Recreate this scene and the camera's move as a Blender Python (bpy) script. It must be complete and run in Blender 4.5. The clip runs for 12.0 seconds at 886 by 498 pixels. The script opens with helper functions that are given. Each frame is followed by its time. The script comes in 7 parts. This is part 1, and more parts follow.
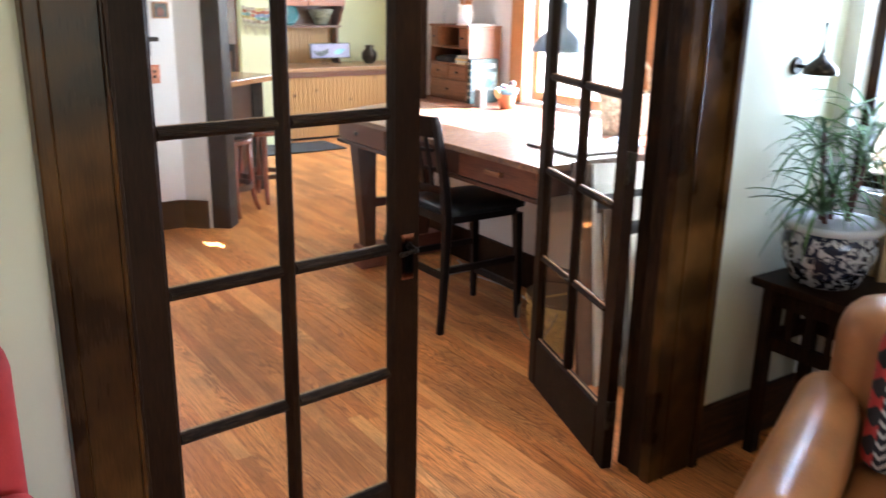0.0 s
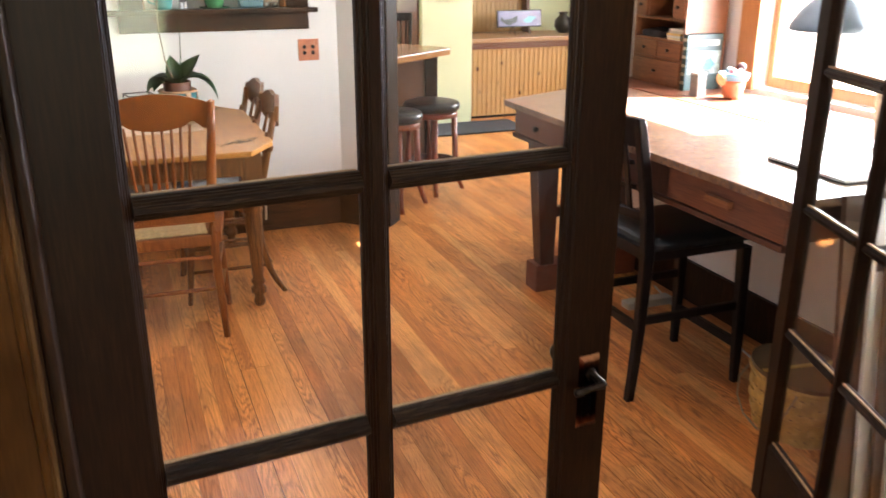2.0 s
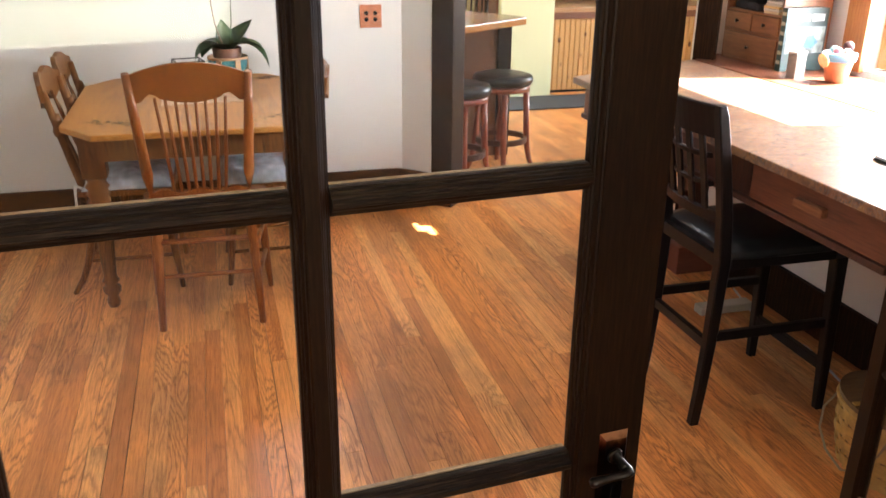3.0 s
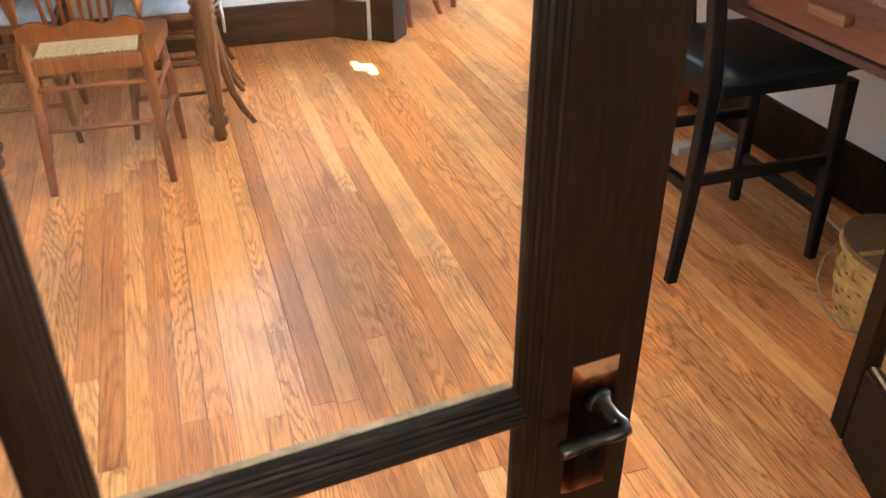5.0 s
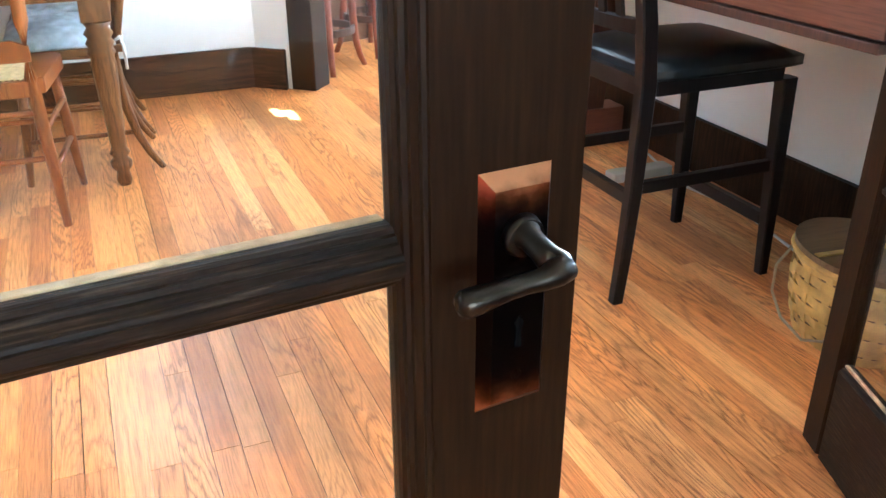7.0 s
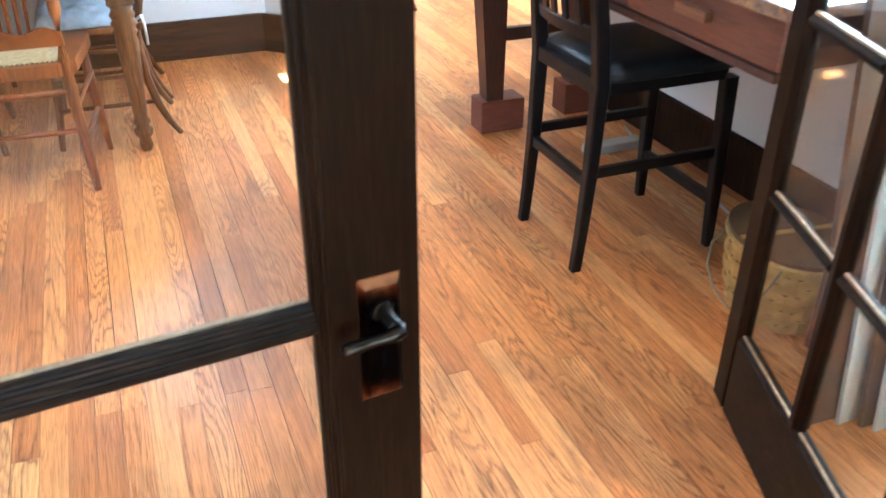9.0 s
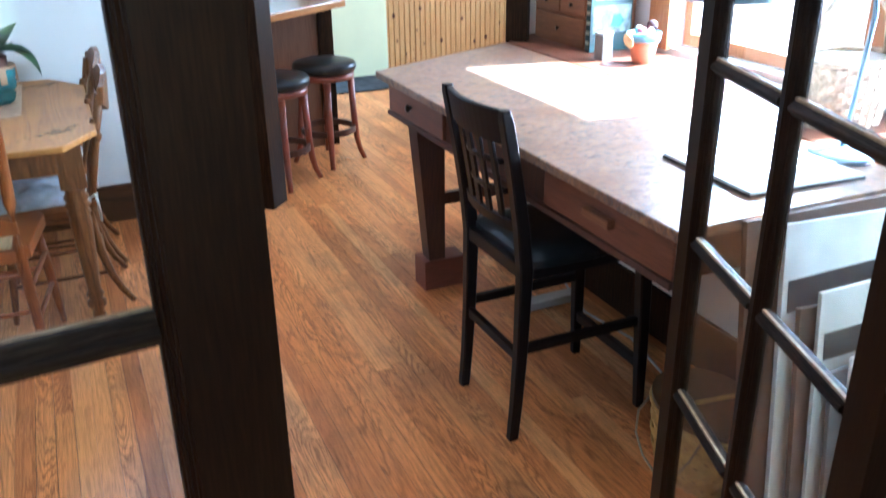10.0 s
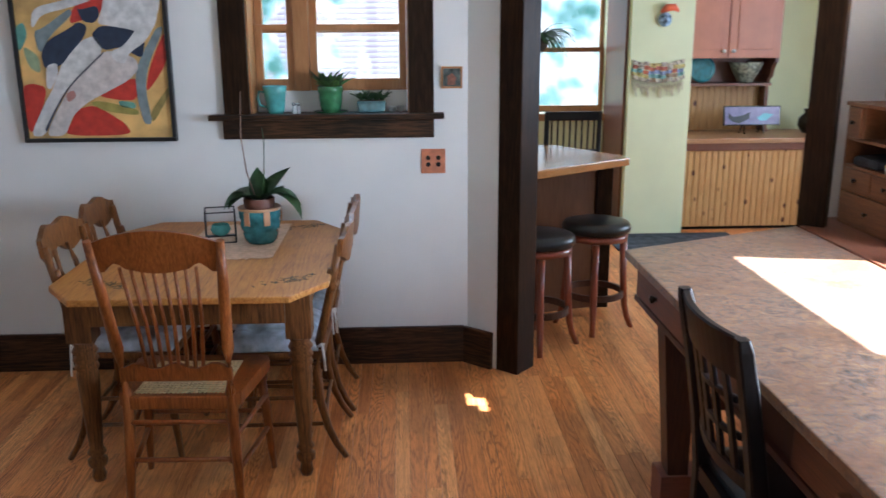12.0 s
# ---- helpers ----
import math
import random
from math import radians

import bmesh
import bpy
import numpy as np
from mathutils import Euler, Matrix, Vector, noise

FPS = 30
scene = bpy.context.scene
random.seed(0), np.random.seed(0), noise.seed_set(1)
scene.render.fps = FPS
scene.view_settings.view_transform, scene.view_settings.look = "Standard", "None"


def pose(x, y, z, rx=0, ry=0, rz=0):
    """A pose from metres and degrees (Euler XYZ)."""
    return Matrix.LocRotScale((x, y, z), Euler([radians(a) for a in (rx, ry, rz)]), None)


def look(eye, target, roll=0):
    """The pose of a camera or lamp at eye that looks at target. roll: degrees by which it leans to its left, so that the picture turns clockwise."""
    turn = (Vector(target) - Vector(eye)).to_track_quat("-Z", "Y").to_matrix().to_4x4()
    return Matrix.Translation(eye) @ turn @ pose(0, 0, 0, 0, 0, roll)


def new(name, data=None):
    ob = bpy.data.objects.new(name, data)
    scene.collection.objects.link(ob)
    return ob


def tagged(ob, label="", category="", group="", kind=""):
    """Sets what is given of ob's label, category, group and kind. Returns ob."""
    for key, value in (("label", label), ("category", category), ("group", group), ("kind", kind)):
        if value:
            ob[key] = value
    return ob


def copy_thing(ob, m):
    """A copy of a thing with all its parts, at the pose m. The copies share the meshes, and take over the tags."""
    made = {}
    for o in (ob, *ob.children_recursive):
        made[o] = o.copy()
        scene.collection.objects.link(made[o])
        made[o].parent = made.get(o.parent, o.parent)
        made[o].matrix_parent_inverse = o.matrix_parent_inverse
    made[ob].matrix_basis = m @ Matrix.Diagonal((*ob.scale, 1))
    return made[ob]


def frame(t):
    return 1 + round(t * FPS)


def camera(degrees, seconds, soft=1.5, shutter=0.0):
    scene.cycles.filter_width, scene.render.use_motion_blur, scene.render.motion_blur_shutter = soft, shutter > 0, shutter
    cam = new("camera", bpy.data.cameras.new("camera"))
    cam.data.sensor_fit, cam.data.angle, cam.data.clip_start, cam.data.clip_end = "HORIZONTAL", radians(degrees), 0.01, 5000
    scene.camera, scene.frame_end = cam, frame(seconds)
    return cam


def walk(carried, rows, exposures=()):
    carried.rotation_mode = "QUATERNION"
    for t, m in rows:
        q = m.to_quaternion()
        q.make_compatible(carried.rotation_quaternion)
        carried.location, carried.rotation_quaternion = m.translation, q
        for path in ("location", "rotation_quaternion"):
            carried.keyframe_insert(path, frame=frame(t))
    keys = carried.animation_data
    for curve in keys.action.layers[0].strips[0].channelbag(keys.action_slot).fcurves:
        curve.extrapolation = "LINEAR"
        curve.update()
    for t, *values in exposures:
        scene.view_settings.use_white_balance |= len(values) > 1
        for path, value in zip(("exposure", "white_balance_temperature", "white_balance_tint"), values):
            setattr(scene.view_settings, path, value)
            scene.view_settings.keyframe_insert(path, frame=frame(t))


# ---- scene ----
cam = camera(55.4, 12.0, 1.5, 0.4)
PATH = [
    (0, (-0.12, -0.148, 1.544), (0.964, 1.43, 0.964), 1.1),
    (0.5, (0.05, 0.01, 1.543), (0.933, 1.703, 0.946), 1.5),
    (1, (0.171, 0.216, 1.51), (0.984, 1.929, 0.873), 1.5),
    (1.5, (0.258, 0.458, 1.5), (1.054, 2.164, 0.825), 0.8),
    (2, (0.361, 0.632, 1.529), (1.047, 2.39, 0.867), 0.1),
    (2.5, (0.504, 0.792, 1.522), (1.045, 2.602, 0.866), 1.2),
    (2.7, (0.542, 0.828, 1.513), (1.049, 2.639, 0.833), 1.1),
    (4.3, (0.662, 1.129, 1.474), (1.193, 2.809, 0.528), -1.5),
    (4.5, (0.683, 1.153, 1.443), (1.223, 2.815, 0.471), -1.4),
    (5, (0.758, 1.248, 1.315), (1.29, 2.864, 0.264), -0.1),
    (5.5, (0.806, 1.315, 1.16), (1.332, 2.934, 0.109), 0.1),
    (6, (0.832, 1.346, 1.092), (1.423, 2.996, 0.129), -0.1),
    (6.5, (0.841, 1.347, 1.071), (1.5, 3.015, 0.186), -0.5),
    (7, (0.84, 1.343, 1.07), (1.534, 3.002, 0.194), -0.3),
    (8.8, (0.825, 1.156, 1.233), (1.475, 2.769, 0.245), -0.1),
    (9, (0.838, 1.089, 1.307), (1.472, 2.694, 0.296), 0.1),
    (9.5, (0.881, 1.004, 1.478), (1.54, 2.623, 0.506), -0.0),
    (10, (0.916, 1.043, 1.572), (1.663, 2.716, 0.769), -0.8),
    (10.5, (0.972, 1.091, 1.61), (1.728, 2.815, 0.934), -2.0),
    (11, (1.129, 1.167, 1.629), (1.673, 3.004, 1.052), -1.5),
    (11.5, (1.23, 1.249, 1.628), (1.494, 3.162, 1.11), -1.3),
    (12, (1.265, 1.375, 1.618), (1.355, 3.309, 1.119), -0.3),
]
walk(cam, [(t, look(eye, target, roll)) for t, eye, target, roll in PATH],
     [(0.0, 4.38, 6100, 18), (1.5, 4.38, 6700, 20), (2.7, 4.33, 6900, 20), (4.3, 4.88, 6300, 12), (5.0, 5.18, 5820, 8), (5.5, 5.33, 5600, 6), (6.5, 5.53, 5230, 3), (7.2, 5.58, 5230, 3), (8.8, 5.48, 5050, 3), (9.4, 4.98, 4880, 4), (10.0, 4.23, 4750, 6), (10.5, 3.53, 4700, 8), (11.2, 3.28, 5250, 10), (12.0, 3.40, 5500, 12)])

# ---- light ----
world = bpy.data.worlds.new("sky")
scene.world = world
world.use_nodes = True
wn = world.node_tree
bg = wn.nodes["Background"]
sky = wn.nodes.new("ShaderNodeTexSky")
sky.sky_type = "NISHITA"
sky.sun_disc = False
sky.sun_elevation = radians(47)
sky.sun_rotation = radians(100)
wn.links.new(sky.outputs[0], bg.inputs[0])
bg.inputs[1].default_value = 0.072
sun = new("sun", bpy.data.lights.new("sun", "SUN"))
sun.data.energy, sun.data.angle, sun.data.color = 5.0, radians(0.5), (1.0, 0.97, 0.92)
SUN_FROM = Vector((0.67, -0.12, 0.73)).normalized()
sun.matrix_world = look(SUN_FROM * 20, (0, 0, 0))


def opening_light(name, eye, target, w, h, power, color=(0.93, 0.97, 1.0)):
    lamp = new(name, bpy.data.lights.new(name, "AREA"))
    lamp.data.shape, lamp.data.size, lamp.data.size_y = "RECTANGLE", w, h
    lamp.data.energy, lamp.data.color = power, color
    lamp.matrix_world = look(eye, target)
    return lamp


opening_light("sky_light_bay", (3.45, 3.35, 1.33), (1.0, 3.3, 0.85), 0.9, 0.75, 8.4, (0.82, 0.91, 1.0))
opening_light("sky_light_bay_south", (3.45, 2.2, 1.4), (1.0, 2.2, 0.85), 0.8, 0.85, 6.5, (0.82, 0.91, 1.0))
opening_light("sky_light_dining", (0.93, 6.0, 2.5), (0.93, 4.7, 1.1), 0.8, 0.6, 3.0, (0.80, 0.90, 1.0))
opening_light("sky_light_kitchen", (2.54, 9.25, 2.6), (2.6, 7.6, 1.0), 1.0, 0.8, 7.4, (0.78, 0.90, 1.0))
# Added fill lamp at an unseen side opening, to brighten the kitchen.
opening_light("kitchen_side_fill", (5.5, 6.4, 1.6), (2.8, 6.6, 0.8), 1.3, 1.0, 6.5, (0.82, 0.91, 1.0))
opening_light("sky_light_living_east", (2.84, 1.355, 1.5), (2.2, 1.40, 1.3), 0.19, 1.15, 2.6, (0.60, 0.79, 1.0))
# Added warm fill lamp before a made-up opening in the unseen south wall.
opening_light("living_south_fill", (0.5, -2.8, 1.45), (0.7, 2.0, 0.9), 2.0, 1.2, 1.6, (1.0, 0.93, 0.83))


# ---- materials ----
def nodes_of(name):
    m = bpy.data.materials.new(name)
    m.use_nodes = True
    return m, m.node_tree.nodes, m.node_tree.links, m.node_tree.nodes["Principled BSDF"]


def ramp(n, stops):
    r = n.new("ShaderNodeValToRGB")
    e = r.color_ramp.elements
    e[0].position, e[0].color = stops[0][0], (*stops[0][1], 1)
    e[1].position, e[1].color = stops[-1][0], (*stops[-1][1], 1)
    for p, c in stops[1:-1]:
        k = e.new(p)
        k.color = (*c, 1)
    return r


def wood(name, dark, mid, light, axis="z", grain=60, rough=0.35, bump=0.08, coat=0.0, random_amt=0.0, figure=1.6, island=False, ring_mix=0.22, spec=0.5, knots=False, spread=1.0, blotch=0.25):
    """Timber with long fibres along one axis, growth figure and slow blotches."""
    m, n, l, b = nodes_of(name)
    tc = n.new("ShaderNodeTexCoord")
    mp = n.new("ShaderNodeMapping")
    l.new(tc.outputs["Object"], mp.inputs[0])
    s = {"x": (0.07, 1, 1), "y": (1, 0.07, 1), "z": (1, 1, 0.07)}[axis]
    mp.inputs["Scale"].default_value = s
    info = n.new("ShaderNodeNewGeometry" if island else "ShaderNodeObjectInfo")
    rnd = info.outputs["Random Per Island" if island else "Random"]
    mul = n.new("ShaderNodeMath")
    mul.operation = "MULTIPLY"
    mul.inputs[1].default_value = 37.0
    l.new(rnd, mul.inputs[0])
    comb = n.new("ShaderNodeCombineXYZ")
    for i in range(3):
        l.new(mul.outputs[0], comb.inputs[i])
    l.new(comb.outputs[0], mp.inputs["Location"])
    fine = n.new("ShaderNodeTexNoise")
    fine.inputs["Scale"].default_value = grain * 6
    fine.inputs["Detail"].default_value = 5
    fig = n.new("ShaderNodeTexNoise")
    fig.inputs["Scale"].default_value = grain * 0.22
    fig.inputs["Detail"].default_value = 1.5
    fig.inputs["Roughness"].default_value = 0.4
    rings = n.new("ShaderNodeMath")
    rings.operation = "MULTIPLY"
    rings.inputs[1].default_value = figure * 22
    l.new(fig.outputs[0], rings.inputs[0])
    wave = n.new("ShaderNodeMath")
    wave.operation = "PINGPONG"
    wave.inputs[1].default_value = 1.0
    l.new(rings.outputs[0], wave.inputs[0])
    blot = n.new("ShaderNodeTexNoise")
    blot.inputs["Scale"].default_value = 5
    for t in (fine, fig):
        l.new(mp.outputs[0], t.inputs["Vector"])
    l.new(tc.outputs["Object"], blot.inputs["Vector"])
    a = n.new("ShaderNodeMix")
    a.inputs[0].default_value = ring_mix
    l.new(fine.outputs[0], a.inputs[2])
    sharp = n.new("ShaderNodeMath")
    sharp.operation = "POWER"
    sharp.inputs[1].default_value = 0.4
    l.new(wave.outputs[0], sharp.inputs[0])
    l.new(sharp.outputs[0], a.inputs[3])
    a2 = n.new("ShaderNodeMix")
    a2.inputs[0].default_value = blotch
    l.new(a.outputs[0], a2.inputs[2])
    l.new(blot.outputs[0], a2.inputs[3])
    r = ramp(n, [(0.52 - 0.27 * spread, dark), (0.52, mid), (0.52 + 0.28 * spread, light)])
    l.new(a2.outputs[0], r.inputs[0])
    out = r.outputs[0]
    if random_amt:
        hsv = n.new("ShaderNodeHueSaturation")
        mr = n.new("ShaderNodeMapRange")
        mr.inputs[3].default_value, mr.inputs[4].default_value = 1 - random_amt, 1 + random_amt
        l.new(rnd, mr.inputs[0])
        l.new(mr.outputs[0], hsv.inputs["Value"])
        l.new(out, hsv.inputs["Color"])
        out = hsv.outputs[0]
    l.new(out, b.inputs["Base Color"])
    rr = n.new("ShaderNodeMapRange")
    rr.inputs[3].default_value, rr.inputs[4].default_value = rough - 0.08, rough + 0.12
    l.new(a2.outputs[0], rr.inputs[0])
    l.new(rr.outputs[0], b.inputs["Roughness"])
    b.inputs["Specular IOR Level"].default_value = spec
    if knots:
        vo = n.new("ShaderNodeTexVoronoi")
        vo.inputs["Scale"].default_value = 10.5
        km = n.new("ShaderNodeMapping")
        km.inputs["Scale"].default_value = (1, 1, 0.6)
        l.new(tc.outputs["Object"], km.inputs[0])
        l.new(km.outputs[0], vo.inputs["Vector"])
        kr = ramp(n, [(0.11, (0.16, 0.06, 0.025)), (0.20, (1, 1, 1))])
        l.new(vo.outputs["Distance"], kr.inputs[0])
        km2 = n.new("ShaderNodeMix")
        km2.data_type, km2.blend_type = "RGBA", "MULTIPLY"
        km2.inputs[0].default_value = 1.0
        l.new(out, km2.inputs[6])
        l.new(kr.outputs[0], km2.inputs[7])
        l.new(km2.outputs[2], b.inputs["Base Color"])
    if coat:
        b.inputs["Coat Weight"].default_value = coat
        b.inputs["Coat Roughness"].default_value = 0.18
    bp = n.new("ShaderNodeBump")
    bp.inputs["Strength"].default_value = bump
    bp.inputs["Distance"].default_value = 0.004
    l.new(a.outputs[0], bp.inputs["Height"])
    l.new(bp.outputs[0], b.inputs["Normal"])
    return m


def paint(name, c, rough=0.6, var=0.06, scale=9.0, bump=0.05, metal=0.0, fine=180.0):
    """Paint, plaster, glaze, cloth or metal with slow stains and a fine tooth."""
    m, n, l, b = nodes_of(name)
    tc = n.new("ShaderNodeTexCoord")
    no = n.new("ShaderNodeTexNoise")
    no.inputs["Scale"].default_value = scale
    no.inputs["Detail"].default_value = 6
    l.new(tc.outputs["Object"], no.inputs["Vector"])
    lo = tuple(max(0, v * (1 - 2 * var)) for v in c)
    hi = tuple(min(1, v * (1 + 2 * var)) for v in c)
    r = ramp(n, [(0.3, lo), (0.7, hi)])
    l.new(no.outputs[0], r.inputs[0])
    l.new(r.outputs[0], b.inputs["Base Color"])
    b.inputs["Roughness"].default_value = rough
    b.inputs["Metallic"].default_value = metal
    f = n.new("ShaderNodeTexNoise")
    f.inputs["Scale"].default_value = fine
    l.new(tc.outputs["Object"], f.inputs["Vector"])
    bp = n.new("ShaderNodeBump")
    bp.inputs["Strength"].default_value = bump
    bp.inputs["Distance"].default_value = 0.003
    l.new(f.outputs[0], bp.inputs["Height"])
    l.new(bp.outputs[0], b.inputs["Normal"])
    return m


def clear_glass(name, tint=(0.97, 0.99, 0.98)):
    m, n, l, b = nodes_of(name)
    n.remove(b)
    tr = n.new("ShaderNodeBsdfTransparent")
    tr.inputs[0].default_value = (*tint, 1)
    gl = n.new("ShaderNodeBsdfGlossy")
    gl.inputs["Roughness"].default_value = 0.02
    lw = n.new("ShaderNodeLayerWeight")
    lw.inputs[0].default_value = 0.5
    pw = n.new("ShaderNodeMath")
    pw.operation = "POWER"
    pw.inputs[1].default_value = 5.0
    l.new(lw.outputs["Facing"], pw.inputs[0])
    fr = n.new("ShaderNodeMapRange")
    fr.inputs[3].default_value, fr.inputs[4].default_value = 0.03, 0.8
    l.new(pw.outputs[0], fr.inputs[0])
    mx = n.new("ShaderNodeMixShader")
    l.new(fr.outputs[0], mx.inputs[0])
    l.new(tr.outputs[0], mx.inputs[1])
    l.new(gl.outputs[0], mx.inputs[2])
    l.new(mx.outputs[0], n["Material Output"].inputs[0])
    return m


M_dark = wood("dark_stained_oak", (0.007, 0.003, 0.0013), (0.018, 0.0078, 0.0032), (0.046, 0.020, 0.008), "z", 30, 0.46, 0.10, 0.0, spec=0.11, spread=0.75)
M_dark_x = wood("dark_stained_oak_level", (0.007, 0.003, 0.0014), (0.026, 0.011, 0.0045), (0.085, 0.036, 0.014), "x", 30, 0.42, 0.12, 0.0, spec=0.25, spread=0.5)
M_casing = wood("varnished_casing_oak", (0.012, 0.0046, 0.0012), (0.043, 0.0178, 0.0045), (0.115, 0.052, 0.0135), "z", 50, 0.27, 0.015, 0.0, spec=0.1, spread=0.62, blotch=0.82, ring_mix=0.1)
M_door = wood("door_mahogany", (0.007, 0.0027, 0.0011), (0.017, 0.0068, 0.0027), (0.034, 0.014, 0.0056), "z", 60, 0.40, 0.035, 0.0, spec=0.1, spread=0.85, blotch=0.4, ring_mix=0.14)
M_door_x = wood("weathered_muntin", (0.005, 0.0022, 0.001), (0.016, 0.0072, 0.0034), (0.054, 0.032, 0.018), "x", 70, 0.46, 0.22, 0.0, spec=0.12, spread=0.62, ring_mix=0.1)


def oak_strip(name, island):
    """Red-orange oak strips: nested growth lines along y, open pores, worn and scuffed lacquer."""
    m, n, l, b = nodes_of(name)
    tc, geo = n.new("ShaderNodeTexCoord"), n.new("ShaderNodeNewGeometry")
    info = geo if island else n.new("ShaderNodeObjectInfo")
    rnd = info.outputs["Random Per Island" if island else "Random"]

    def math_node(op, a, v, c=None):
        k = n.new("ShaderNodeMath")
        k.operation = op
        l.new(a, k.inputs[0])
        k.inputs[1].default_value = v
        if c is not None:
            l.new(c, k.inputs[2])
        return k.outputs[0]

    def noise_node(scale, detail, stretch, src, rough=0.5):
        mp = n.new("ShaderNodeMapping")
        mp.inputs["Scale"].default_value = (1, stretch, 1)
        l.new(src, mp.inputs[0])
        if src == tc.outputs["Object"]:
            off = n.new("ShaderNodeCombineXYZ")
            for i in range(3):
                l.new(math_node("MULTIPLY", rnd, 23.0 + 11 * i), off.inputs[i])
            l.new(off.outputs[0], mp.inputs["Location"])
        k = n.new("ShaderNodeTexNoise")
        k.inputs["Scale"].default_value, k.inputs["Detail"].default_value = scale, detail
        k.inputs["Roughness"].default_value = rough
        l.new(mp.outputs[0], k.inputs["Vector"])
        return k.outputs[0]

    def times(a, c, f=1.0):
        k = n.new("ShaderNodeMix")
        k.data_type, k.blend_type = "RGBA", "MULTIPLY"
        k.inputs[0].default_value = f
        l.new(a, k.inputs[6])
        l.new(c, k.inputs[7])
        return k.outputs[2]

    obj = tc.outputs["Object"]
    field = math_node("MULTIPLY_ADD", noise_node(150, 4, 0.09, obj), 0.055, noise_node(8.0, 1.6, 0.13, obj))
    count = math_node("ADD", math_node("MULTIPLY", math_node("FRACT", math_node("MULTIPLY", rnd, 7.31), 0.0), 44.0), 26.0)
    turns = n.new("ShaderNodeMath")
    turns.operation = "MULTIPLY"
    l.new(field, turns.inputs[0])
    l.new(count, turns.inputs[1])
    lines = math_node("PINGPONG", turns.outputs[0], 1.0)
    tone = ramp(n, [(0.0, (0.56, 0.195, 0.052)), (0.2, (0.70, 0.262, 0.073)), (0.5, (0.755, 0.30, 0.088)), (0.8, (0.81, 0.345, 0.110)), (1.0, (0.88, 0.43, 0.155))])
    l.new(rnd, tone.inputs[0])
    late = ramp(n, [(0.0, (0.44, 0.37, 0.32)), (0.14, (0.66, 0.60, 0.55)), (0.40, (0.95, 0.94, 0.93)), (0.7, (1.05, 1.05, 1.05)), (1.0, (1.10, 1.10, 1.10))])
    l.new(lines, late.inputs[0])
    strength = math_node("MULTIPLY_ADD", noise_node(4.0, 3, 0.35, obj), 3.2, math_node("SUBTRACT", math_node("FRACT", math_node("MULTIPLY", rnd, 3.7), 0.0), 1.55))
    fade = n.new("ShaderNodeMix")
    fade.data_type, fade.blend_type = "RGBA", "MULTIPLY"
    l.new(strength, fade.inputs[0])
    l.new(tone.outputs[0], fade.inputs[6])
    l.new(late.outputs[0], fade.inputs[7])
    c = fade.outputs[2]
    streak = noise_node(130, 3, 0.018, obj, 0.6)
    st = ramp(n, [(0.36, (0.78, 0.74, 0.70)), (0.5, (1.0, 1.0, 1.0)), (0.66, (1.07, 1.08, 1.10))])
    l.new(streak, st.inputs[0])
    c = times(c, st.outputs[0], 0.9)
    pores = noise_node(420, 3, 0.035, obj, 0.65)
    pr = ramp(n, [(0.34, (0.60, 0.51, 0.44)), (0.50, (1, 1, 1))])
    l.new(pores, pr.inputs[0])
    c = times(c, pr.outputs[0], 0.85)
    scuff = noise_node(2.2, 7, 0.5, geo.outputs["Position"], 0.62)
    sr = ramp(n, [(0.36, (0.62, 0.66, 0.72)), (0.46, (0.82, 0.85, 0.90)), (0.50, (1.0, 1.0, 1.0)), (0.66, (1.12, 1.08, 1.0))])
    l.new(scuff, sr.inputs[0])
    c = times(c, sr.outputs[0], 0.95)
    l.new(c, b.inputs["Base Color"])
    rr = n.new("ShaderNodeMapRange")
    rr.inputs[1].default_value, rr.inputs[2].default_value = 0.3, 0.7
    rr.inputs[3].default_value, rr.inputs[4].default_value = 0.46, 0.30
    l.new(scuff, rr.inputs[0])
    l.new(rr.outputs[0], b.inputs["Roughness"])
    b.inputs["Specular IOR Level"].default_value = 0.32
    bp = n.new("ShaderNodeBump")
    bp.inputs["Strength"].default_value, bp.inputs["Distance"].default_value = 0.10, 0.002
    l.new(pores, bp.inputs["Height"])
    l.new(bp.outputs[0], b.inputs["Normal"])
    return m


M_floor = oak_strip("oak_strip", False)
M_floor_rest = oak_strip("oak_strip_far", True)
M_desk = wood("desk_wood", (0.07, 0.022, 0.011), (0.15, 0.05, 0.024), (0.22, 0.08, 0.04), "y", 40, 0.42, 0.08, 0.1)


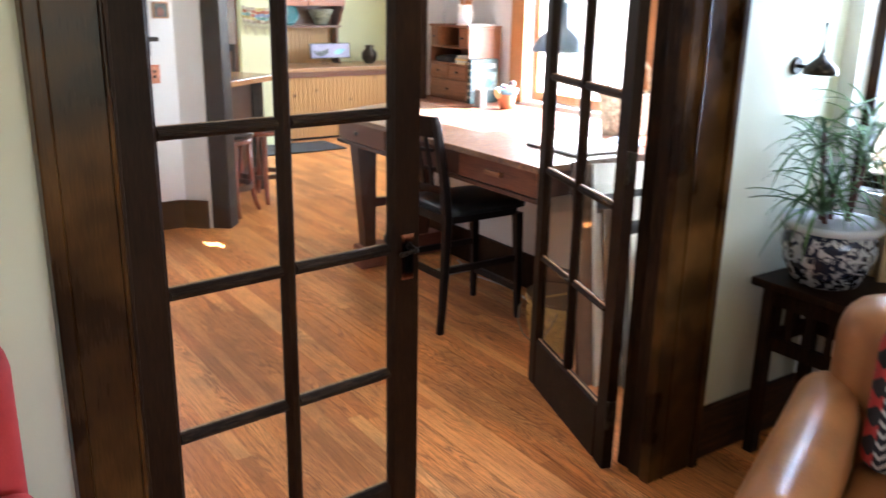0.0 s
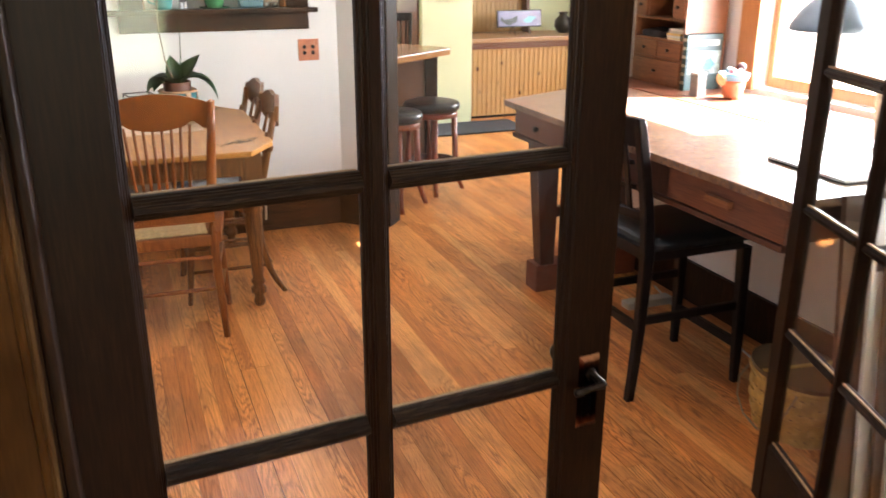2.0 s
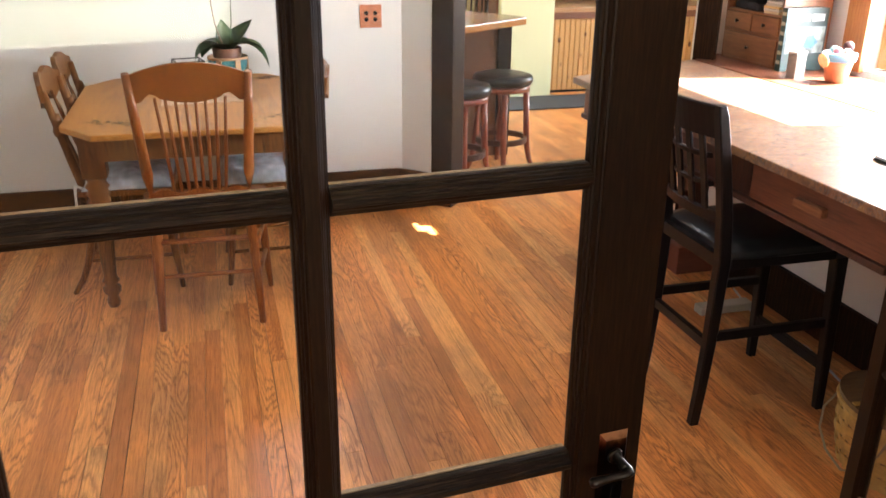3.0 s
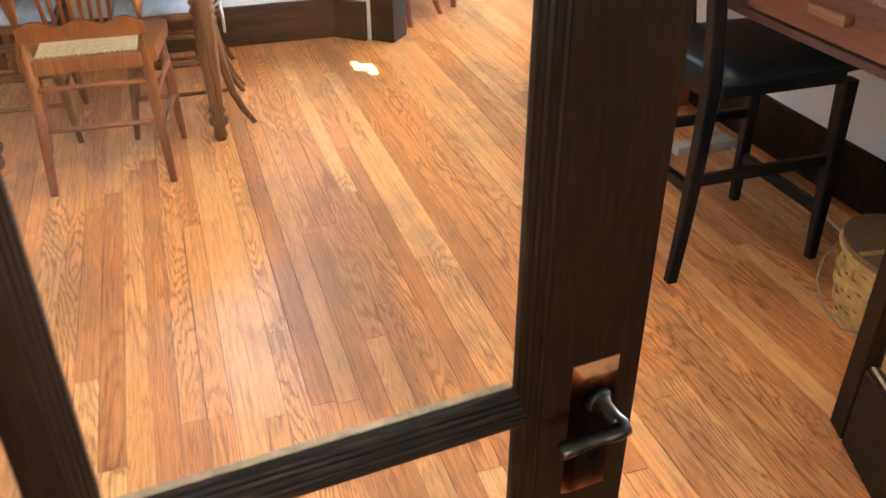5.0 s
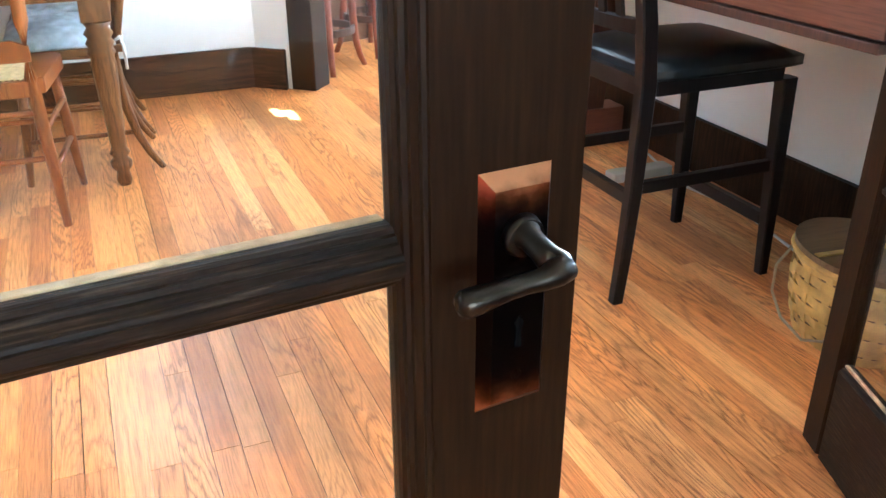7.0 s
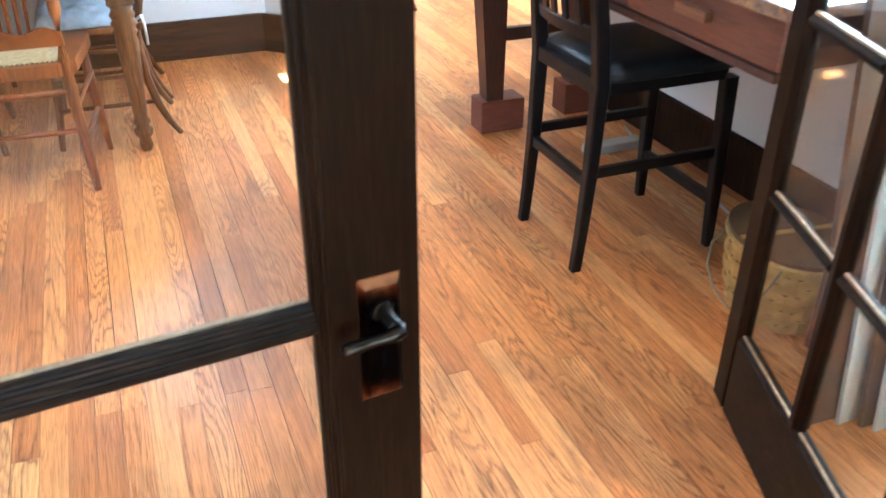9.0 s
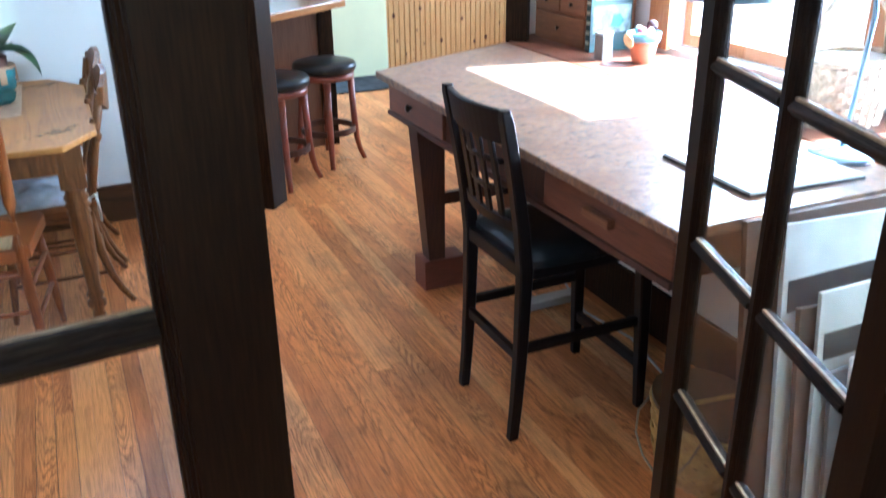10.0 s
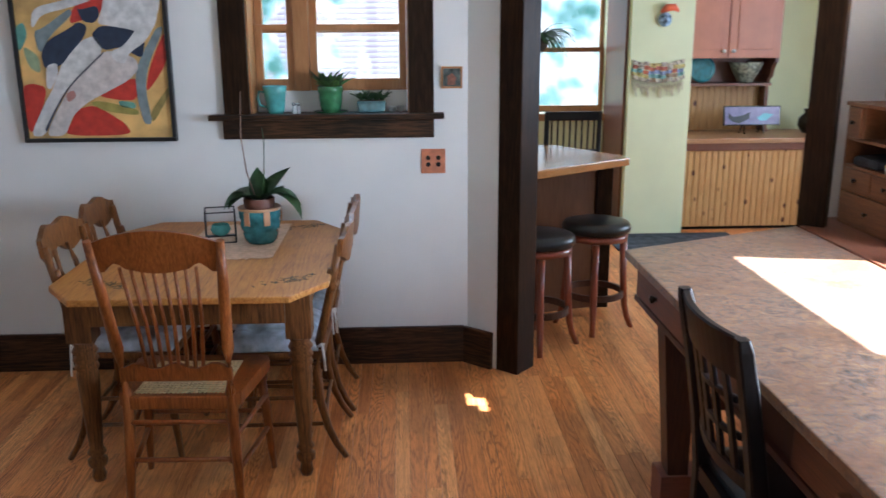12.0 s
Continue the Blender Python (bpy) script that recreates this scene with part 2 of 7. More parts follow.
def painted_top(name):
    """A desk top worn to bare wood and smeared with many colours of paint; bluish patches also paint in sky
    reflections.
    """
    m, n, l, b = nodes_of(name)
    tc = n.new("ShaderNodeTexCoord")
    mp = n.new("ShaderNodeMapping")
    mp.inputs["Scale"].default_value = (0.85, 1.1, 1.0)
    mp.inputs["Rotation"].default_value = (0, 0, 0.5)
    l.new(tc.outputs["Object"], mp.inputs[0])
    hue = n.new("ShaderNodeTexNoise")
    hue.inputs["Scale"].default_value, hue.inputs["Detail"].default_value = 30, 9
    hue.inputs["Distortion"].default_value = 1.1
    hue.inputs["Roughness"].default_value = 0.72
    amt = n.new("ShaderNodeTexNoise")
    amt.inputs["Scale"].default_value, amt.inputs["Detail"].default_value = 60, 5
    big = n.new("ShaderNodeTexNoise")
    big.inputs["Scale"].default_value, big.inputs["Detail"].default_value = 5, 3
    for t in (hue, amt, big):
        l.new(mp.outputs[0], t.inputs["Vector"])
    # Blue-grey and pale stops among the paint imitate sky reflected in the gloss.
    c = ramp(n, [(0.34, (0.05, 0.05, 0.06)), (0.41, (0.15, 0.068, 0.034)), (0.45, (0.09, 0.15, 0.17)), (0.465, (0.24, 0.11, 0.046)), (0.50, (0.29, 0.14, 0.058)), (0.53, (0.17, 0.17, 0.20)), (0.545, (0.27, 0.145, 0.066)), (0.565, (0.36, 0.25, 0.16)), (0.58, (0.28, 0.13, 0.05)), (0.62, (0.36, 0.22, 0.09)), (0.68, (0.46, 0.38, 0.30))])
    l.new(hue.outputs[0], c.inputs[0])
    w = ramp(n, [(0.35, (0.12, 0.050, 0.024)), (0.65, (0.25, 0.12, 0.058))])
    l.new(amt.outputs[0], w.inputs[0])
    k = ramp(n, [(0.34, (0.3, 0.3, 0.3)), (0.55, (0.95, 0.95, 0.95))])
    l.new(big.outputs[0], k.inputs[0])
    mx = n.new("ShaderNodeMix")
    mx.data_type = "RGBA"
    l.new(k.outputs[0], mx.inputs[0])
    l.new(w.outputs[0], mx.inputs[6])
    l.new(c.outputs[0], mx.inputs[7])
    hs = n.new("ShaderNodeHueSaturation")
    hs.inputs["Value"].default_value, hs.inputs["Saturation"].default_value = 1.0, 1.0
    l.new(mx.outputs[2], hs.inputs["Color"])
    l.new(hs.outputs[0], b.inputs["Base Color"])
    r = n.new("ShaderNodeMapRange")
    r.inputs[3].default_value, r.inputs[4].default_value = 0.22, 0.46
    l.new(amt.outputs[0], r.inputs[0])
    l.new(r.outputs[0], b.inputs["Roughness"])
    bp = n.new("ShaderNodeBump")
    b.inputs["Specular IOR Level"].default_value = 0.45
    bp.inputs["Strength"].default_value, bp.inputs["Distance"].default_value = 0.16, 0.002
    l.new(amt.outputs[0], bp.inputs["Height"])
    l.new(bp.outputs[0], b.inputs["Normal"])
    return m


M_desktop = painted_top("paint_and_sheen_desktop")
M_desk_leg = wood("desk_leg_wood", (0.03, 0.010, 0.006), (0.065, 0.022, 0.012), (0.11, 0.04, 0.02), "z", 40, 0.45, 0.08, 0.1)
M_block = wood("redwood_block", (0.10, 0.03, 0.018), (0.19, 0.06, 0.035), (0.25, 0.09, 0.05), "x", 40, 0.6, 0.08)
M_pine = wood("pine_table", (0.22, 0.075, 0.015), (0.43, 0.175, 0.036), (0.56, 0.27, 0.065), "y", 30, 0.42, 0.05, 0.0, spec=0.3, spread=0.7)
M_pine_leg = wood("table_leg_wood", (0.05, 0.017, 0.0045), (0.125, 0.046, 0.012), (0.23, 0.095, 0.026), "z", 35, 0.42, 0.05, 0.0, spec=0.3, spread=0.6)
M_chair = wood("oak_chair", (0.09, 0.022, 0.005), (0.21, 0.056, 0.0105), (0.32, 0.105, 0.022), "z", 45, 0.36, 0.05, 0.03, spec=0.3, spread=0.7)
M_chair2 = wood("worn_chair_wood", (0.05, 0.017, 0.005), (0.14, 0.05, 0.012), (0.26, 0.105, 0.026), "z", 45, 0.38, 0.05, 0.03, spec=0.3, spread=0.65)
M_black = wood("black_stained_wood", (0.005, 0.0035, 0.0035), (0.009, 0.0062, 0.006), (0.017, 0.0115, 0.011), "z", 60, 0.36, 0.05, 0.0, spec=0.22)
M_stool = wood("cherry_stool", (0.16, 0.03, 0.012), (0.26, 0.055, 0.022), (0.34, 0.085, 0.035), "z", 60, 0.32, 0.04, 0.25)
M_bar = wood("bar_maple", (0.30, 0.115, 0.032), (0.45, 0.19, 0.056), (0.55, 0.27, 0.09), "x", 40, 0.2, 0.03, 0.35)
M_bar_base = wood("bar_panel_wood", (0.09, 0.036, 0.014), (0.15, 0.062, 0.026), (0.20, 0.09, 0.04), "z", 30, 0.45, 0.03)
M_bead = wood("knotty_pine", (0.38, 0.175, 0.055), (0.53, 0.29, 0.105), (0.62, 0.37, 0.15), "z", 30, 0.42, 0.03, knots=True)
M_sash = wood("sash_fir", (0.22, 0.09, 0.03), (0.36, 0.16, 0.055), (0.46, 0.22, 0.08), "z", 40, 0.4, 0.05)
M_cub = wood("cubby_wood", (0.10, 0.036, 0.014), (0.20, 0.078, 0.031), (0.29, 0.125, 0.054), "y", 40, 0.45, 0.05)
M_wall = paint("white_plaster", (0.70, 0.69, 0.66), 0.75, 0.02, 2.5, 0.06)
M_cream = paint("cream_plaster", (0.56, 0.57, 0.45), 0.75, 0.02, 2.5, 0.06)
M_green = paint("pale_green_plaster", (0.74, 0.755, 0.49), 0.7, 0.03, 2.5, 0.06)
M_ceil = paint("ceiling_plaster", (0.75, 0.74, 0.70), 0.8, 0.02, 3, 0.05)
M_seat = paint("black_leather", (0.012, 0.014, 0.016), 0.33, 0.1, 30, 0.15)
M_glass = clear_glass("clear_pane")
M_bronze = paint("dark_bronze", (0.035, 0.028, 0.022), 0.32, 0.25, 60, 0.08, 0.9)


def patina_plate(name):
    """Copper worn bright at both ends of the plate, nearly black where it is never rubbed; the last stop paints in
    light on the bevel.
    """
    m, n, l, b = nodes_of(name)
    tc = n.new("ShaderNodeTexCoord")
    sep = n.new("ShaderNodeSeparateXYZ")
    l.new(tc.outputs["Object"], sep.inputs[0])
    d = n.new("ShaderNodeMath")
    d.operation = "SUBTRACT"
    d.inputs[1].default_value = 0.8795
    l.new(sep.outputs[2], d.inputs[0])
    ab = n.new("ShaderNodeMath")
    ab.operation = "ABSOLUTE"
    l.new(d.outputs[0], ab.inputs[0])
    no = n.new("ShaderNodeTexNoise")
    no.inputs["Scale"].default_value, no.inputs["Detail"].default_value = 70, 4
    l.new(tc.outputs["Object"], no.inputs["Vector"])
    ad = n.new("ShaderNodeMath")
    ad.operation = "MULTIPLY_ADD"
    ad.inputs[1].default_value = 0.02
    l.new(no.outputs[0], ad.inputs[0])
    l.new(ab.outputs[0], ad.inputs[2])
    # Brightest stop: light caught by the upper bevel, put into the colour.
    r = ramp(n, [(0.050, (0.006, 0.0055, 0.006)), (0.057, (0.04, 0.016, 0.010)), (0.063, (0.17, 0.066, 0.031)), (0.069, (0.50, 0.23, 0.115))])
    l.new(ad.outputs[0], r.inputs[0])
    l.new(r.outputs[0], b.inputs["Base Color"])
    b.inputs["Metallic"].default_value, b.inputs["Roughness"].default_value = 1.0, 0.33
    return m


M_copper = patina_plate("worn_lit_copper")
M_cane = paint("cane", (0.62, 0.47, 0.25), 0.6, 0.12, 60, 0.1)
M_cloth = paint("pale_cushion", (0.44, 0.48, 0.53), 0.9, 0.18, 22, 0.3)


# ---- building helpers ----
def bx(bm, x0, x1, y0, y1, z0, z1, bev=0.0):
    v = [bm.verts.new((x, y, z)) for x in (x0, x1) for y in (y0, y1) for z in (z0, z1)]
    f = [bm.faces.new([v[i] for i in q]) for q in ((0, 1, 3, 2), (4, 6, 7, 5), (0, 4, 5, 1), (2, 3, 7, 6), (0, 2, 6, 4), (1, 5, 7, 3))]
    if bev:
        bmesh.ops.bevel(bm, geom=list({e for q in f for e in q.edges}), offset=bev, segments=2, affect="EDGES", profile=0.6)
    return bm


def B(*a):
    return bx(bmesh.new(), *a)


def rod(bm, p, q, r0, r1=None, n=10):
    """A round tapered bar from p to q."""
    p, q = Vector(p), Vector(q)
    r1 = r0 if r1 is None else r1
    w = (q - p).normalized()
    u = w.orthogonal().normalized()
    v = w.cross(u)
    rings = []
    for c, r in ((p, r0), (q, r1)):
        rings.append([bm.verts.new(c + r * (u * math.cos(2 * math.pi * i / n) + v * math.sin(2 * math.pi * i / n))) for i in range(n)])
    for i in range(n):
        f = bm.faces.new((rings[0][i], rings[0][(i + 1) % n], rings[1][(i + 1) % n], rings[1][i]))
        f.smooth = True
    bm.faces.new(rings[0][::-1])
    bm.faces.new(rings[1])
    return bm


def tube(bm, pts, radii, n=8, flat=1.0):
    """A bent bar through pts; flat squeezes it sideways."""
    pts = [Vector(p) for p in pts]
    rings = []
    for i, p in enumerate(pts):
        w = (pts[min(i + 1, len(pts) - 1)] - pts[max(i - 1, 0)]).normalized()
        u = w.cross(Vector((0, 0, 1)))
        u = u.normalized() if u.length > 0.05 else Vector((1, 0, 0))
        v = w.cross(u)
        r = radii[i] if isinstance(radii, (list, tuple)) else radii
        rings.append([bm.verts.new(p + r * (u * math.cos(2 * math.pi * k / n) + v * flat * math.sin(2 * math.pi * k / n))) for k in range(n)])
    for a, b in zip(rings, rings[1:]):
        for k in range(n):
            f = bm.faces.new((a[k], a[(k + 1) % n], b[(k + 1) % n], b[k]))
            f.smooth = True
    bm.faces.new(rings[0][::-1])
    bm.faces.new(rings[-1])
    return bm


def lathe(bm, prof, c=(0, 0, 0), n=24):
    """A turned form; prof: radius, height."""
    rings = []
    for r, z in prof:
        rings.append([bm.verts.new((c[0] + r * math.cos(2 * math.pi * i / n), c[1] + r * math.sin(2 * math.pi * i / n), c[2] + z)) for i in range(n)])
    for a, b in zip(rings, rings[1:]):
        for i in range(n):
            f = bm.faces.new((a[i], a[(i + 1) % n], b[(i + 1) % n], b[i]))
            f.smooth = True
    bm.faces.new(rings[0][::-1])
    bm.faces.new(rings[-1])
    return bm


def slab(bm, poly, z0, z1, bev=0.0):
    """An upright prism over a polygon."""
    a = [bm.verts.new((x, y, z0)) for x, y in poly]
    b = [bm.verts.new((x, y, z1)) for x, y in poly]
    n = len(poly)
    f = [bm.faces.new(a[::-1]), bm.faces.new(b)]
    f += [bm.faces.new((a[i], a[(i + 1) % n], b[(i + 1) % n], b[i])) for i in range(n)]
    if bev:
        bmesh.ops.bevel(bm, geom=list({e for q in f for e in q.edges}), offset=bev, segments=2, affect="EDGES", profile=0.6)
    return bm


def mesh_of(name, bm, material):
    bmesh.ops.recalc_face_normals(bm, faces=bm.faces)
    me = bpy.data.meshes.new(name)
    bm.to_mesh(me)
    bm.free()
    me.materials.append(material)
    return me


def solo(name, bm, material, label, category, kind="", m=None, group=""):
    ob = new(name, mesh_of(name, bm, material))
    if m is not None:
        ob.matrix_basis = m
    return tagged(ob, label, category, group, kind)


def thing(name, label, category, m, group="", kind=""):
    ob = new(name)
    ob.empty_display_size = 0.1
    ob.matrix_basis = m
    return tagged(ob, label, category, group, kind)


def part(name, bm, material, parent, label="", m=None):
    ob = new(name, mesh_of(name, bm, material))
    ob.parent = parent
    if m is not None:
        ob.matrix_basis = m
    return tagged(ob, label)


M_counter = wood("tan_counter", (0.26, 0.12, 0.05), (0.40, 0.21, 0.10), (0.50, 0.29, 0.15), "x", 30, 0.35, 0.03)
M_void = paint("keyhole_dark", (0.003, 0.003, 0.003), 0.95, 0.0, 9, 0.0)
M_void.node_tree.nodes["Principled BSDF"].inputs["Specular IOR Level"].default_value = 0.0


# ---- the structure ----
DIAG = -41.4
U = Vector((math.cos(radians(DIAG)), math.sin(radians(DIAG))))
V = Vector((-U.y, U.x))


def wall(name, pieces, material, label):
    """A wall from butted boxes: x0, x1, y0, y1, z0, z1."""
    bm = bmesh.new()
    for p in pieces:
        bx(bm, *p)
    return solo(name, bm, material, label, "wall", "structure")


H = 2.55
solo("ground", B(-400, 400, -400, 400, -0.9, -0.6), paint("lawn_ground", (0.10, 0.14, 0.05), 0.9, 0.3, 0.6), "green garden lawn round the house", "ground", "structure")
solo("subfloor", bx(bx(B(-2.4, 3.35, -3.2, 5.62, -0.12, -0.0145), 1.38, 5.4, 5.6201, 8.9, -0.12, -0.0145), 3.3501, 5.4, 4.84, 5.62, -0.12, -0.0145), M_desk_leg, "dark boards under the oak strip floor", "floor", "structure")
solo("ceiling", bx(bx(B(-2.4, 3.35, -3.2, 5.62, H, H + 0.12), 1.38, 5.4, 5.6201, 8.9, H, H + 0.12), 3.3501, 5.4, 4.72, 5.62, H, H + 0.12), M_ceil, "plain white plaster ceiling", "ceiling", "structure")
# wall between living room and dining room, with the double door's opening
wall("wall_door", [(-2.2, 0.24, 1.52, 1.64, 0, H), (1.877, 3.2, 1.52, 1.64, 0, H), (0.24, 1.877, 1.52, 1.64, 2.09, H)], M_cream, "cream plaster wall round the double door")
wall("wall_north", [(-2.2, 0.555, 5.38, 5.62, 0, H), (1.30, 1.572, 5.38, 5.62, 0, H), (0.555, 1.30, 5.38, 5.62, 0, 1.215), (0.555, 1.30, 5.38, 5.62, 2.15, H)], M_wall, "white plaster dining room wall with a window")
wall("wall_west", [(-2.2, -2.05, -3, 1.52, 0, H), (-1.75, -1.6, 1.64, 5.38, 0, H)], M_wall, "plain white plaster side wall")
# Unseen wall; its opening is invented as a source for the warm fill.
wall("wall_south", [(-2.2, -0.6, -3.15, -3, 0, H), (1.6, 5.4, -3.15, -3, 0, H), (-0.6, 1.6, -3.15, -3, 0, 0.8), (-0.6, 1.6, -3.15, -3, 2.1, H)], M_cream, "cream plaster living room wall with an added opening")
wall("wall_living_east", [(2.66, 2.81, -3, 1.25, 0, H), (2.66, 2.81, 1.25, 1.46, 0, 0.92), (2.66, 2.81, 1.25, 1.46, 2.15, H), (2.66, 2.81, 1.46, 1.52, 0, H)], M_wall, "white plaster living room wall beside a window")
# High slot and its two stops are made up to shape a floor sun spot.
wall("wall_east", [(3.2, 3.35, 1.64, 1.80, 0, H), (3.2, 3.35, 3.85, 4.47, 0, H), (3.2, 3.35, 4.47, 4.67, 0, 1.725), (3.2, 3.35, 4.47, 4.67, 1.975, H), (3.2, 3.35, 4.67, 4.84, 0, H), (3.21, 3.34, 4.47, 4.525, 1.91, 1.975), (3.21, 3.34, 4.625, 4.67, 1.725, 1.80), (3.2, 3.35, 1.80, 3.85, 0, 0.93), (3.2, 3.35, 1.80, 3.85, 2.02, H), (3.2, 3.35, 2.62, 2.90, 0.93, 2.02), (3.2, 3.35, 1.80, 2.29, 1.45, 2.02)], M_wall, "white plaster wall with broad windows and an added slot for a sun spot")
wall("wall_alcove", [(2.99, 3.2, 4.72, 4.84, 0, H)], M_wall, "white plaster return wall beside the desk")
diag = bmesh.new()
a, p = Vector((1.572, 5.38)), Vector((1.705, 5.255))
slab(diag, [tuple(a), tuple(p), tuple(p + 0.13 * V), tuple(a + Vector((0.0, 0.24)))], 0, H)
solo("wall_diagonal", diag, M_wall, "short white plaster wall set at an angle", "wall", "structure")
head = bmesh.new()
q0, q1 = Vector((1.78, 5.19)) , Vector((2.80, 4.35))
slab(head, [tuple(q0), tuple(q1), tuple(q1 + 0.13 * V), tuple(q0 + 0.13 * V)], 2.12, H)
solo("wall_over_opening", head, M_wall, "white plaster over the kitchen opening", "wall", "structure")
# kitchen shell
wall("wall_kitchen_north", [(1.38, 2.06, 8.75, 8.9, 0, H), (3.02, 5.4, 8.75, 8.9, 0, H), (2.06, 3.02, 8.75, 8.9, 0, 0.92), (2.06, 3.02, 8.75, 8.9, 2.1, H)], M_green, "pale green plaster kitchen wall")
wall("wall_kitchen_west", [(1.38, 1.50, 5.62, 8.75, 0, H)], M_green, "pale green plaster kitchen side wall")
# The opening is made up to let the side fill lamp in.
wall("wall_kitchen_east", [(5.25, 5.4, 4.84, 5.7, 0, H), (5.25, 5.4, 7.1, 8.75, 0, H), (5.25, 5.4, 5.7, 7.1, 0, 0.95), (5.25, 5.4, 5.7, 7.1, 2.1, H)], M_green, "pale green plaster kitchen wall with an added unseen opening")
wall("wall_kitchen_south", [(3.35, 5.4, 4.72, 4.84, 0, H)], M_wall, "white plaster kitchen wall")
wall("pier_kitchen", [(3.04, 3.53, 8.02, 8.745, 0, H)], M_green, "pale green plaster pier")


def post(name, corner, w, d, label):
    bm = bx(bmesh.new(), 0, w, 0, d, 0, 2.55, 0.006)
    return solo(name, bm, M_dark, label, "post", "structure", pose(corner[0], corner[1], 0, 0, 0, DIAG))


post("trim_post", (1.703, 5.247), 0.125, 0.15, "dark-stained oak post of the kitchen opening")
post("trim_post", (2.745, 4.425), 0.10, 0.05, "dark-stained oak post beside the desk")


def board(name, x0, x1, y0, y1, z0, z1, label, m=None, mat=None, category="baseboard", kind="structure"):
    return solo(name, bx(bmesh.new(), x0, x1, y0, y1, z0, z1, 0.004), mat or M_dark_x, label, category, kind, m)


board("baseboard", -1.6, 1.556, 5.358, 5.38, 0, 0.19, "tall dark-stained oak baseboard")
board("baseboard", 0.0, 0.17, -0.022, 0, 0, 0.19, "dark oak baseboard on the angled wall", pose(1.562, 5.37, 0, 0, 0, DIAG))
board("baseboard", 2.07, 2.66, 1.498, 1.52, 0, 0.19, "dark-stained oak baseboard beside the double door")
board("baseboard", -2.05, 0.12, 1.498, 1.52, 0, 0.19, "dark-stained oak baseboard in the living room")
board("baseboard", 3.178, 3.2, 1.64, 2.0, 0, 0.19, "dark oak baseboard under the desk")
# double door's casing and jambs
for x0, x1, b0 in ((0.15, 0.258, 0.13), (1.835, 2.04, 1.89)):
    board("trim_casing", x0, x1, 1.482, 1.52, 0, 2.2, "broad dark-stained oak door casing", None, M_casing, "trim")
    board("trim_casing", b0, 0.246 if x0 < 1 else 2.07, 1.64, 1.665, 0, 2.2, "broad dark-stained oak door casing", None, M_casing, "trim")
board("trim_backband", 0.120, 0.15, 1.468, 1.52, 0, 2.22, "dark-stained moulding round the casing", None, M_casing, "trim")
board("trim_backband", 2.04, 2.07, 1.468, 1.52, 0, 2.22, "dark-stained moulding round the casing", None, M_casing, "trim")
board("trim_bead", 0.246, 0.256, 1.477, 1.4818, 0, 2.2, "thin rounded bead on the casing", None, M_casing, "trim")
board("trim_bead", 1.90, 1.91, 1.477, 1.4818, 0, 2.2, "thin rounded bead on the casing", None, M_casing, "trim")
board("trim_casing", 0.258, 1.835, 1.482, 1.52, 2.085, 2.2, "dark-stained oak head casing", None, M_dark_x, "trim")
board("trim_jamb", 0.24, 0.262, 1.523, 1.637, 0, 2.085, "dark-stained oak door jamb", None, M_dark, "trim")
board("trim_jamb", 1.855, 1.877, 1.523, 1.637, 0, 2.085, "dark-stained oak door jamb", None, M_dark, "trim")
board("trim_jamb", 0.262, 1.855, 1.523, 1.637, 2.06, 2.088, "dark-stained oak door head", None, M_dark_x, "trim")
board("trim_stop", 0.262, 0.274, 1.523, 1.575, 0, 2.06, "thin dark door stop", None, M_dark, "trim")
board("trim_stop", 1.843, 1.855, 1.523, 1.575, 0, 2.06, "thin dark door stop", None, M_dark, "trim")
# dining room window trim
board("trim_window", 0.44, 0.56, 5.352, 5.38, 1.25, 2.26, "dark-stained oak window casing", None, M_dark, "trim")
board("trim_window", 1.295, 1.412, 5.352, 5.38, 1.25, 2.26, "dark-stained oak window casing", None, M_dark, "trim")
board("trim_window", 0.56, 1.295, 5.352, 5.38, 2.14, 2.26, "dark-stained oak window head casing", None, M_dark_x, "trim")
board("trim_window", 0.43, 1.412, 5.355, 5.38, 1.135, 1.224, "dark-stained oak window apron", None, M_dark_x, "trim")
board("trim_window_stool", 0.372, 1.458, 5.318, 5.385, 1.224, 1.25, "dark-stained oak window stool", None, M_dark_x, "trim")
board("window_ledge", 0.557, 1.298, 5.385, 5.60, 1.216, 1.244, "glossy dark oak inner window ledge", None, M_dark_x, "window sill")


board("window_sill", 0.567, 1.288, 5.535, 5.598, 1.2445, 1.344, "white painted board under the dining window sash", None, M_wall, "window sill")
for x0, x1 in ((0.5555, 0.566), (1.289, 1.2995)):
    board("trim_jamb", x0, x1, 5.386, 5.60, 1.2445, 2.149, "brown wooden window jamb", None, M_sash, "trim")


def pane_part(x0, x1, y, z0, z1, parent):
    ob = part("pane", B(x0, x1, y - 0.002, y + 0.002, z0, z1), M_glass, parent)
    ob.visible_shadow = False
    return ob


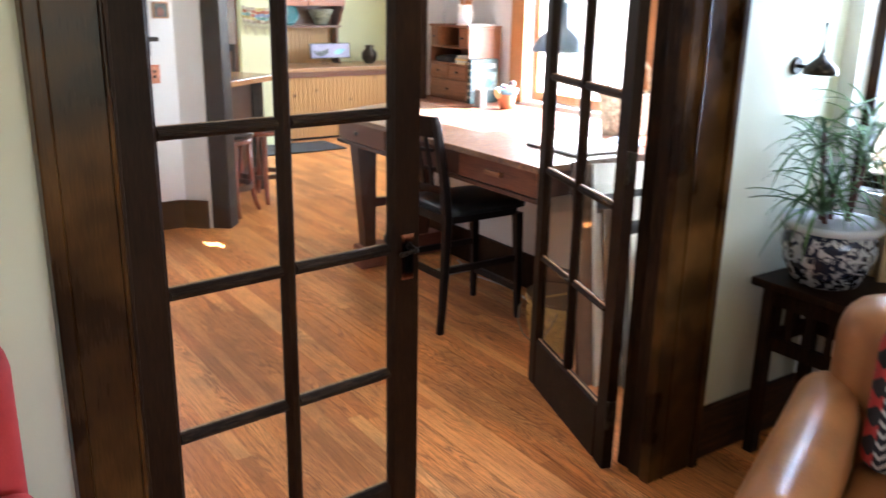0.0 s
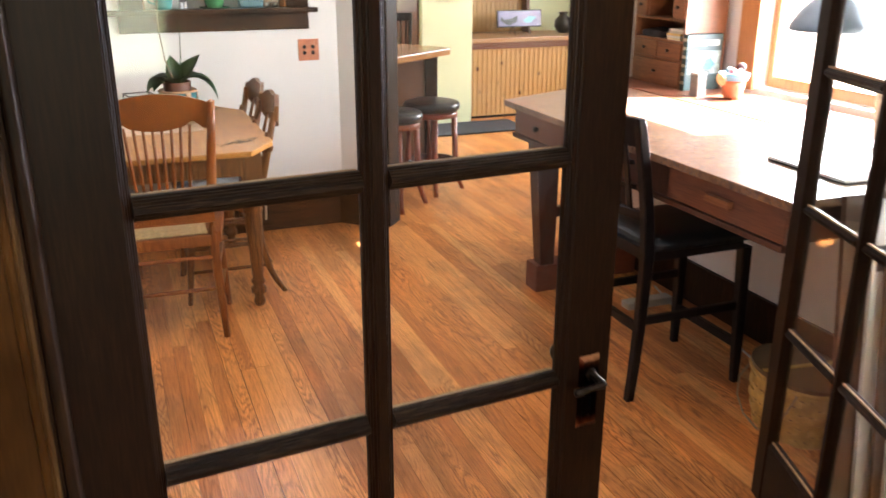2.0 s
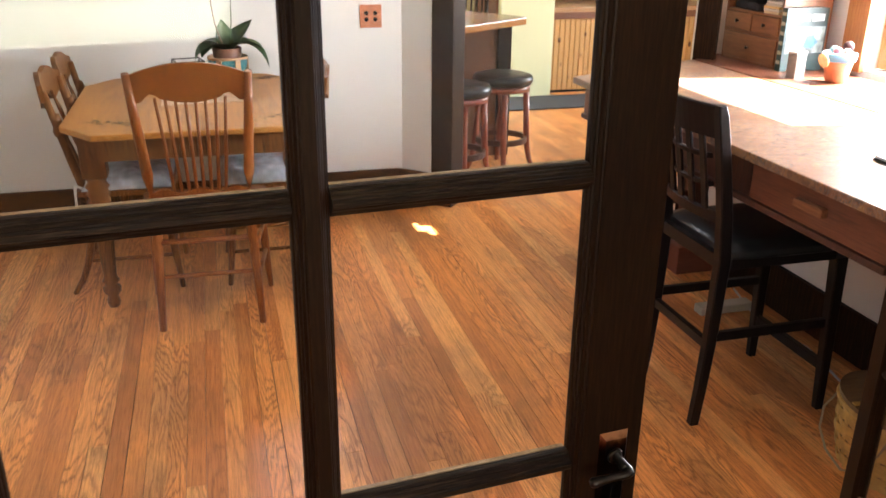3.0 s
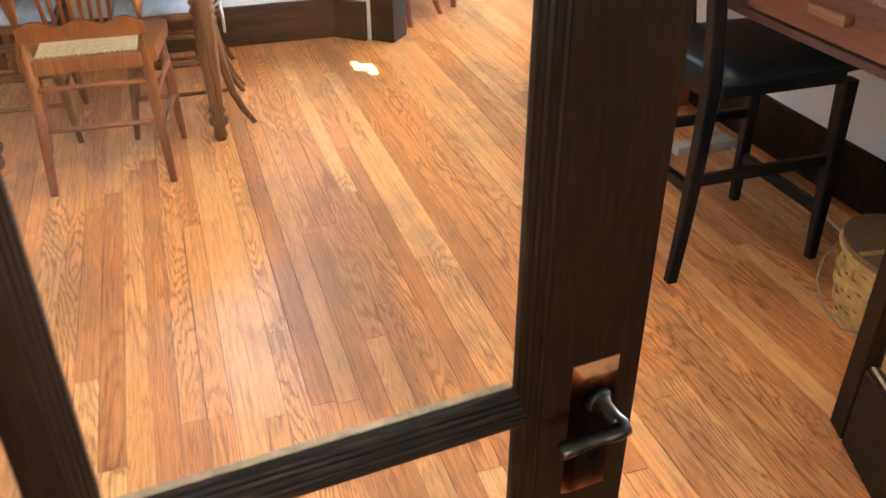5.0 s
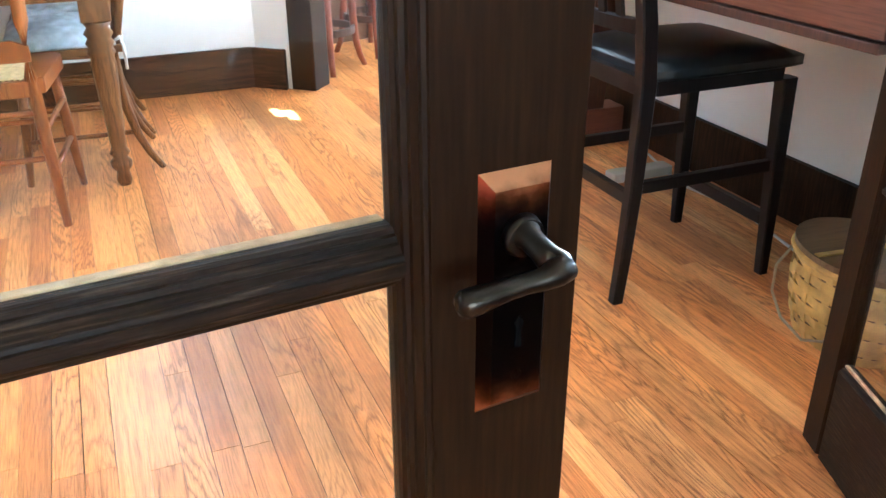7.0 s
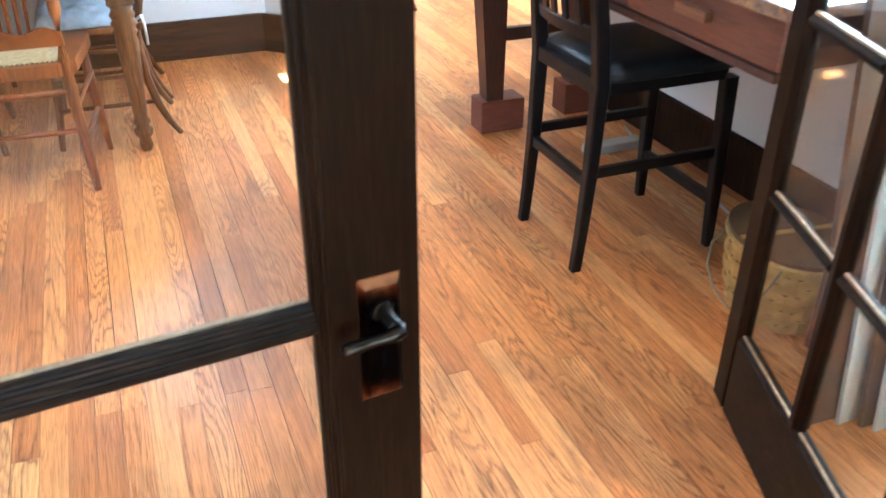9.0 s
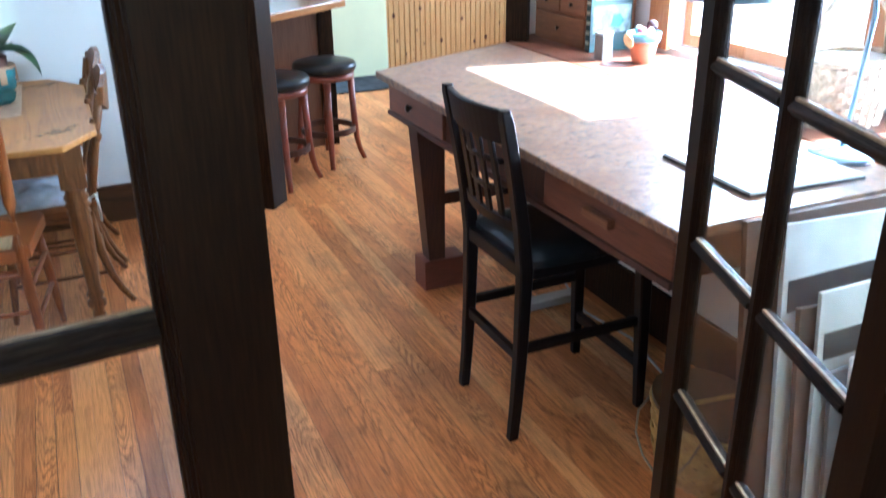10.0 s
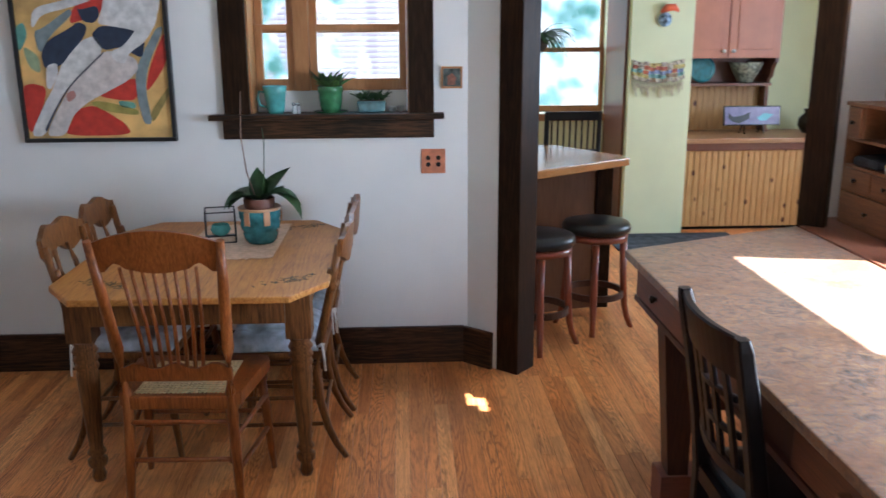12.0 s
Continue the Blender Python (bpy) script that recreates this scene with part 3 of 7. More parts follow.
def sash_window(name, m, bays, z0, z1, mid, label, mat, mull=0.05):
    """Double-hung sashes between mullions; bays: x0, x1 along the wall."""
    w = thing(name, label, "window", m, "", "structure")
    for i, (x0, x1) in enumerate(bays):
        for j, (a, b, yy) in enumerate(((z0, mid + 0.02, 0.0), (mid - 0.02, z1, 0.035))):
            s = part("sash", bx(bmesh.new(), x0, x0 + 0.035, yy - 0.016, yy + 0.016, a, b, 0.003), mat, w)
            part("rail", bx(bmesh.new(), x1 - 0.035, x1, yy - 0.016, yy + 0.016, a, b, 0.003), mat, s)
            part("rail", bx(bmesh.new(), x0 + 0.035, x1 - 0.035, yy - 0.016, yy + 0.016, a, a + (0.055 if j == 0 else 0.03), 0.003), mat, s)
            part("rail", bx(bmesh.new(), x0 + 0.035, x1 - 0.035, yy - 0.016, yy + 0.016, b - 0.03, b, 0.003), mat, s)
            pane_part(x0 + 0.03, x1 - 0.03, yy, a + 0.03, b - 0.02, s)
    for (p0, p1), (n0, n1) in zip(bays, bays[1:]):
        part("mullion", bx(bmesh.new(), p1, n0, -0.04, 0.05, z0, z1, 0.004), mat, w)
    return w


sash_window("window_dining", pose(0, 5.56, 0), [(0.567, 0.752), (0.825, 1.288)], 1.345, 2.148, 1.635, "fir double-hung sash window with an orange-brown finish", M_sash)
sash_window("window_kitchen", pose(0, 8.81, 0), [(2.065, 2.27), (2.33, 3.015)], 0.93, 2.095, 1.46, "brown wooden kitchen sash window in daylight", M_sash)
board("trim_window", 3.018, 3.038, 8.10, 8.748, 0, 2.4, "reddish-brown wooden window casing on the pier", None, M_desk, "trim")
board("trim_window", 1.94, 2.06, 8.725, 8.75, 0.88, 2.2, "brown wooden window casing", None, M_sash, "trim")
board("trim_window", 1.90, 3.03, 8.70, 8.75, 0.86, 0.92, "brown wooden kitchen window stool", None, M_sash, "trim")


def fixed_window(name, m, x0, x1, z0, z1, label, mat):
    """One broad pane in a plain frame."""
    w = thing(name, label, "window", m, "", "structure")
    for a0, a1, b0, b1 in ((x0, x0 + 0.04, z0, z1), (x1 - 0.04, x1, z0, z1), (x0 + 0.04, x1 - 0.04, z0, z0 + 0.05), (x0 + 0.04, x1 - 0.04, z1 - 0.04, z1)):
        part("frame", bx(bmesh.new(), a0, a1, -0.02, 0.02, b0, b1, 0.003), mat, w)
    pane_part(x0 + 0.035, x1 - 0.035, 0.0, z0 + 0.045, z1 - 0.035, w)
    return w


fixed_window("window_bay", pose(3.28, 0, 0, 0, 0, 90), 2.905, 3.845, 0.935, 2.015, "broad sunlit wooden window over the desk", M_sash)
fixed_window("window_bay_south", pose(3.28, 0, 0, 0, 0, 90), 2.295, 2.615, 0.935, 2.015, "sunlit wooden window beside the double door", M_sash)
board("trim_window", 3.175, 3.2, 2.61, 2.91, 0.92, 2.14, "orange-brown boarding between two windows", None, M_sash, "trim")
board("trim_window", 3.175, 3.2, 3.845, 3.97, 0.92, 2.14, "orange-brown window casing", None, M_sash, "trim")
fixed_window("window_low", pose(3.28, 0, 0, 0, 0, 90), 1.805, 2.285, 0.935, 1.445, "low sunlit wooden window beside the double door", M_sash)
fixed_window("window_living", pose(2.75, 0, 0, 0, 0, 90), 1.252, 1.458, 0.925, 2.145, "narrow bright living room window beside a curtain", M_dark)
# Made-up slab outdoors that blocks the sun before the living room window.
board("porch_roof", 2.82, 4.35, -2.9, 1.50, 2.28, 2.36, "unseen slab added to keep sun off the living room wall", None, M_dark_x, "roof")
board("trim_window", 3.175, 3.2, 1.70, 1.805, 0.92, 2.14, "orange-brown window casing", None, M_sash, "trim")


# ---- double door ----
def prism(profile, axis, a, b, bm=None):
    """A moulded bar: profile (across, thick) swept along z (axis 'z') or x (axis 'x', across becomes z)."""
    bm = bm or bmesh.new()
    ends = []
    for e in (a, b):
        ends.append([bm.verts.new((p, t, e) if axis == "z" else (e, t, p)) for p, t in profile])
    n = len(profile)
    bm.faces.new(ends[0])
    bm.faces.new(ends[1][::-1])
    for i in range(n):
        bm.faces.new((ends[0][i], ends[0][(i + 1) % n], ends[1][(i + 1) % n], ends[1][i]))
    return bm


STICK = [(-0.0120, -0.018), (-0.0114, -0.0168), (-0.0095, -0.0160), (-0.0089, -0.0140), (-0.0062, -0.0118), (-0.0056, -0.0098), (-0.0033, -0.0088), (-0.0027, -0.0066), (-0.0007, -0.0055), (0.0, -0.0025)]


def edge_profile(x0, x1, left, right):
    """Cross-section of a stile or rail whose glass edges (left, right) are moulded."""
    pr = [(x1 + p, t) for p, t in STICK] + [(x1 + p, -t) for p, t in STICK[::-1]] if right else [(x1, -0.018), (x1, 0.018)]
    pl = [(x0 - p, -t) for p, t in STICK] + [(x0 - p, t) for p, t in STICK[::-1]] if left else [(x0, 0.018), (x0, -0.018)]
    return pr + pl


M_putty = paint("worn_putty", (0.36, 0.235, 0.13), 0.7, 0.16, 90, 0.4)
SILLS = [0.218, 0.569, 0.920, 1.271, 1.622]


def french_door(name, W, free, m, label, hinge_gap=0.0):
    d = thing(name, label, "door", m, "double door leaves", "structure")
    g0, g1, h = 0.095, W - free, 0.019
    c = (g0 + g1) / 2
    part("stile", prism(edge_profile(hinge_gap, g0, False, True), "z", 0.01, 2.05), M_door, d)
    part("stile", prism(edge_profile(g1, W, True, False), "z", 0.01, 2.05), M_door, d)
    part("bottom_rail", prism(edge_profile(0.01, SILLS[0], False, True), "x", g0, g1), M_door_x, d)
    part("top_rail", prism(edge_profile(SILLS[4] + 0.3215, 2.05, True, False), "x", g0, g1), M_door_x, d)
    part("muntin", prism(edge_profile(c - h, c + h, True, True), "z", SILLS[0], SILLS[4] + 0.3215), M_door, d)
    for z in SILLS[1:]:
        for x0, x1 in ((g0, c - h), (c + h, g1)):
            part("muntin", prism(edge_profile(z - 0.0295, z, True, True), "x", x0, x1), M_door_x, d)
    for z in SILLS:
        for x0, x1 in ((g0, c - h), (c + h, g1)):
            pane_part(x0 - 0.002, x1 + 0.002, 0.0, z - 0.002, z + 0.3235, d)
    for z in SILLS:
        for x0, x1 in ((g0, c - h), (c + h, g1)):
            part("putty_line", bx(bmesh.new(), x0 + 0.001, x1 - 0.001, 0.0026, 0.0088, z - 0.004, z + 0.0010, 0.0009), M_putty, d, "pale worn putty along the glass")
    for z in (0.22, 1.05, 1.85):
        hinge = part("hinge", rod(bmesh.new(), (-0.006, 0.022, z - 0.05), (-0.006, 0.022, z + 0.05), 0.006), M_bronze, d, "dark bronze butt hinge")
        part("leaf", B(-0.004, 0.002, -0.010, 0.016, z - 0.045, z + 0.045), M_bronze, hinge)
    return d


door_l = french_door("door_left", 0.769, 0.090, pose(0.271, 1.600, 0, 0, 0, 5.2), "dark wooden glazed double door leaf, barely ajar")
french_door("door_right", 0.73, 0.067, pose(1.778, 1.605, 0, 0, 0, 70.5), "dark wooden glazed double door leaf, standing wide open", 0.012)


def door_handle(d, x, z, side):
    """A bevelled copper plate with a bent bronze lever (side -1, the living room face) or a knob."""
    y = 0.018 * side
    bm = bmesh.new()
    w, h, t = 0.0188, 0.062, 0.0065 * side
    zc = z - 0.0115
    lo = [bm.verts.new((x + sx * w, y, zc + sz * h)) for sx, sz in ((-1, -1), (1, -1), (1, 1), (-1, 1))]
    hi = [bm.verts.new((x + sx * (w - 0.005), y + t, zc + sz * (h - 0.007))) for sx, sz in ((-1, -1), (1, -1), (1, 1), (-1, 1))]
    bm.faces.new(hi)
    bm.faces.new(lo[::-1])
    for i in range(4):
        bm.faces.new((lo[i], lo[(i + 1) % 4], hi[(i + 1) % 4], hi[i]))
    plate = part("lock_plate", bm, M_copper, d, "worn copper lock plate with bevelled edges")
    yy = y + t
    part("rose", rod(bmesh.new(), (x, yy, z + 0.021), (x, yy + 0.005 * side, z + 0.021), 0.0105, 0.009, 20), M_bronze, plate)
    if side > 0:
        part("knob", lathe(bmesh.new(), [(0.006, 0), (0.006, 0.022), (0.014, 0.028), (0.018, 0.038), (0.014, 0.047), (0.0, 0.050)], n=24), M_bronze, plate, "dark bronze round knob", pose(x, yy, z + 0.021, -90, 0, 0))
    else:
        lev = bmesh.new()
        o = side
        tube(lev, [(x, yy, z + 0.022), (x, yy + 0.004 * o, z + 0.022), (x, yy + 0.006 * o, z + 0.022), (x + 0.0005, yy + 0.013 * o, z + 0.020), (x + 0.0015, yy + 0.019 * o, z + 0.0175), (x + 0.0035, yy + 0.0245 * o, z + 0.0160), (x + 0.003, yy + 0.0275 * o, z + 0.0155), (x - 0.001, yy + 0.0285 * o, z + 0.0150), (x - 0.006, yy + 0.028 * o, z + 0.0135), (x - 0.014, yy + 0.027 * o, z + 0.0128),
                   (x - 0.022, yy + 0.026 * o, z + 0.0118), (x - 0.030, yy + 0.025 * o, z + 0.0105), (x - 0.037, yy + 0.024 * o, z + 0.0092), (x - 0.042, yy + 0.0235 * o, z + 0.0085), (x - 0.0445, yy + 0.0235 * o, z + 0.008), (x - 0.0455, yy + 0.0235 * o, z + 0.008)],
             [0.0085, 0.0082, 0.0058, 0.0056, 0.0062, 0.0066, 0.0068, 0.0062, 0.0052, 0.0046, 0.0047, 0.0054, 0.0062, 0.0062, 0.0046, 0.002], 16)
        part("lever", lev, M_bronze, plate, "dark bronze bent lever handle")
    for zz in (z + 0.036, z - 0.053):
        screw = part("screw", lathe(bmesh.new(), [(0.0032, 0), (0.0036, 0.0008), (0.0022, 0.0016)], (0, 0, 0), 14), M_bronze, plate, "", pose(x, yy, zz, 90 * -side * -1, 0, 0))
    part("keyhole", slab(bmesh.new(), [(-0.0018, -0.011), (0.0018, -0.011), (0.0013, -0.001), (0.003, 0.003), (0.0, 0.006), (-0.003, 0.003), (-0.0013, -0.001)], 0, 0.0008), M_void, plate, "", pose(x, yy + 0.0002 * side, z - 0.026, 90, 0, 0))


door_handle(door_l, 0.7325, 0.891, -1)
door_handle(door_l, 0.7325, 0.891, 1)


# ---- desk ----
desk = thing("work_desk", "large counter-high paint-stained wooden work desk", "desk", pose(0, 0, 0))
DESK_TOP = [(2.004, 2.30), (2.735, 2.30), (2.735, 4.40), (2.004, 4.09)]
part("desktop", slab(bmesh.new(), DESK_TOP, 0.878, 0.905, 0.004), M_desktop, desk, "worn desktop speckled with paint and tinted with sky sheen")
part("apron", slab(bmesh.new(), [(2.045, 2.34), (2.066, 2.34), (2.066, 4.05), (2.045, 4.04)], 0.765, 0.877), M_desk_leg, desk)
part("apron", slab(bmesh.new(), [(2.067, 4.03), (2.70, 4.30), (2.70, 4.32), (2.067, 4.05)], 0.765, 0.877), M_desk_leg, desk)
part("apron", B(2.067, 2.70, 2.34, 2.36, 0.765, 0.877), M_desk_leg, desk)
part("apron", B(2.68, 2.70, 2.361, 4.29, 0.765, 0.877), M_desk_leg, desk)
part("bottom_rail", bx(bmesh.new(), 2.03, 2.07, 2.34, 4.045, 0.745, 0.764, 0.003), M_desk_leg, desk)
for y0, y1 in ((3.53, 4.02), (2.335, 2.872)):
    dr = part("drawer", bx(bmesh.new(), 2.030, 2.0445, y0, y1, 0.770, 0.874, 0.003), M_desk, desk, "wide shallow drawer front")
    if y0 < 3:
        part("handle", bx(bmesh.new(), 2.008, 2.0295, (y0 + y1) / 2 - 0.055, (y0 + y1) / 2 + 0.055, 0.815, 0.838, 0.004), M_cub, dr, "worn wooden bar pull")
    else:
        part("knob", lathe(bmesh.new(), [(0.007, 0), (0.008, 0.008), (0.014, 0.014), (0.012, 0.02), (0.0, 0.023)], n=16), M_bronze, dr, "small dark round knob", pose(2.0298, 3.80, 0.822, 0, -90, 0))


def desk_leg(x, y, s):
    """Tapered on its outer side (s) alone, standing on a riser block."""
    bm = bmesh.new()
    lo = [bm.verts.new((x + a, y + b * 0.035, 0.131)) for a, b in ((-0.035, -1), (0.035, -1), (0.035, 1), (-0.035, 1))]
    hi = [bm.verts.new((x + a, y + b * 0.045, 0.764)) for a, b in ((-0.087 if s < 0 else -0.037, -1), (0.037 if s < 0 else 0.087, -1), (0.037 if s < 0 else 0.087, 1), (-0.087 if s < 0 else -0.037, 1))]
    bm.faces.new(lo[::-1])
    bm.faces.new(hi)
    for i in range(4):
        bm.faces.new((lo[i], lo[(i + 1) % 4], hi[(i + 1) % 4], hi[i]))
    leg = part("leg", bm, M_desk_leg, desk)
    part("block", bx(bmesh.new(), x - 0.06, x + 0.125, y - 0.045, y + 0.065, 0.0, 0.13, 0.003), M_block, leg, "reddish raw wood riser block")


desk_leg(2.192, 3.995, -1)
desk_leg(2.60, 4.06, 1)
part("end_panel", bx(bmesh.new(), 2.34, 2.70, 2.345, 2.372, 0.0, 0.764, 0.003), M_desk_leg, desk)
part("stretcher", bx(bmesh.new(), 2.23, 2.562, 4.0, 4.03, 0.35, 0.40, 0.003), M_desk_leg, desk)

ledge = thing("window_counter", "brown wooden counter below the broad window", "counter", pose(0, 0, 0))
part("top", slab(bmesh.new(), [(2.747, 2.0), (3.174, 2.0), (3.174, 4.54), (2.90, 4.54), (2.747, 4.40)], 0.872, 0.905, 0.003), M_desk, ledge)
part("panel", B(2.765, 2.785, 2.02, 4.36, 0.03, 0.871), M_wall, ledge, "white painted front panel")
part("base", B(2.745, 2.764, 2.02, 4.36, 0.0, 0.19), M_dark, ledge, "dark-stained base board")


# ---- black counter chair ----
def bar(pts, w, d, bev=0.004):
    """A squared, slightly eased bar standing along pts; w across y, d along x (one value or one a point)."""
    bm, rings = bmesh.new(), []
    for i, p in enumerate(pts):
        a = (w[i] if isinstance(w, list) else w) / 2
        b = (d[i] if isinstance(d, list) else d) / 2
        e = bev
        rings.append([bm.verts.new((p[0] + x, p[1] + y, p[2])) for x, y in ((-b + e, -a), (b - e, -a), (b, -a + e), (b, a - e), (b - e, a), (-b + e, a), (-b, a - e), (-b, -a + e))])
    for lo, hi in zip(rings, rings[1:]):
        for k in range(8):
            bm.faces.new((lo[k], lo[(k + 1) % 8], hi[(k + 1) % 8], hi[k]))
    bm.faces.new(rings[0][::-1])
    bm.faces.new(rings[-1])
    return bm


def back_line(z):
    """How far the chair's back leans at height z."""
    return 0.052 - 0.075 * max(0.0, (z - 0.58) / 0.45) ** 1.25


def bowed_rail(y0, z0, z1, t, bow, n=12):
    """A back rail across y that bows to the rear in its middle."""
    bm, prev = bmesh.new(), None
    for i in range(n + 1):
        u = -1 + 2 * i / n
        dx = -bow * (1 - u * u)
        r = [bm.verts.new((back_line(z) + dx + o, u * y0, z)) for o, z in ((-t / 2, z0), (-t / 2, z1 - 0.004), (-t / 2 + 0.004, z1), (t / 2 - 0.004, z1), (t / 2, z1 - 0.004), (t / 2, z0))]
        if prev:
            for k in range(6):
                bm.faces.new((prev[k], prev[(k + 1) % 6], r[(k + 1) % 6], r[k]))
        else:
            bm.faces.new(r)
        prev = r
    bm.faces.new(prev[::-1])
    return bm


def counter_chair(m):
    """Local: x ahead, back at x = 0; width along y."""
    c = thing("counter_chair", "black wooden counter-height chair tucked under the desk", "chair", m)
    for s in (-1, 1):
        y = s * 0.170
        zs = [0.0, 0.12, 0.30, 0.56, 0.70, 0.85, 0.95, 1.005, 1.03]
        xs = [0.026, 0.036, 0.046, 0.052] + [back_line(z) for z in zs[4:]]
        part("back_post", bar([(x, y + s * 0.008 * max(0, z - 0.5), z) for x, z in zip(xs, zs)], [0.030, 0.032, 0.034, 0.036, 0.036, 0.036, 0.036, 0.034, 0.026], [0.030, 0.032, 0.036, 0.042, 0.040, 0.036, 0.034, 0.032, 0.026]), M_black, c)
        part("leg", bar([(0.480, s * 0.187, 0), (0.474, s * 0.183, 0.2), (0.462, s * 0.176, 0.54)], [0.028, 0.034, 0.040], [0.028, 0.036, 0.044]), M_black, c)
        part("stretcher", bx(bmesh.new(), 0.062, 0.452, s * 0.176 - 0.010, s * 0.176 + 0.010, 0.296, 0.326, 0.003), M_black, c)
    part("stretcher", bx(bmesh.new(), 0.035, 0.055, -0.153, 0.153, 0.262, 0.294, 0.003), M_black, c)
    part("stretcher", bx(bmesh.new(), 0.463, 0.485, -0.166, 0.166, 0.138, 0.172, 0.003), M_black, c)
    for y0, y1, x0, x1 in ((-0.19, -0.168, 0.072, 0.441), (0.168, 0.19, 0.072, 0.441), (-0.152, 0.152, 0.036, 0.058), (-0.156, 0.156, 0.452, 0.476)):
        part("seat_rail", bx(bmesh.new(), x0, x1, y0, y1, 0.535, 0.577, 0.003), M_black, c)
    pad = bx(bmesh.new(), 0.058, 0.500, -0.205, 0.205, 0.578, 0.606)
    bmesh.ops.subdivide_edges(pad, edges=pad.edges[:], cuts=7, use_grid_fill=True)
    for v in pad.verts:
        u, w = (v.co.x - 0.279) / 0.221, v.co.y / 0.205
        if v.co.z > 0.58:
            v.co.z += 0.016 * (1 - u ** 4) * (1 - w ** 4) - 0.010 * max(abs(u), abs(w)) ** 14
        k = 1 - 0.05 * (abs(u * w)) ** 5
        v.co.x, v.co.y = 0.279 + (v.co.x - 0.279) * k, v.co.y * k
    for f in pad.faces:
        f.smooth = True
    part("seat", pad, M_seat, c, "black padded seat")
    part("top_rail", bowed_rail(0.158, 0.932, 1.028, 0.020, 0.026), M_black, c)
    part("lower_rail", bowed_rail(0.154, 0.672, 0.708, 0.018, 0.022), M_black, c)
    for y in (-0.092, -0.031, 0.031, 0.092):
        zs = [0.706, 0.76, 0.82, 0.88, 0.935]
        dx = -0.024 * (1 - (y / 0.158) ** 2)
        part("slat", bar([(back_line(z) + dx, y, z) for z in zs], 0.028, 0.010, 0.002), M_black, c)
    for z in (0.775, 0.862):
        part("cross_slat", bowed_rail(0.108, z, z + 0.016, 0.014, 0.024), M_black, c)
    return c


counter_chair(pose(1.947, 3.080, 0, 0, 0, 0))

# ---- dining table ----
table = thing("dining_table", "pine dining table with clipped corners and turned legs", "table", pose(0, 0, 0))
TT = [(0.13, 4.12), (0.87, 4.12), (0.99, 4.30), (0.99, 5.12), (0.85, 5.33), (0.12, 5.33), (0.0, 5.14), (0.0, 4.30)]
part("tabletop", slab(bmesh.new(), TT, 0.728, 0.752, 0.006), M_pine, table, "worn honey-coloured pine top")
for x0, x1, y0, y1 in ((0.15, 0.84, 4.20, 4.22), (0.15, 0.84, 5.23, 5.25), (0.08, 0.10, 4.30, 5.15), (0.89, 0.91, 4.30, 5.15)):
    part("apron", B(x0, x1, y0, y1, 0.63, 0.727), M_pine_leg, table)
LEG = [(0.020, 0), (0.026, 0.02), (0.020, 0.05), (0.034, 0.065), (0.036, 0.085), (0.022, 0.10), (0.034, 0.115), (0.024, 0.135), (0.026, 0.16), (0.040, 0.42), (0.036, 0.44), (0.044, 0.455), (0.036, 0.47), (0.046, 0.485), (0.036, 0.50), (0.046, 0.515), (0.034, 0.535), (0.046, 0.555)]
for x, y in ((0.88, 4.28), (0.11, 4.28), (0.88, 5.18), (0.11, 5.18)):
    leg = part("leg", lathe(bmesh.new(), LEG, (x, y, 0), 20), M_pine_leg, table)
    part("leg_block", bx(bmesh.new(), x - 0.046, x + 0.046, y - 0.046, y + 0.046, 0.556, 0.727, 0.004), M_pine_leg, leg)


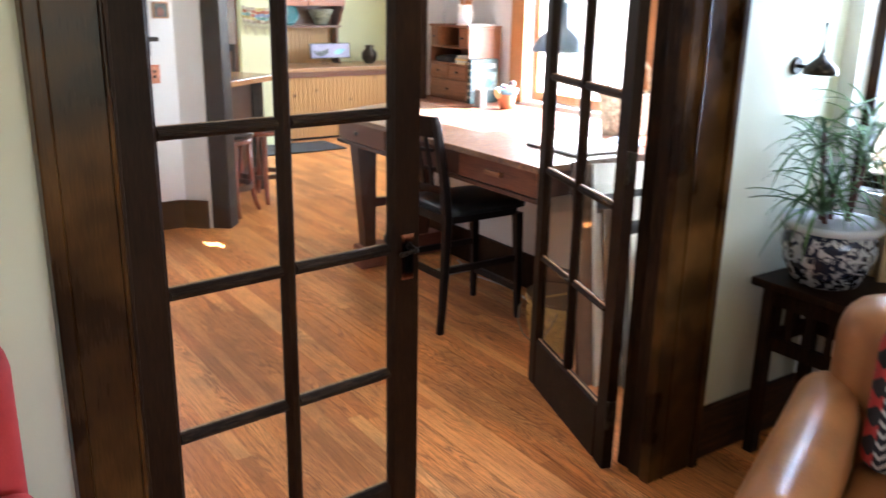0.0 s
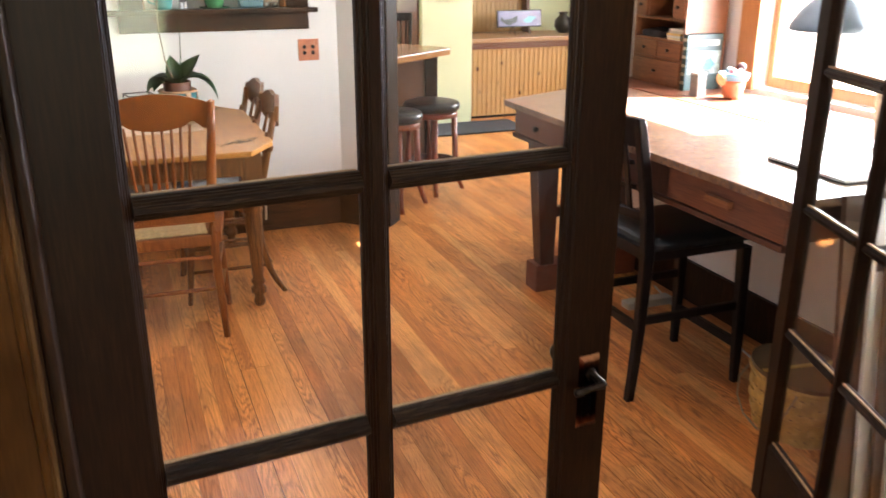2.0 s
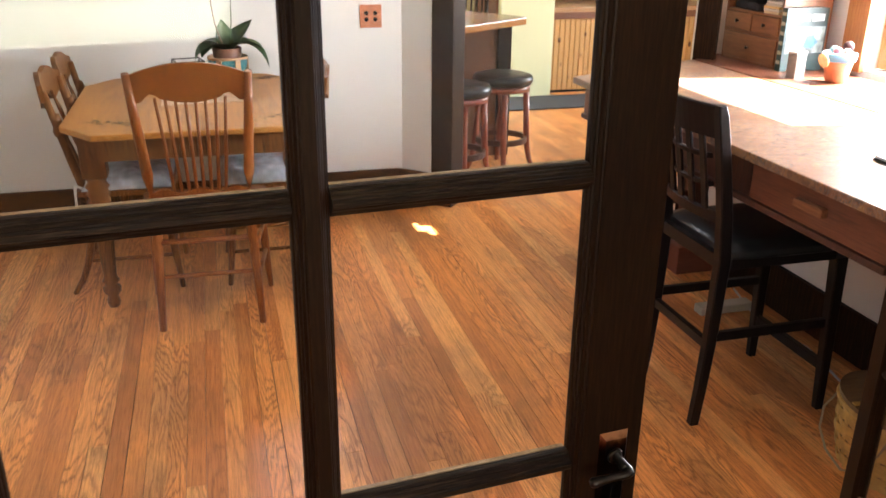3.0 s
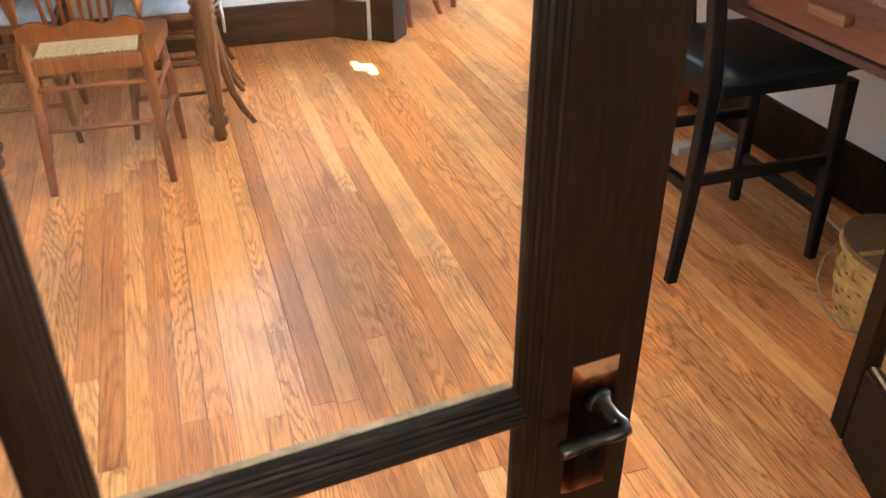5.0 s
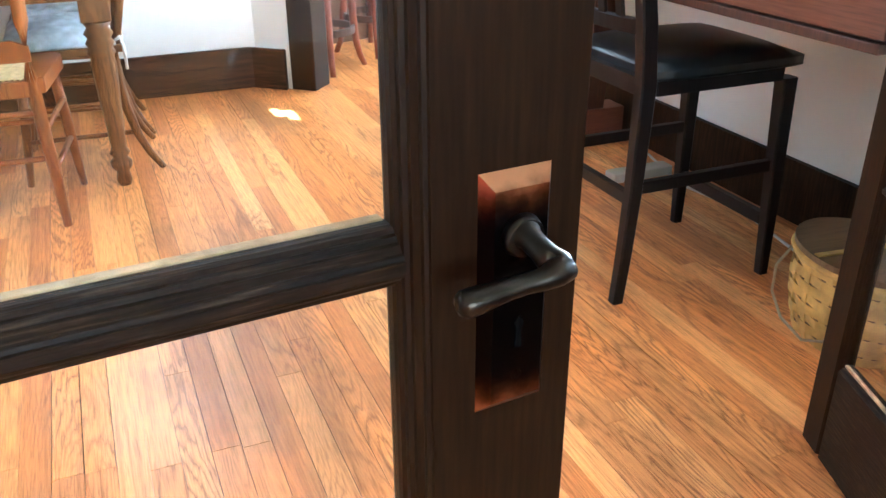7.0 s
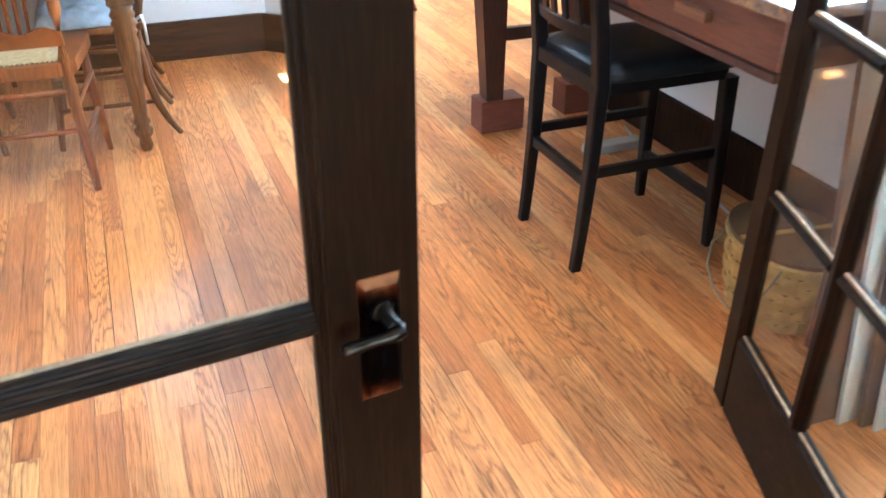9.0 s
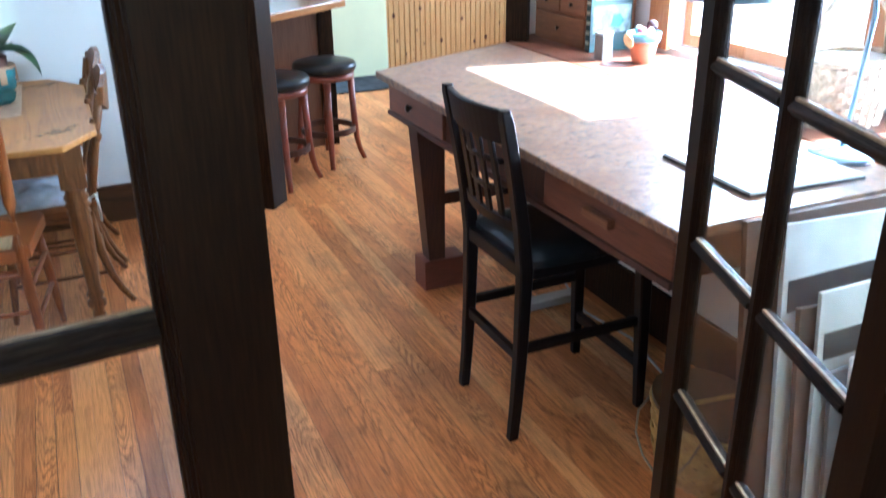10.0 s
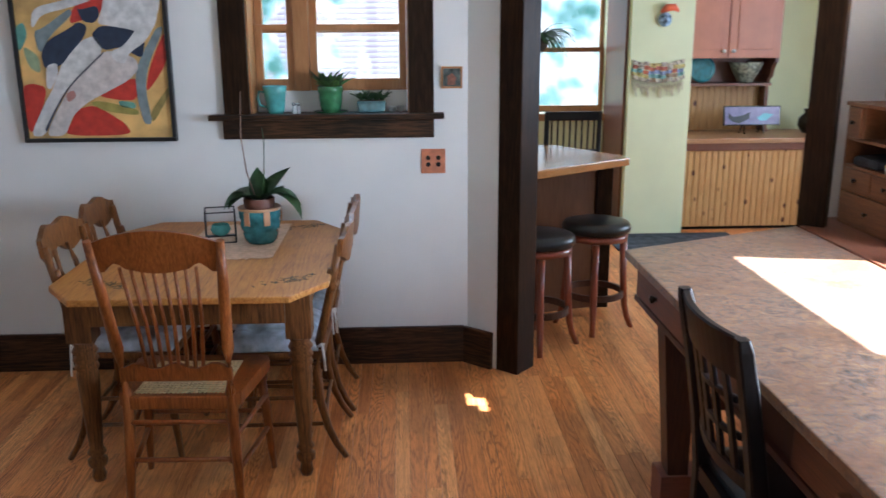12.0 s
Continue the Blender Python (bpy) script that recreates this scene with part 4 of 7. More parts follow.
def pressback_chair(m):
    """Local: faces +y, back posts at y = 0."""
    c = thing("pressback_chair", "honey oak pressback chair with a caned seat", "chair", m)
    for s in (-1, 1):
        part("back_post", tube(bmesh.new(), [(s * 0.190, -0.005, 0), (s * 0.181, 0.022, 0.2), (s * 0.170, 0.035, 0.44), (s * 0.180, 0.010, 0.62), (s * 0.193, -0.042, 0.84), (s * 0.203, -0.082, 1.005)], [0.013, 0.018, 0.021, 0.020, 0.018, 0.013], 12), M_chair, c)
        part("leg", tube(bmesh.new(), [(s * 0.236, 0.352, 0), (s * 0.230, 0.347, 0.08), (s * 0.222, 0.342, 0.23), (s * 0.210, 0.335, 0.40)], [0.011, 0.014, 0.018, 0.016], 12), M_chair, c)
        for z in (0.165, 0.295):
            part("stretcher", rod(bmesh.new(), (s * 0.180, 0.022, z), (s * 0.226, 0.345, z + 0.012), 0.009), M_chair, c)
    for z in (0.212, 0.352):
        part("stretcher", rod(bmesh.new(), (-0.175, 0.024, z), (0.175, 0.024, z), 0.009), M_chair, c)
    part("stretcher", rod(bmesh.new(), (-0.222, 0.345, 0.24), (0.222, 0.345, 0.24), 0.009), M_chair, c)
    frame_bm = bmesh.new()
    for s in (-1, 1):
        slab(frame_bm, [(s * x, y) for x, y in ((0.150, 0.045), (0.178, 0.045), (0.186, 0.030), (0.205, 0.040), (0.245, 0.345), (0.228, 0.378), (0.185, 0.385), (0.150, 0.325))], 0.405, 0.452, 0.005)
    bx(frame_bm, -0.1855, 0.1855, 0.016, 0.0445, 0.400, 0.448, 0.006)
    bx(frame_bm, -0.1845, 0.1845, 0.326, 0.386, 0.405, 0.451, 0.006)
    part("seat_frame", frame_bm, M_chair, c)
    cane = bmesh.new()
    for i in range(20):
        x = -0.1425 + i * 0.015
        bx(cane, x - 0.0025, x + 0.0025, 0.04, 0.33, 0.446, 0.449)
    for i in range(19):
        y = 0.048 + i * 0.015
        bx(cane, -0.153, 0.153, y - 0.0025, y + 0.0025, 0.449, 0.452)
    tagged(part("cane_seat", cane, M_cane, c, "open woven cane seat"), "open woven cane seat", "", "", "stuff")
    # crest with a scalloped lower edge
    n = 24
    crest = bmesh.new()
    top, bot = [], []
    for i in range(n + 1):
        u = -1 + 2 * i / n
        x = u * 0.20
        zt = 0.995 + 0.045 * (1 - u * u)
        zb = 0.913 - 0.016 * math.cos(u * 3.1) - 0.012 * math.cos(u * 15) * (abs(u) > 0.5) - 0.035 * max(0, abs(u) - 0.72) / 0.28
        top.append((x, zt))
        bot.append((x, zb))
    rows = []
    for side in (-0.009, 0.009):
        rows.append(([crest.verts.new((x, side - 0.0710 - (z - 0.95) * 0.24 + 0.014 * (x / 0.2) ** 2, z)) for x, z in top], [crest.verts.new((x, side - 0.0710 - (z - 0.95) * 0.24 + 0.014 * (x / 0.2) ** 2, z)) for x, z in bot]))
    (t0, b0), (t1, b1) = rows
    for i in range(n):
        crest.faces.new((b0[i], b0[i + 1], t0[i + 1], t0[i]))
        crest.faces.new((b1[i + 1], b1[i], t1[i], t1[i + 1]))
        crest.faces.new((t0[i], t0[i + 1], t1[i + 1], t1[i]))
        crest.faces.new((b0[i + 1], b0[i], b1[i], b1[i + 1]))
    crest.faces.new((b0[0], t0[0], t1[0], b1[0]))
    crest.faces.new((b0[n], b1[n], t1[n], t0[n]))
    part("crest_rail", crest, M_chair, c)
    lower = bmesh.new()
    m2 = 16
    f, k = [], []
    for i in range(m2 + 1):
        u = -1 + 2 * i / m2
        zt = 0.556 + 0.010 * math.cos(u * 9)
        f.append([lower.verts.new((u * 0.185, yy, zz)) for yy, zz in ((0.018, 0.502), (0.012, zt), (0.030, zt), (0.036, 0.502))])
    for a, b in zip(f, f[1:]):
        for i in range(4):
            lower.faces.new((a[i], a[(i + 1) % 4], b[(i + 1) % 4], b[i]))
    lower.faces.new(f[0])
    lower.faces.new(f[-1][::-1])
    part("lower_rail", lower, M_chair, c)
    for i in range(8):
        x = -0.112 + i * 0.032
        part("spindle", tube(bmesh.new(), [(x * 0.82, 0.021, 0.55), (x * 0.93, 0.002, 0.70), (x * 1.06, -0.063, 0.915)], [0.0066, 0.0070, 0.0055], 8), M_chair, c)
    return c


pressback_chair(pose(0.5015, 3.992, 0, 0, 0, -2.0))


def side_chair(m, label):
    """Local: faces +y, back at y = 0; bowed legs, pierced splat."""
    c = thing("side_chair", label, "chair", m, "chairs round the dining table")
    for s in (-1, 1):
        part("back_post", tube(bmesh.new(), [(s * 0.178, -0.022, 0), (s * 0.175, 0.016, 0.06), (s * 0.172, 0.046, 0.13), (s * 0.166, 0.072, 0.24), (s * 0.162, 0.080, 0.35), (s * 0.163, 0.068, 0.47), (s * 0.167, 0.040, 0.58), (s * 0.172, 0.012, 0.70), (s * 0.18, -0.022, 0.86)], [0.011, 0.013, 0.015, 0.017, 0.018, 0.018, 0.017, 0.015, 0.015], 10), M_chair2, c)
        part("leg", tube(bmesh.new(), [(s * 0.20, 0.42, 0), (s * 0.18, 0.395, 0.22), (s * 0.165, 0.375, 0.425)], [0.011, 0.017, 0.015], 10), M_chair2, c)
        part("turning", lathe(bmesh.new(), [(0.014, 0), (0.021, 0.02), (0.014, 0.04), (0.021, 0.06), (0.013, 0.09)], (s * 0.172, 0.010, 0.68), 14), M_chair2, c)
        for z in (0.14, 0.25):
            part("stretcher", rod(bmesh.new(), (s * 0.168, 0.048 if z < 0.2 else 0.072, z), (s * 0.19, 0.405, z + 0.01), 0.008), M_chair2, c)
    for y, z in ((0.40, 0.18), (0.058, 0.18), (0.40, 0.29)):
        part("stretcher", rod(bmesh.new(), (-0.18, y, z), (0.18, y, z), 0.008), M_chair2, c)
    part("seat", slab(bmesh.new(), [(-0.185, 0.045), (0.185, 0.045), (0.215, 0.38), (0.17, 0.425), (-0.17, 0.425), (-0.215, 0.38)], 0.425, 0.45, 0.006), M_chair2, c)
    crest = bmesh.new()
    n = 14
    prev = None
    for i in range(n + 1):
        u = -1 + 2 * i / n
        y = -0.022 - 0.03 * (1 - u * u)
        zt = 0.893 + 0.022 * (1 - u * u) - 0.010 * math.cos(u * 7)
        zb = 0.80 + 0.02 * math.cos(u * 6)
        r = [crest.verts.new((u * 0.195, y + d, z)) for d, z in ((-0.009, zb), (-0.018, zt), (0.002, zt), (0.009, zb))]
        if prev:
            for k in range(4):
                crest.faces.new((prev[k], prev[(k + 1) % 4], r[(k + 1) % 4], r[k]))
        else:
            crest.faces.new(r)
        prev = r
    crest.faces.new(prev[::-1])
    part("crest_rail", crest, M_chair2, c)
    for s in (-1, 1):
        part("splat", tube(bmesh.new(), [(s * 0.045, 0.062, 0.455), (s * 0.062, 0.045, 0.56), (s * 0.05, 0.012, 0.66), (s * 0.075, -0.015, 0.74), (s * 0.06, -0.036, 0.82)], [0.013, 0.017, 0.011, 0.015, 0.012], 10, 0.5), M_chair2, c)
    part("back_rail", tube(bmesh.new(), [(-0.165, 0.024, 0.655), (0.0, 0.008, 0.66), (0.165, 0.024, 0.655)], 0.011, 8), M_chair2, c)
    return c


def cushion(m, label):
    bm = bmesh.new()
    n = 18
    g = [[None] * (n + 1) for _ in range(n + 1)]
    for i in range(n + 1):
        for j in range(n + 1):
            u, v = -1 + 2 * i / n, -1 + 2 * j / n
            puff = (1 - u ** 6) * (1 - v ** 6)
            tuft = sum(math.exp(-((u - a) ** 2 + (v - b) ** 2) / 0.03) for a in (-0.45, 0.45) for b in (-0.45, 0.45))
            g[i][j] = bm.verts.new((u * 0.20, 0.235 + v * 0.175, 0.006 + 0.06 * max(puff, 0) ** 0.5 * (1 - 0.55 * min(tuft, 1)) + 0.006 * noise.noise((u * 4, v * 4, 1.7))))
    for i in range(n):
        for j in range(n):
            bm.faces.new((g[i][j], g[i + 1][j], g[i + 1][j + 1], g[i][j + 1])).smooth = True
    rim = [g[i][0] for i in range(n + 1)] + [g[n][j] for j in range(1, n + 1)] + [g[i][n] for i in range(n - 1, -1, -1)] + [g[0][j] for j in range(n - 1, 0, -1)]
    low = [bm.verts.new((v.co.x * 0.97, v.co.y, 0.0)) for v in rim]
    for i in range(len(rim)):
        bm.faces.new((rim[i], low[i], low[(i + 1) % len(rim)], rim[(i + 1) % len(rim)]))
    bm.faces.new(low)
    cu = thing("seat_cushion", label, "cushion", m, "tie-on seat cushions")
    part("pad", bm, M_cloth, cu)
    for s in (-1, 1):
        t = bmesh.new()
        x = s * 0.185
        for k in range(2):
            tube(t, [(x, 0.065, 0.012), (x + 0.012 * s, 0.045 - 0.01 * k, 0.03), (x + 0.022 * s, 0.038, 0.0), (x + 0.014 * s + 0.02 * k, 0.036, -0.055 - 0.03 * k)], 0.005, 6)
        part("tie", t, M_wall, cu, "white cotton tie knotted round the post")
    return cu


first = side_chair(pose(1.0, 4.58, 0, 0, 0, 90), "worn brown wooden chair with bowed legs and a cushion")
cushion(pose(0.99, 4.58, 0.451, 0, 0, 90), "pale blue-grey tufted cushion tied to a chair")
for x, y, a in ((1.005, 5.0, 91), (-0.035, 4.62, -91), (-0.035, 5.02, -89)):
    copy_thing(first, pose(x, y, 0, 0, 0, a))
    cushion(pose(x - (0.005 if a > 0 else -0.005), y, 0.451, 0, 0, a), "pale blue-grey tufted cushion tied to a chair")

# ---- kitchen ----
bar = thing("breakfast_bar", "breakfast bar with a glossy maple top", "counter", pose(0, 0, 0))
part("top", slab(bmesh.new(), [(1.86, 5.62), (2.56, 6.13), (2.54, 6.24), (2.24, 6.72), (1.51, 6.85), (1.51, 5.72)], 0.868, 0.912, 0.006), M_bar, bar, "thick glossy maple top")
part("panel", slab(bmesh.new(), [(1.51, 6.02), (1.80, 6.02), (2.388, 6.19), (2.388, 6.235), (1.78, 6.06), (1.51, 6.06)], 0.0, 0.867), M_bar_base, bar)
part("post", bx(bmesh.new(), 2.39, 2.48, 6.17, 6.27, 0.0, 0.867, 0.004), M_dark, bar)


def bar_stool(m, label):
    c = thing("bar_stool", label, "stool", m, "bar stools")
    part("seat", lathe(bmesh.new(), [(0.15, 0.545), (0.178, 0.55), (0.188, 0.568), (0.188, 0.585), (0.178, 0.602), (0.14, 0.612), (0.0, 0.615)], (0, 0, 0), 36), M_seat, c, "round black leather seat")
    part("seat_ring", lathe(bmesh.new(), [(0.15, 0.505), (0.172, 0.51), (0.172, 0.535), (0.16, 0.544)], (0, 0, 0), 32), M_stool, c)
    for i in range(4):
        a = radians(45 + 90 * i)
        ca, sa = math.cos(a), math.sin(a)
        part("leg", tube(bmesh.new(), [(0.212 * ca, 0.212 * sa, 0), (0.186 * ca, 0.186 * sa, 0.06), (0.170 * ca, 0.170 * sa, 0.13), (0.160 * ca, 0.160 * sa, 0.24), (0.15 * ca, 0.15 * sa, 0.504)], [0.015, 0.016, 0.018, 0.020, 0.021], 10), M_stool, c)
    ring = bmesh.new()
    bmesh.ops.create_cone(ring, cap_ends=False, segments=32, radius1=0.165, radius2=0.165, depth=0.035)
    bmesh.ops.solidify(ring, geom=ring.faces[:], thickness=0.016)
    for v in ring.verts:
        v.co.z += 0.20
    part("foot_ring", ring, M_desk_leg, c)
    return c


s1 = bar_stool(pose(2.322, 5.868, 0, 0, 0, 32), "backless cherry bar stool with a black leather seat")
copy_thing(s1, pose(1.960, 5.593, 0, 0, 0, 40.6))

kc = thing("kitchen_counter", "low kitchen counter faced with knotty pine beadboard", "counter", pose(0, 0, 0))
part("top", bx(bmesh.new(), 3.535, 5.24, 8.11, 8.745, 0.725, 0.765, 0.006), M_counter, kc, "wooden counter top")
part("carcass", B(3.54, 5.24, 8.155, 8.74, 0.03, 0.724), M_bead, kc)
part("face_rail", bx(bmesh.new(), 3.54, 5.24, 8.125, 8.1545, 0.665, 0.7245, 0.003), M_desk, kc, "reddish wooden rail under the top")
part("toe_kick", B(3.54, 5.24, 8.175, 8.20, 0.0, 0.029), M_black, kc)
for i in range(34):
    x = 3.545 + i * 0.05
    bm = bmesh.new()
    prof = [(0.0005, 0.0), (0.003, -0.013), (0.037, -0.013), (0.040, -0.009), (0.043, -0.012), (0.047, -0.012), (0.0495, 0.0)]
    lo = [bm.verts.new((x + p, 8.154 + t, 0.03)) for p, t in prof]
    hi = [bm.verts.new((x + p, 8.154 + t, 0.664)) for p, t in prof]
    for k in range(len(prof)):
        bm.faces.new((lo[k], lo[(k + 1) % len(prof)], hi[(k + 1) % len(prof)], hi[k]))
    bm.faces.new(lo[::-1])
    bm.faces.new(hi)
    part("bead_board", bm, M_bead, kc)

M_salmon = paint("salmon_cabinet", (0.50, 0.19, 0.11), 0.45, 0.05, 6, 0.03)
hutch = thing("wall_hutch", "salmon-brown wall cabinet over an open beadboard shelf", "cabinet", pose(0, 0, 0))
part("body", B(3.535, 4.42, 8.46, 8.745, 1.39, 2.35), M_salmon, hutch)
for x0, x1, kx in ((3.54, 3.965, 3.93), (3.975, 4.41, 4.01)):
    d = part("door", bx(bmesh.new(), x0, x1, 8.438, 8.459, 1.395, 2.34, 0.003), M_salmon, hutch)
    part("panel", bx(bmesh.new(), x0 + 0.065, x1 - 0.065, 8.430, 8.4375, 1.46, 2.28, 0.006), M_salmon, d)
    part("knob", lathe(bmesh.new(), [(0.008, 0), (0.008, 0.012), (0.017, 0.02), (0.015, 0.028), (0.0, 0.032)], (0, 0, 0), 16), M_wall, d, "white porcelain knob", pose(kx, 8.438, 1.45, 90, 0, 0))
prof = [(8.745, 1.389), (8.47, 1.389), (8.47, 1.36), (8.50, 1.345), (8.535, 1.30), (8.55, 1.24), (8.60, 1.205), (8.625, 1.15), (8.62, 0.90), (8.58, 0.80), (8.56, 0.766), (8.745, 0.766)]
side_bm = bmesh.new()
ends = [[side_bm.verts.new((x, y, z)) for y, z in prof] for x in (4.39, 4.42)]
side_bm.faces.new(ends[0])
side_bm.faces.new(ends[1][::-1])
for i in range(len(prof)):
    side_bm.faces.new((ends[0][i], ends[0][(i + 1) % len(prof)], ends[1][(i + 1) % len(prof)], ends[1][i]))
part("side", side_bm, M_desk, hutch, "dark reddish side with a scrolled edge")
part("shelf", B(3.535, 4.389, 8.50, 8.745, 1.16, 1.182), M_desk, hutch)
# Dark panel added to imitate the shade under the overhanging cabinet.
part("upper_back", B(3.537, 4.389, 8.73, 8.744, 1.183, 1.389), M_desk, hutch)
for i in range(17):
    part("back_board", bx(bmesh.new(), 3.537 + i * 0.05, 3.583 + i * 0.05, 8.725, 8.744, 0.767, 1.159, 0.004), M_bead, hutch)


# ---- outdoors beyond the windows ----
def backdrop_material(name, strength):
    """Bright, washed-out garden before a neighbour's lapped siding, far outside the window; it glows, with daylight put
    into its colours.
    """
    m, n, l, b = nodes_of(name)
    n.remove(b)
    tc = n.new("ShaderNodeTexCoord")
    a = n.new("ShaderNodeTexNoise")
    a.inputs["Scale"].default_value, a.inputs["Detail"].default_value = 1.1, 8
    l.new(tc.outputs["Object"], a.inputs["Vector"])
    laps = n.new("ShaderNodeTexWave")
    laps.bands_direction = "Z"
    laps.wave_profile = "SAW"
    laps.inputs["Scale"].default_value = 2.1
    laps.inputs["Distortion"].default_value = 0.6
    l.new(tc.outputs["Object"], laps.inputs["Vector"])
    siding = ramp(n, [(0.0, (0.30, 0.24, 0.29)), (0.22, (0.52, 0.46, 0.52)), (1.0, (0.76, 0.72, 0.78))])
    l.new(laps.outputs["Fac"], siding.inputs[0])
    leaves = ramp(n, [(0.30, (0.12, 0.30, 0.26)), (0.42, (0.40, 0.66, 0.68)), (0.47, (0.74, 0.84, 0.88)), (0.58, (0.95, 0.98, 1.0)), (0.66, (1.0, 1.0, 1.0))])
    l.new(a.outputs[0], leaves.inputs[0])
    big = n.new("ShaderNodeTexNoise")
    big.inputs["Scale"].default_value, big.inputs["Detail"].default_value = 0.8, 8
    l.new(tc.outputs["Object"], big.inputs["Vector"])
    k = ramp(n, [(0.47, (0, 0, 0)), (0.52, (1, 1, 1))])
    l.new(big.outputs[0], k.inputs[0])
    sep = n.new("ShaderNodeSeparateXYZ")
    l.new(tc.outputs["Object"], sep.inputs[0])
    house = n.new("ShaderNodeMath")
    house.operation = "LESS_THAN"
    house.inputs[1].default_value = 2.2
    l.new(sep.outputs[0], house.inputs[0])
    where = n.new("ShaderNodeMath")
    where.operation = "MULTIPLY"
    l.new(k.outputs[0], where.inputs[0])
    l.new(house.outputs[0], where.inputs[1])
    mx = n.new("ShaderNodeMix")
    mx.data_type = "RGBA"
    l.new(where.outputs[0], mx.inputs[0])
    l.new(leaves.outputs[0], mx.inputs[6])
    l.new(siding.outputs[0], mx.inputs[7])
    # Emission in place of a lit surface: the backdrop carries its own daylight.
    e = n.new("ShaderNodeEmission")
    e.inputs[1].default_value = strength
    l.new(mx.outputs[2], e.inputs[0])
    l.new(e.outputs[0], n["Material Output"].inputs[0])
    return m


solo("backdrop", B(-14, 22, 26, 26.1, -0.6, 14), backdrop_material("garden_glow", 0.16), "glowing backdrop of a bright washed-out garden beyond the windows", "backdrop", "structure")
# Invented pale ground, added so the east windows look out on white.
solo("drive", B(3.6, 14, -8, 12, -0.59, -0.55), paint("pale_bounce_ground", (0.62, 0.60, 0.56), 0.85, 0.08, 1.2), "made-up pale ground added to whiten the window view", "drive", "structure")
# Made-up wall: whitens the east view, its tall part keeps kitchen sun out.
solo("white_screen_wall", bx(B(10, 10.3, -10, 4.0, -0.55, 6), 10, 10.3, 4.001, 14, -0.55, 10), paint("screen_white", (0.82, 0.82, 0.80), 0.7, 0.04, 1.2), "added white wall outdoors, taller where it blocks sun from the kitchen", "wall", "structure")

# ---- dining wall ----
M_frame = paint("black_frame", (0.012, 0.010, 0.010), 0.4, 0.1, 30)
art = thing("painting", "framed modern painting in red, ochre, white and blue", "painting", pose(-0.128, 5.376, 0.72))
for x0, x1, z0, z1 in ((-0.345, 0.345, 0.411, 0.429), (-0.345, 0.345, 1.25, 1.268), (-0.345, -0.327, 0.4295, 1.2495), (0.327, 0.345, 0.4295, 1.2495)):
    part("frame", bx(bmesh.new(), x0, x1, -0.032, 0.0, z0, z1, 0.002), M_frame, art, "narrow black frame")
part("canvas", B(-0.3265, 0.3265, -0.018, -0.004, 0.4295, 1.2495), paint("ochre_ground", (0.58, 0.36, 0.12), 0.6, 0.28, 5, 0.2), art)


def rounded(poly, times=2):
    """A polygon with its corners cut away again and again."""
    for _ in range(times):
        out = []
        for (ax, ay), (bx_, by_) in zip(poly, poly[1:] + poly[:1]):
            out += [(0.8 * ax + 0.2 * bx_, 0.8 * ay + 0.2 * by_), (0.2 * ax + 0.8 * bx_, 0.2 * ay + 0.8 * by_)]
        poly = out
    return poly


def daub(color, poly, k, rough=0.55):
    poly = rounded(poly)
    bm = slab(bmesh.new(), poly, 0, 0.0012)
    part("paint_shape", bm, paint("daub", color, rough, 0.11, 24, 0.3, 0.0, 90), art, "", pose(0, -0.0185 - 0.0013 * k, 0.43, 90, 0, 0))


RED, WHITE, NAVY, GREY, TEAL = (0.48, 0.035, 0.02), (0.60, 0.58, 0.55), (0.022, 0.032, 0.06), (0.20, 0.24, 0.24), (0.13, 0.32, 0.26)
daub(TEAL, [(-0.33, 0.50), (-0.29, 0.52), (-0.28, 0.46), (-0.32, 0.39), (-0.33, 0.41)], 0)
daub((0.30, 0.36, 0.20), [(-0.31, 0.42), (-0.24, 0.37), (-0.24, 0.29), (-0.29, 0.32)], 0)
daub(RED, [(-0.33, 0.24), (-0.28, 0.25), (-0.22, 0.23), (-0.25, 0.14), (-0.31, 0.02), (-0.33, 0.05)], 0)
daub(RED, [(-0.10, 0.13), (-0.02, 0.15), (0.05, 0.11), (0.12, 0.06), (0.14, 0.01), (-0.17, 0.01), (-0.13, 0.07)], 0)
daub(RED, [(0.33, 0.48), (0.33, 0.35), (0.28, 0.27), (0.22, 0.20), (0.24, 0.30), (0.29, 0.41)], 0)
daub(RED, [(0.19, 0.28), (0.18, 0.17), (0.10, 0.17), (-0.00, 0.19), (0.07, 0.23)], 0)
daub(RED, [(-0.09, 0.51), (-0.07, 0.58), (0.02, 0.64), (0.09, 0.64), (0.07, 0.57), (0.02, 0.54), (-0.05, 0.52)], 0)
daub((0.30, 0.26, 0.06), [(-0.04, 0.16), (0.01, 0.17), (0.18, 0.13), (0.18, 0.10), (0.03, 0.12)], 1)
daub(TEAL, [(0.09, 0.17), (0.17, 0.16), (0.17, 0.13), (0.10, 0.14)], 1)
daub((0.26, 0.20, 0.06), [(0.23, 0.11), (0.33, 0.24), (0.33, 0.20), (0.24, 0.06)], 1)
daub(GREY, [(-0.25, 0.48), (-0.21, 0.49), (-0.08, 0.58), (-0.07, 0.55), (-0.18, 0.46), (-0.22, 0.39), (-0.24, 0.39)], 1)
daub(GREY, [(0.18, 0.30), (0.23, 0.39), (0.29, 0.49), (0.33, 0.50), (0.24, 0.32), (0.22, 0.22), (0.24, 0.06), (0.20, 0.06), (0.18, 0.17)], 2)
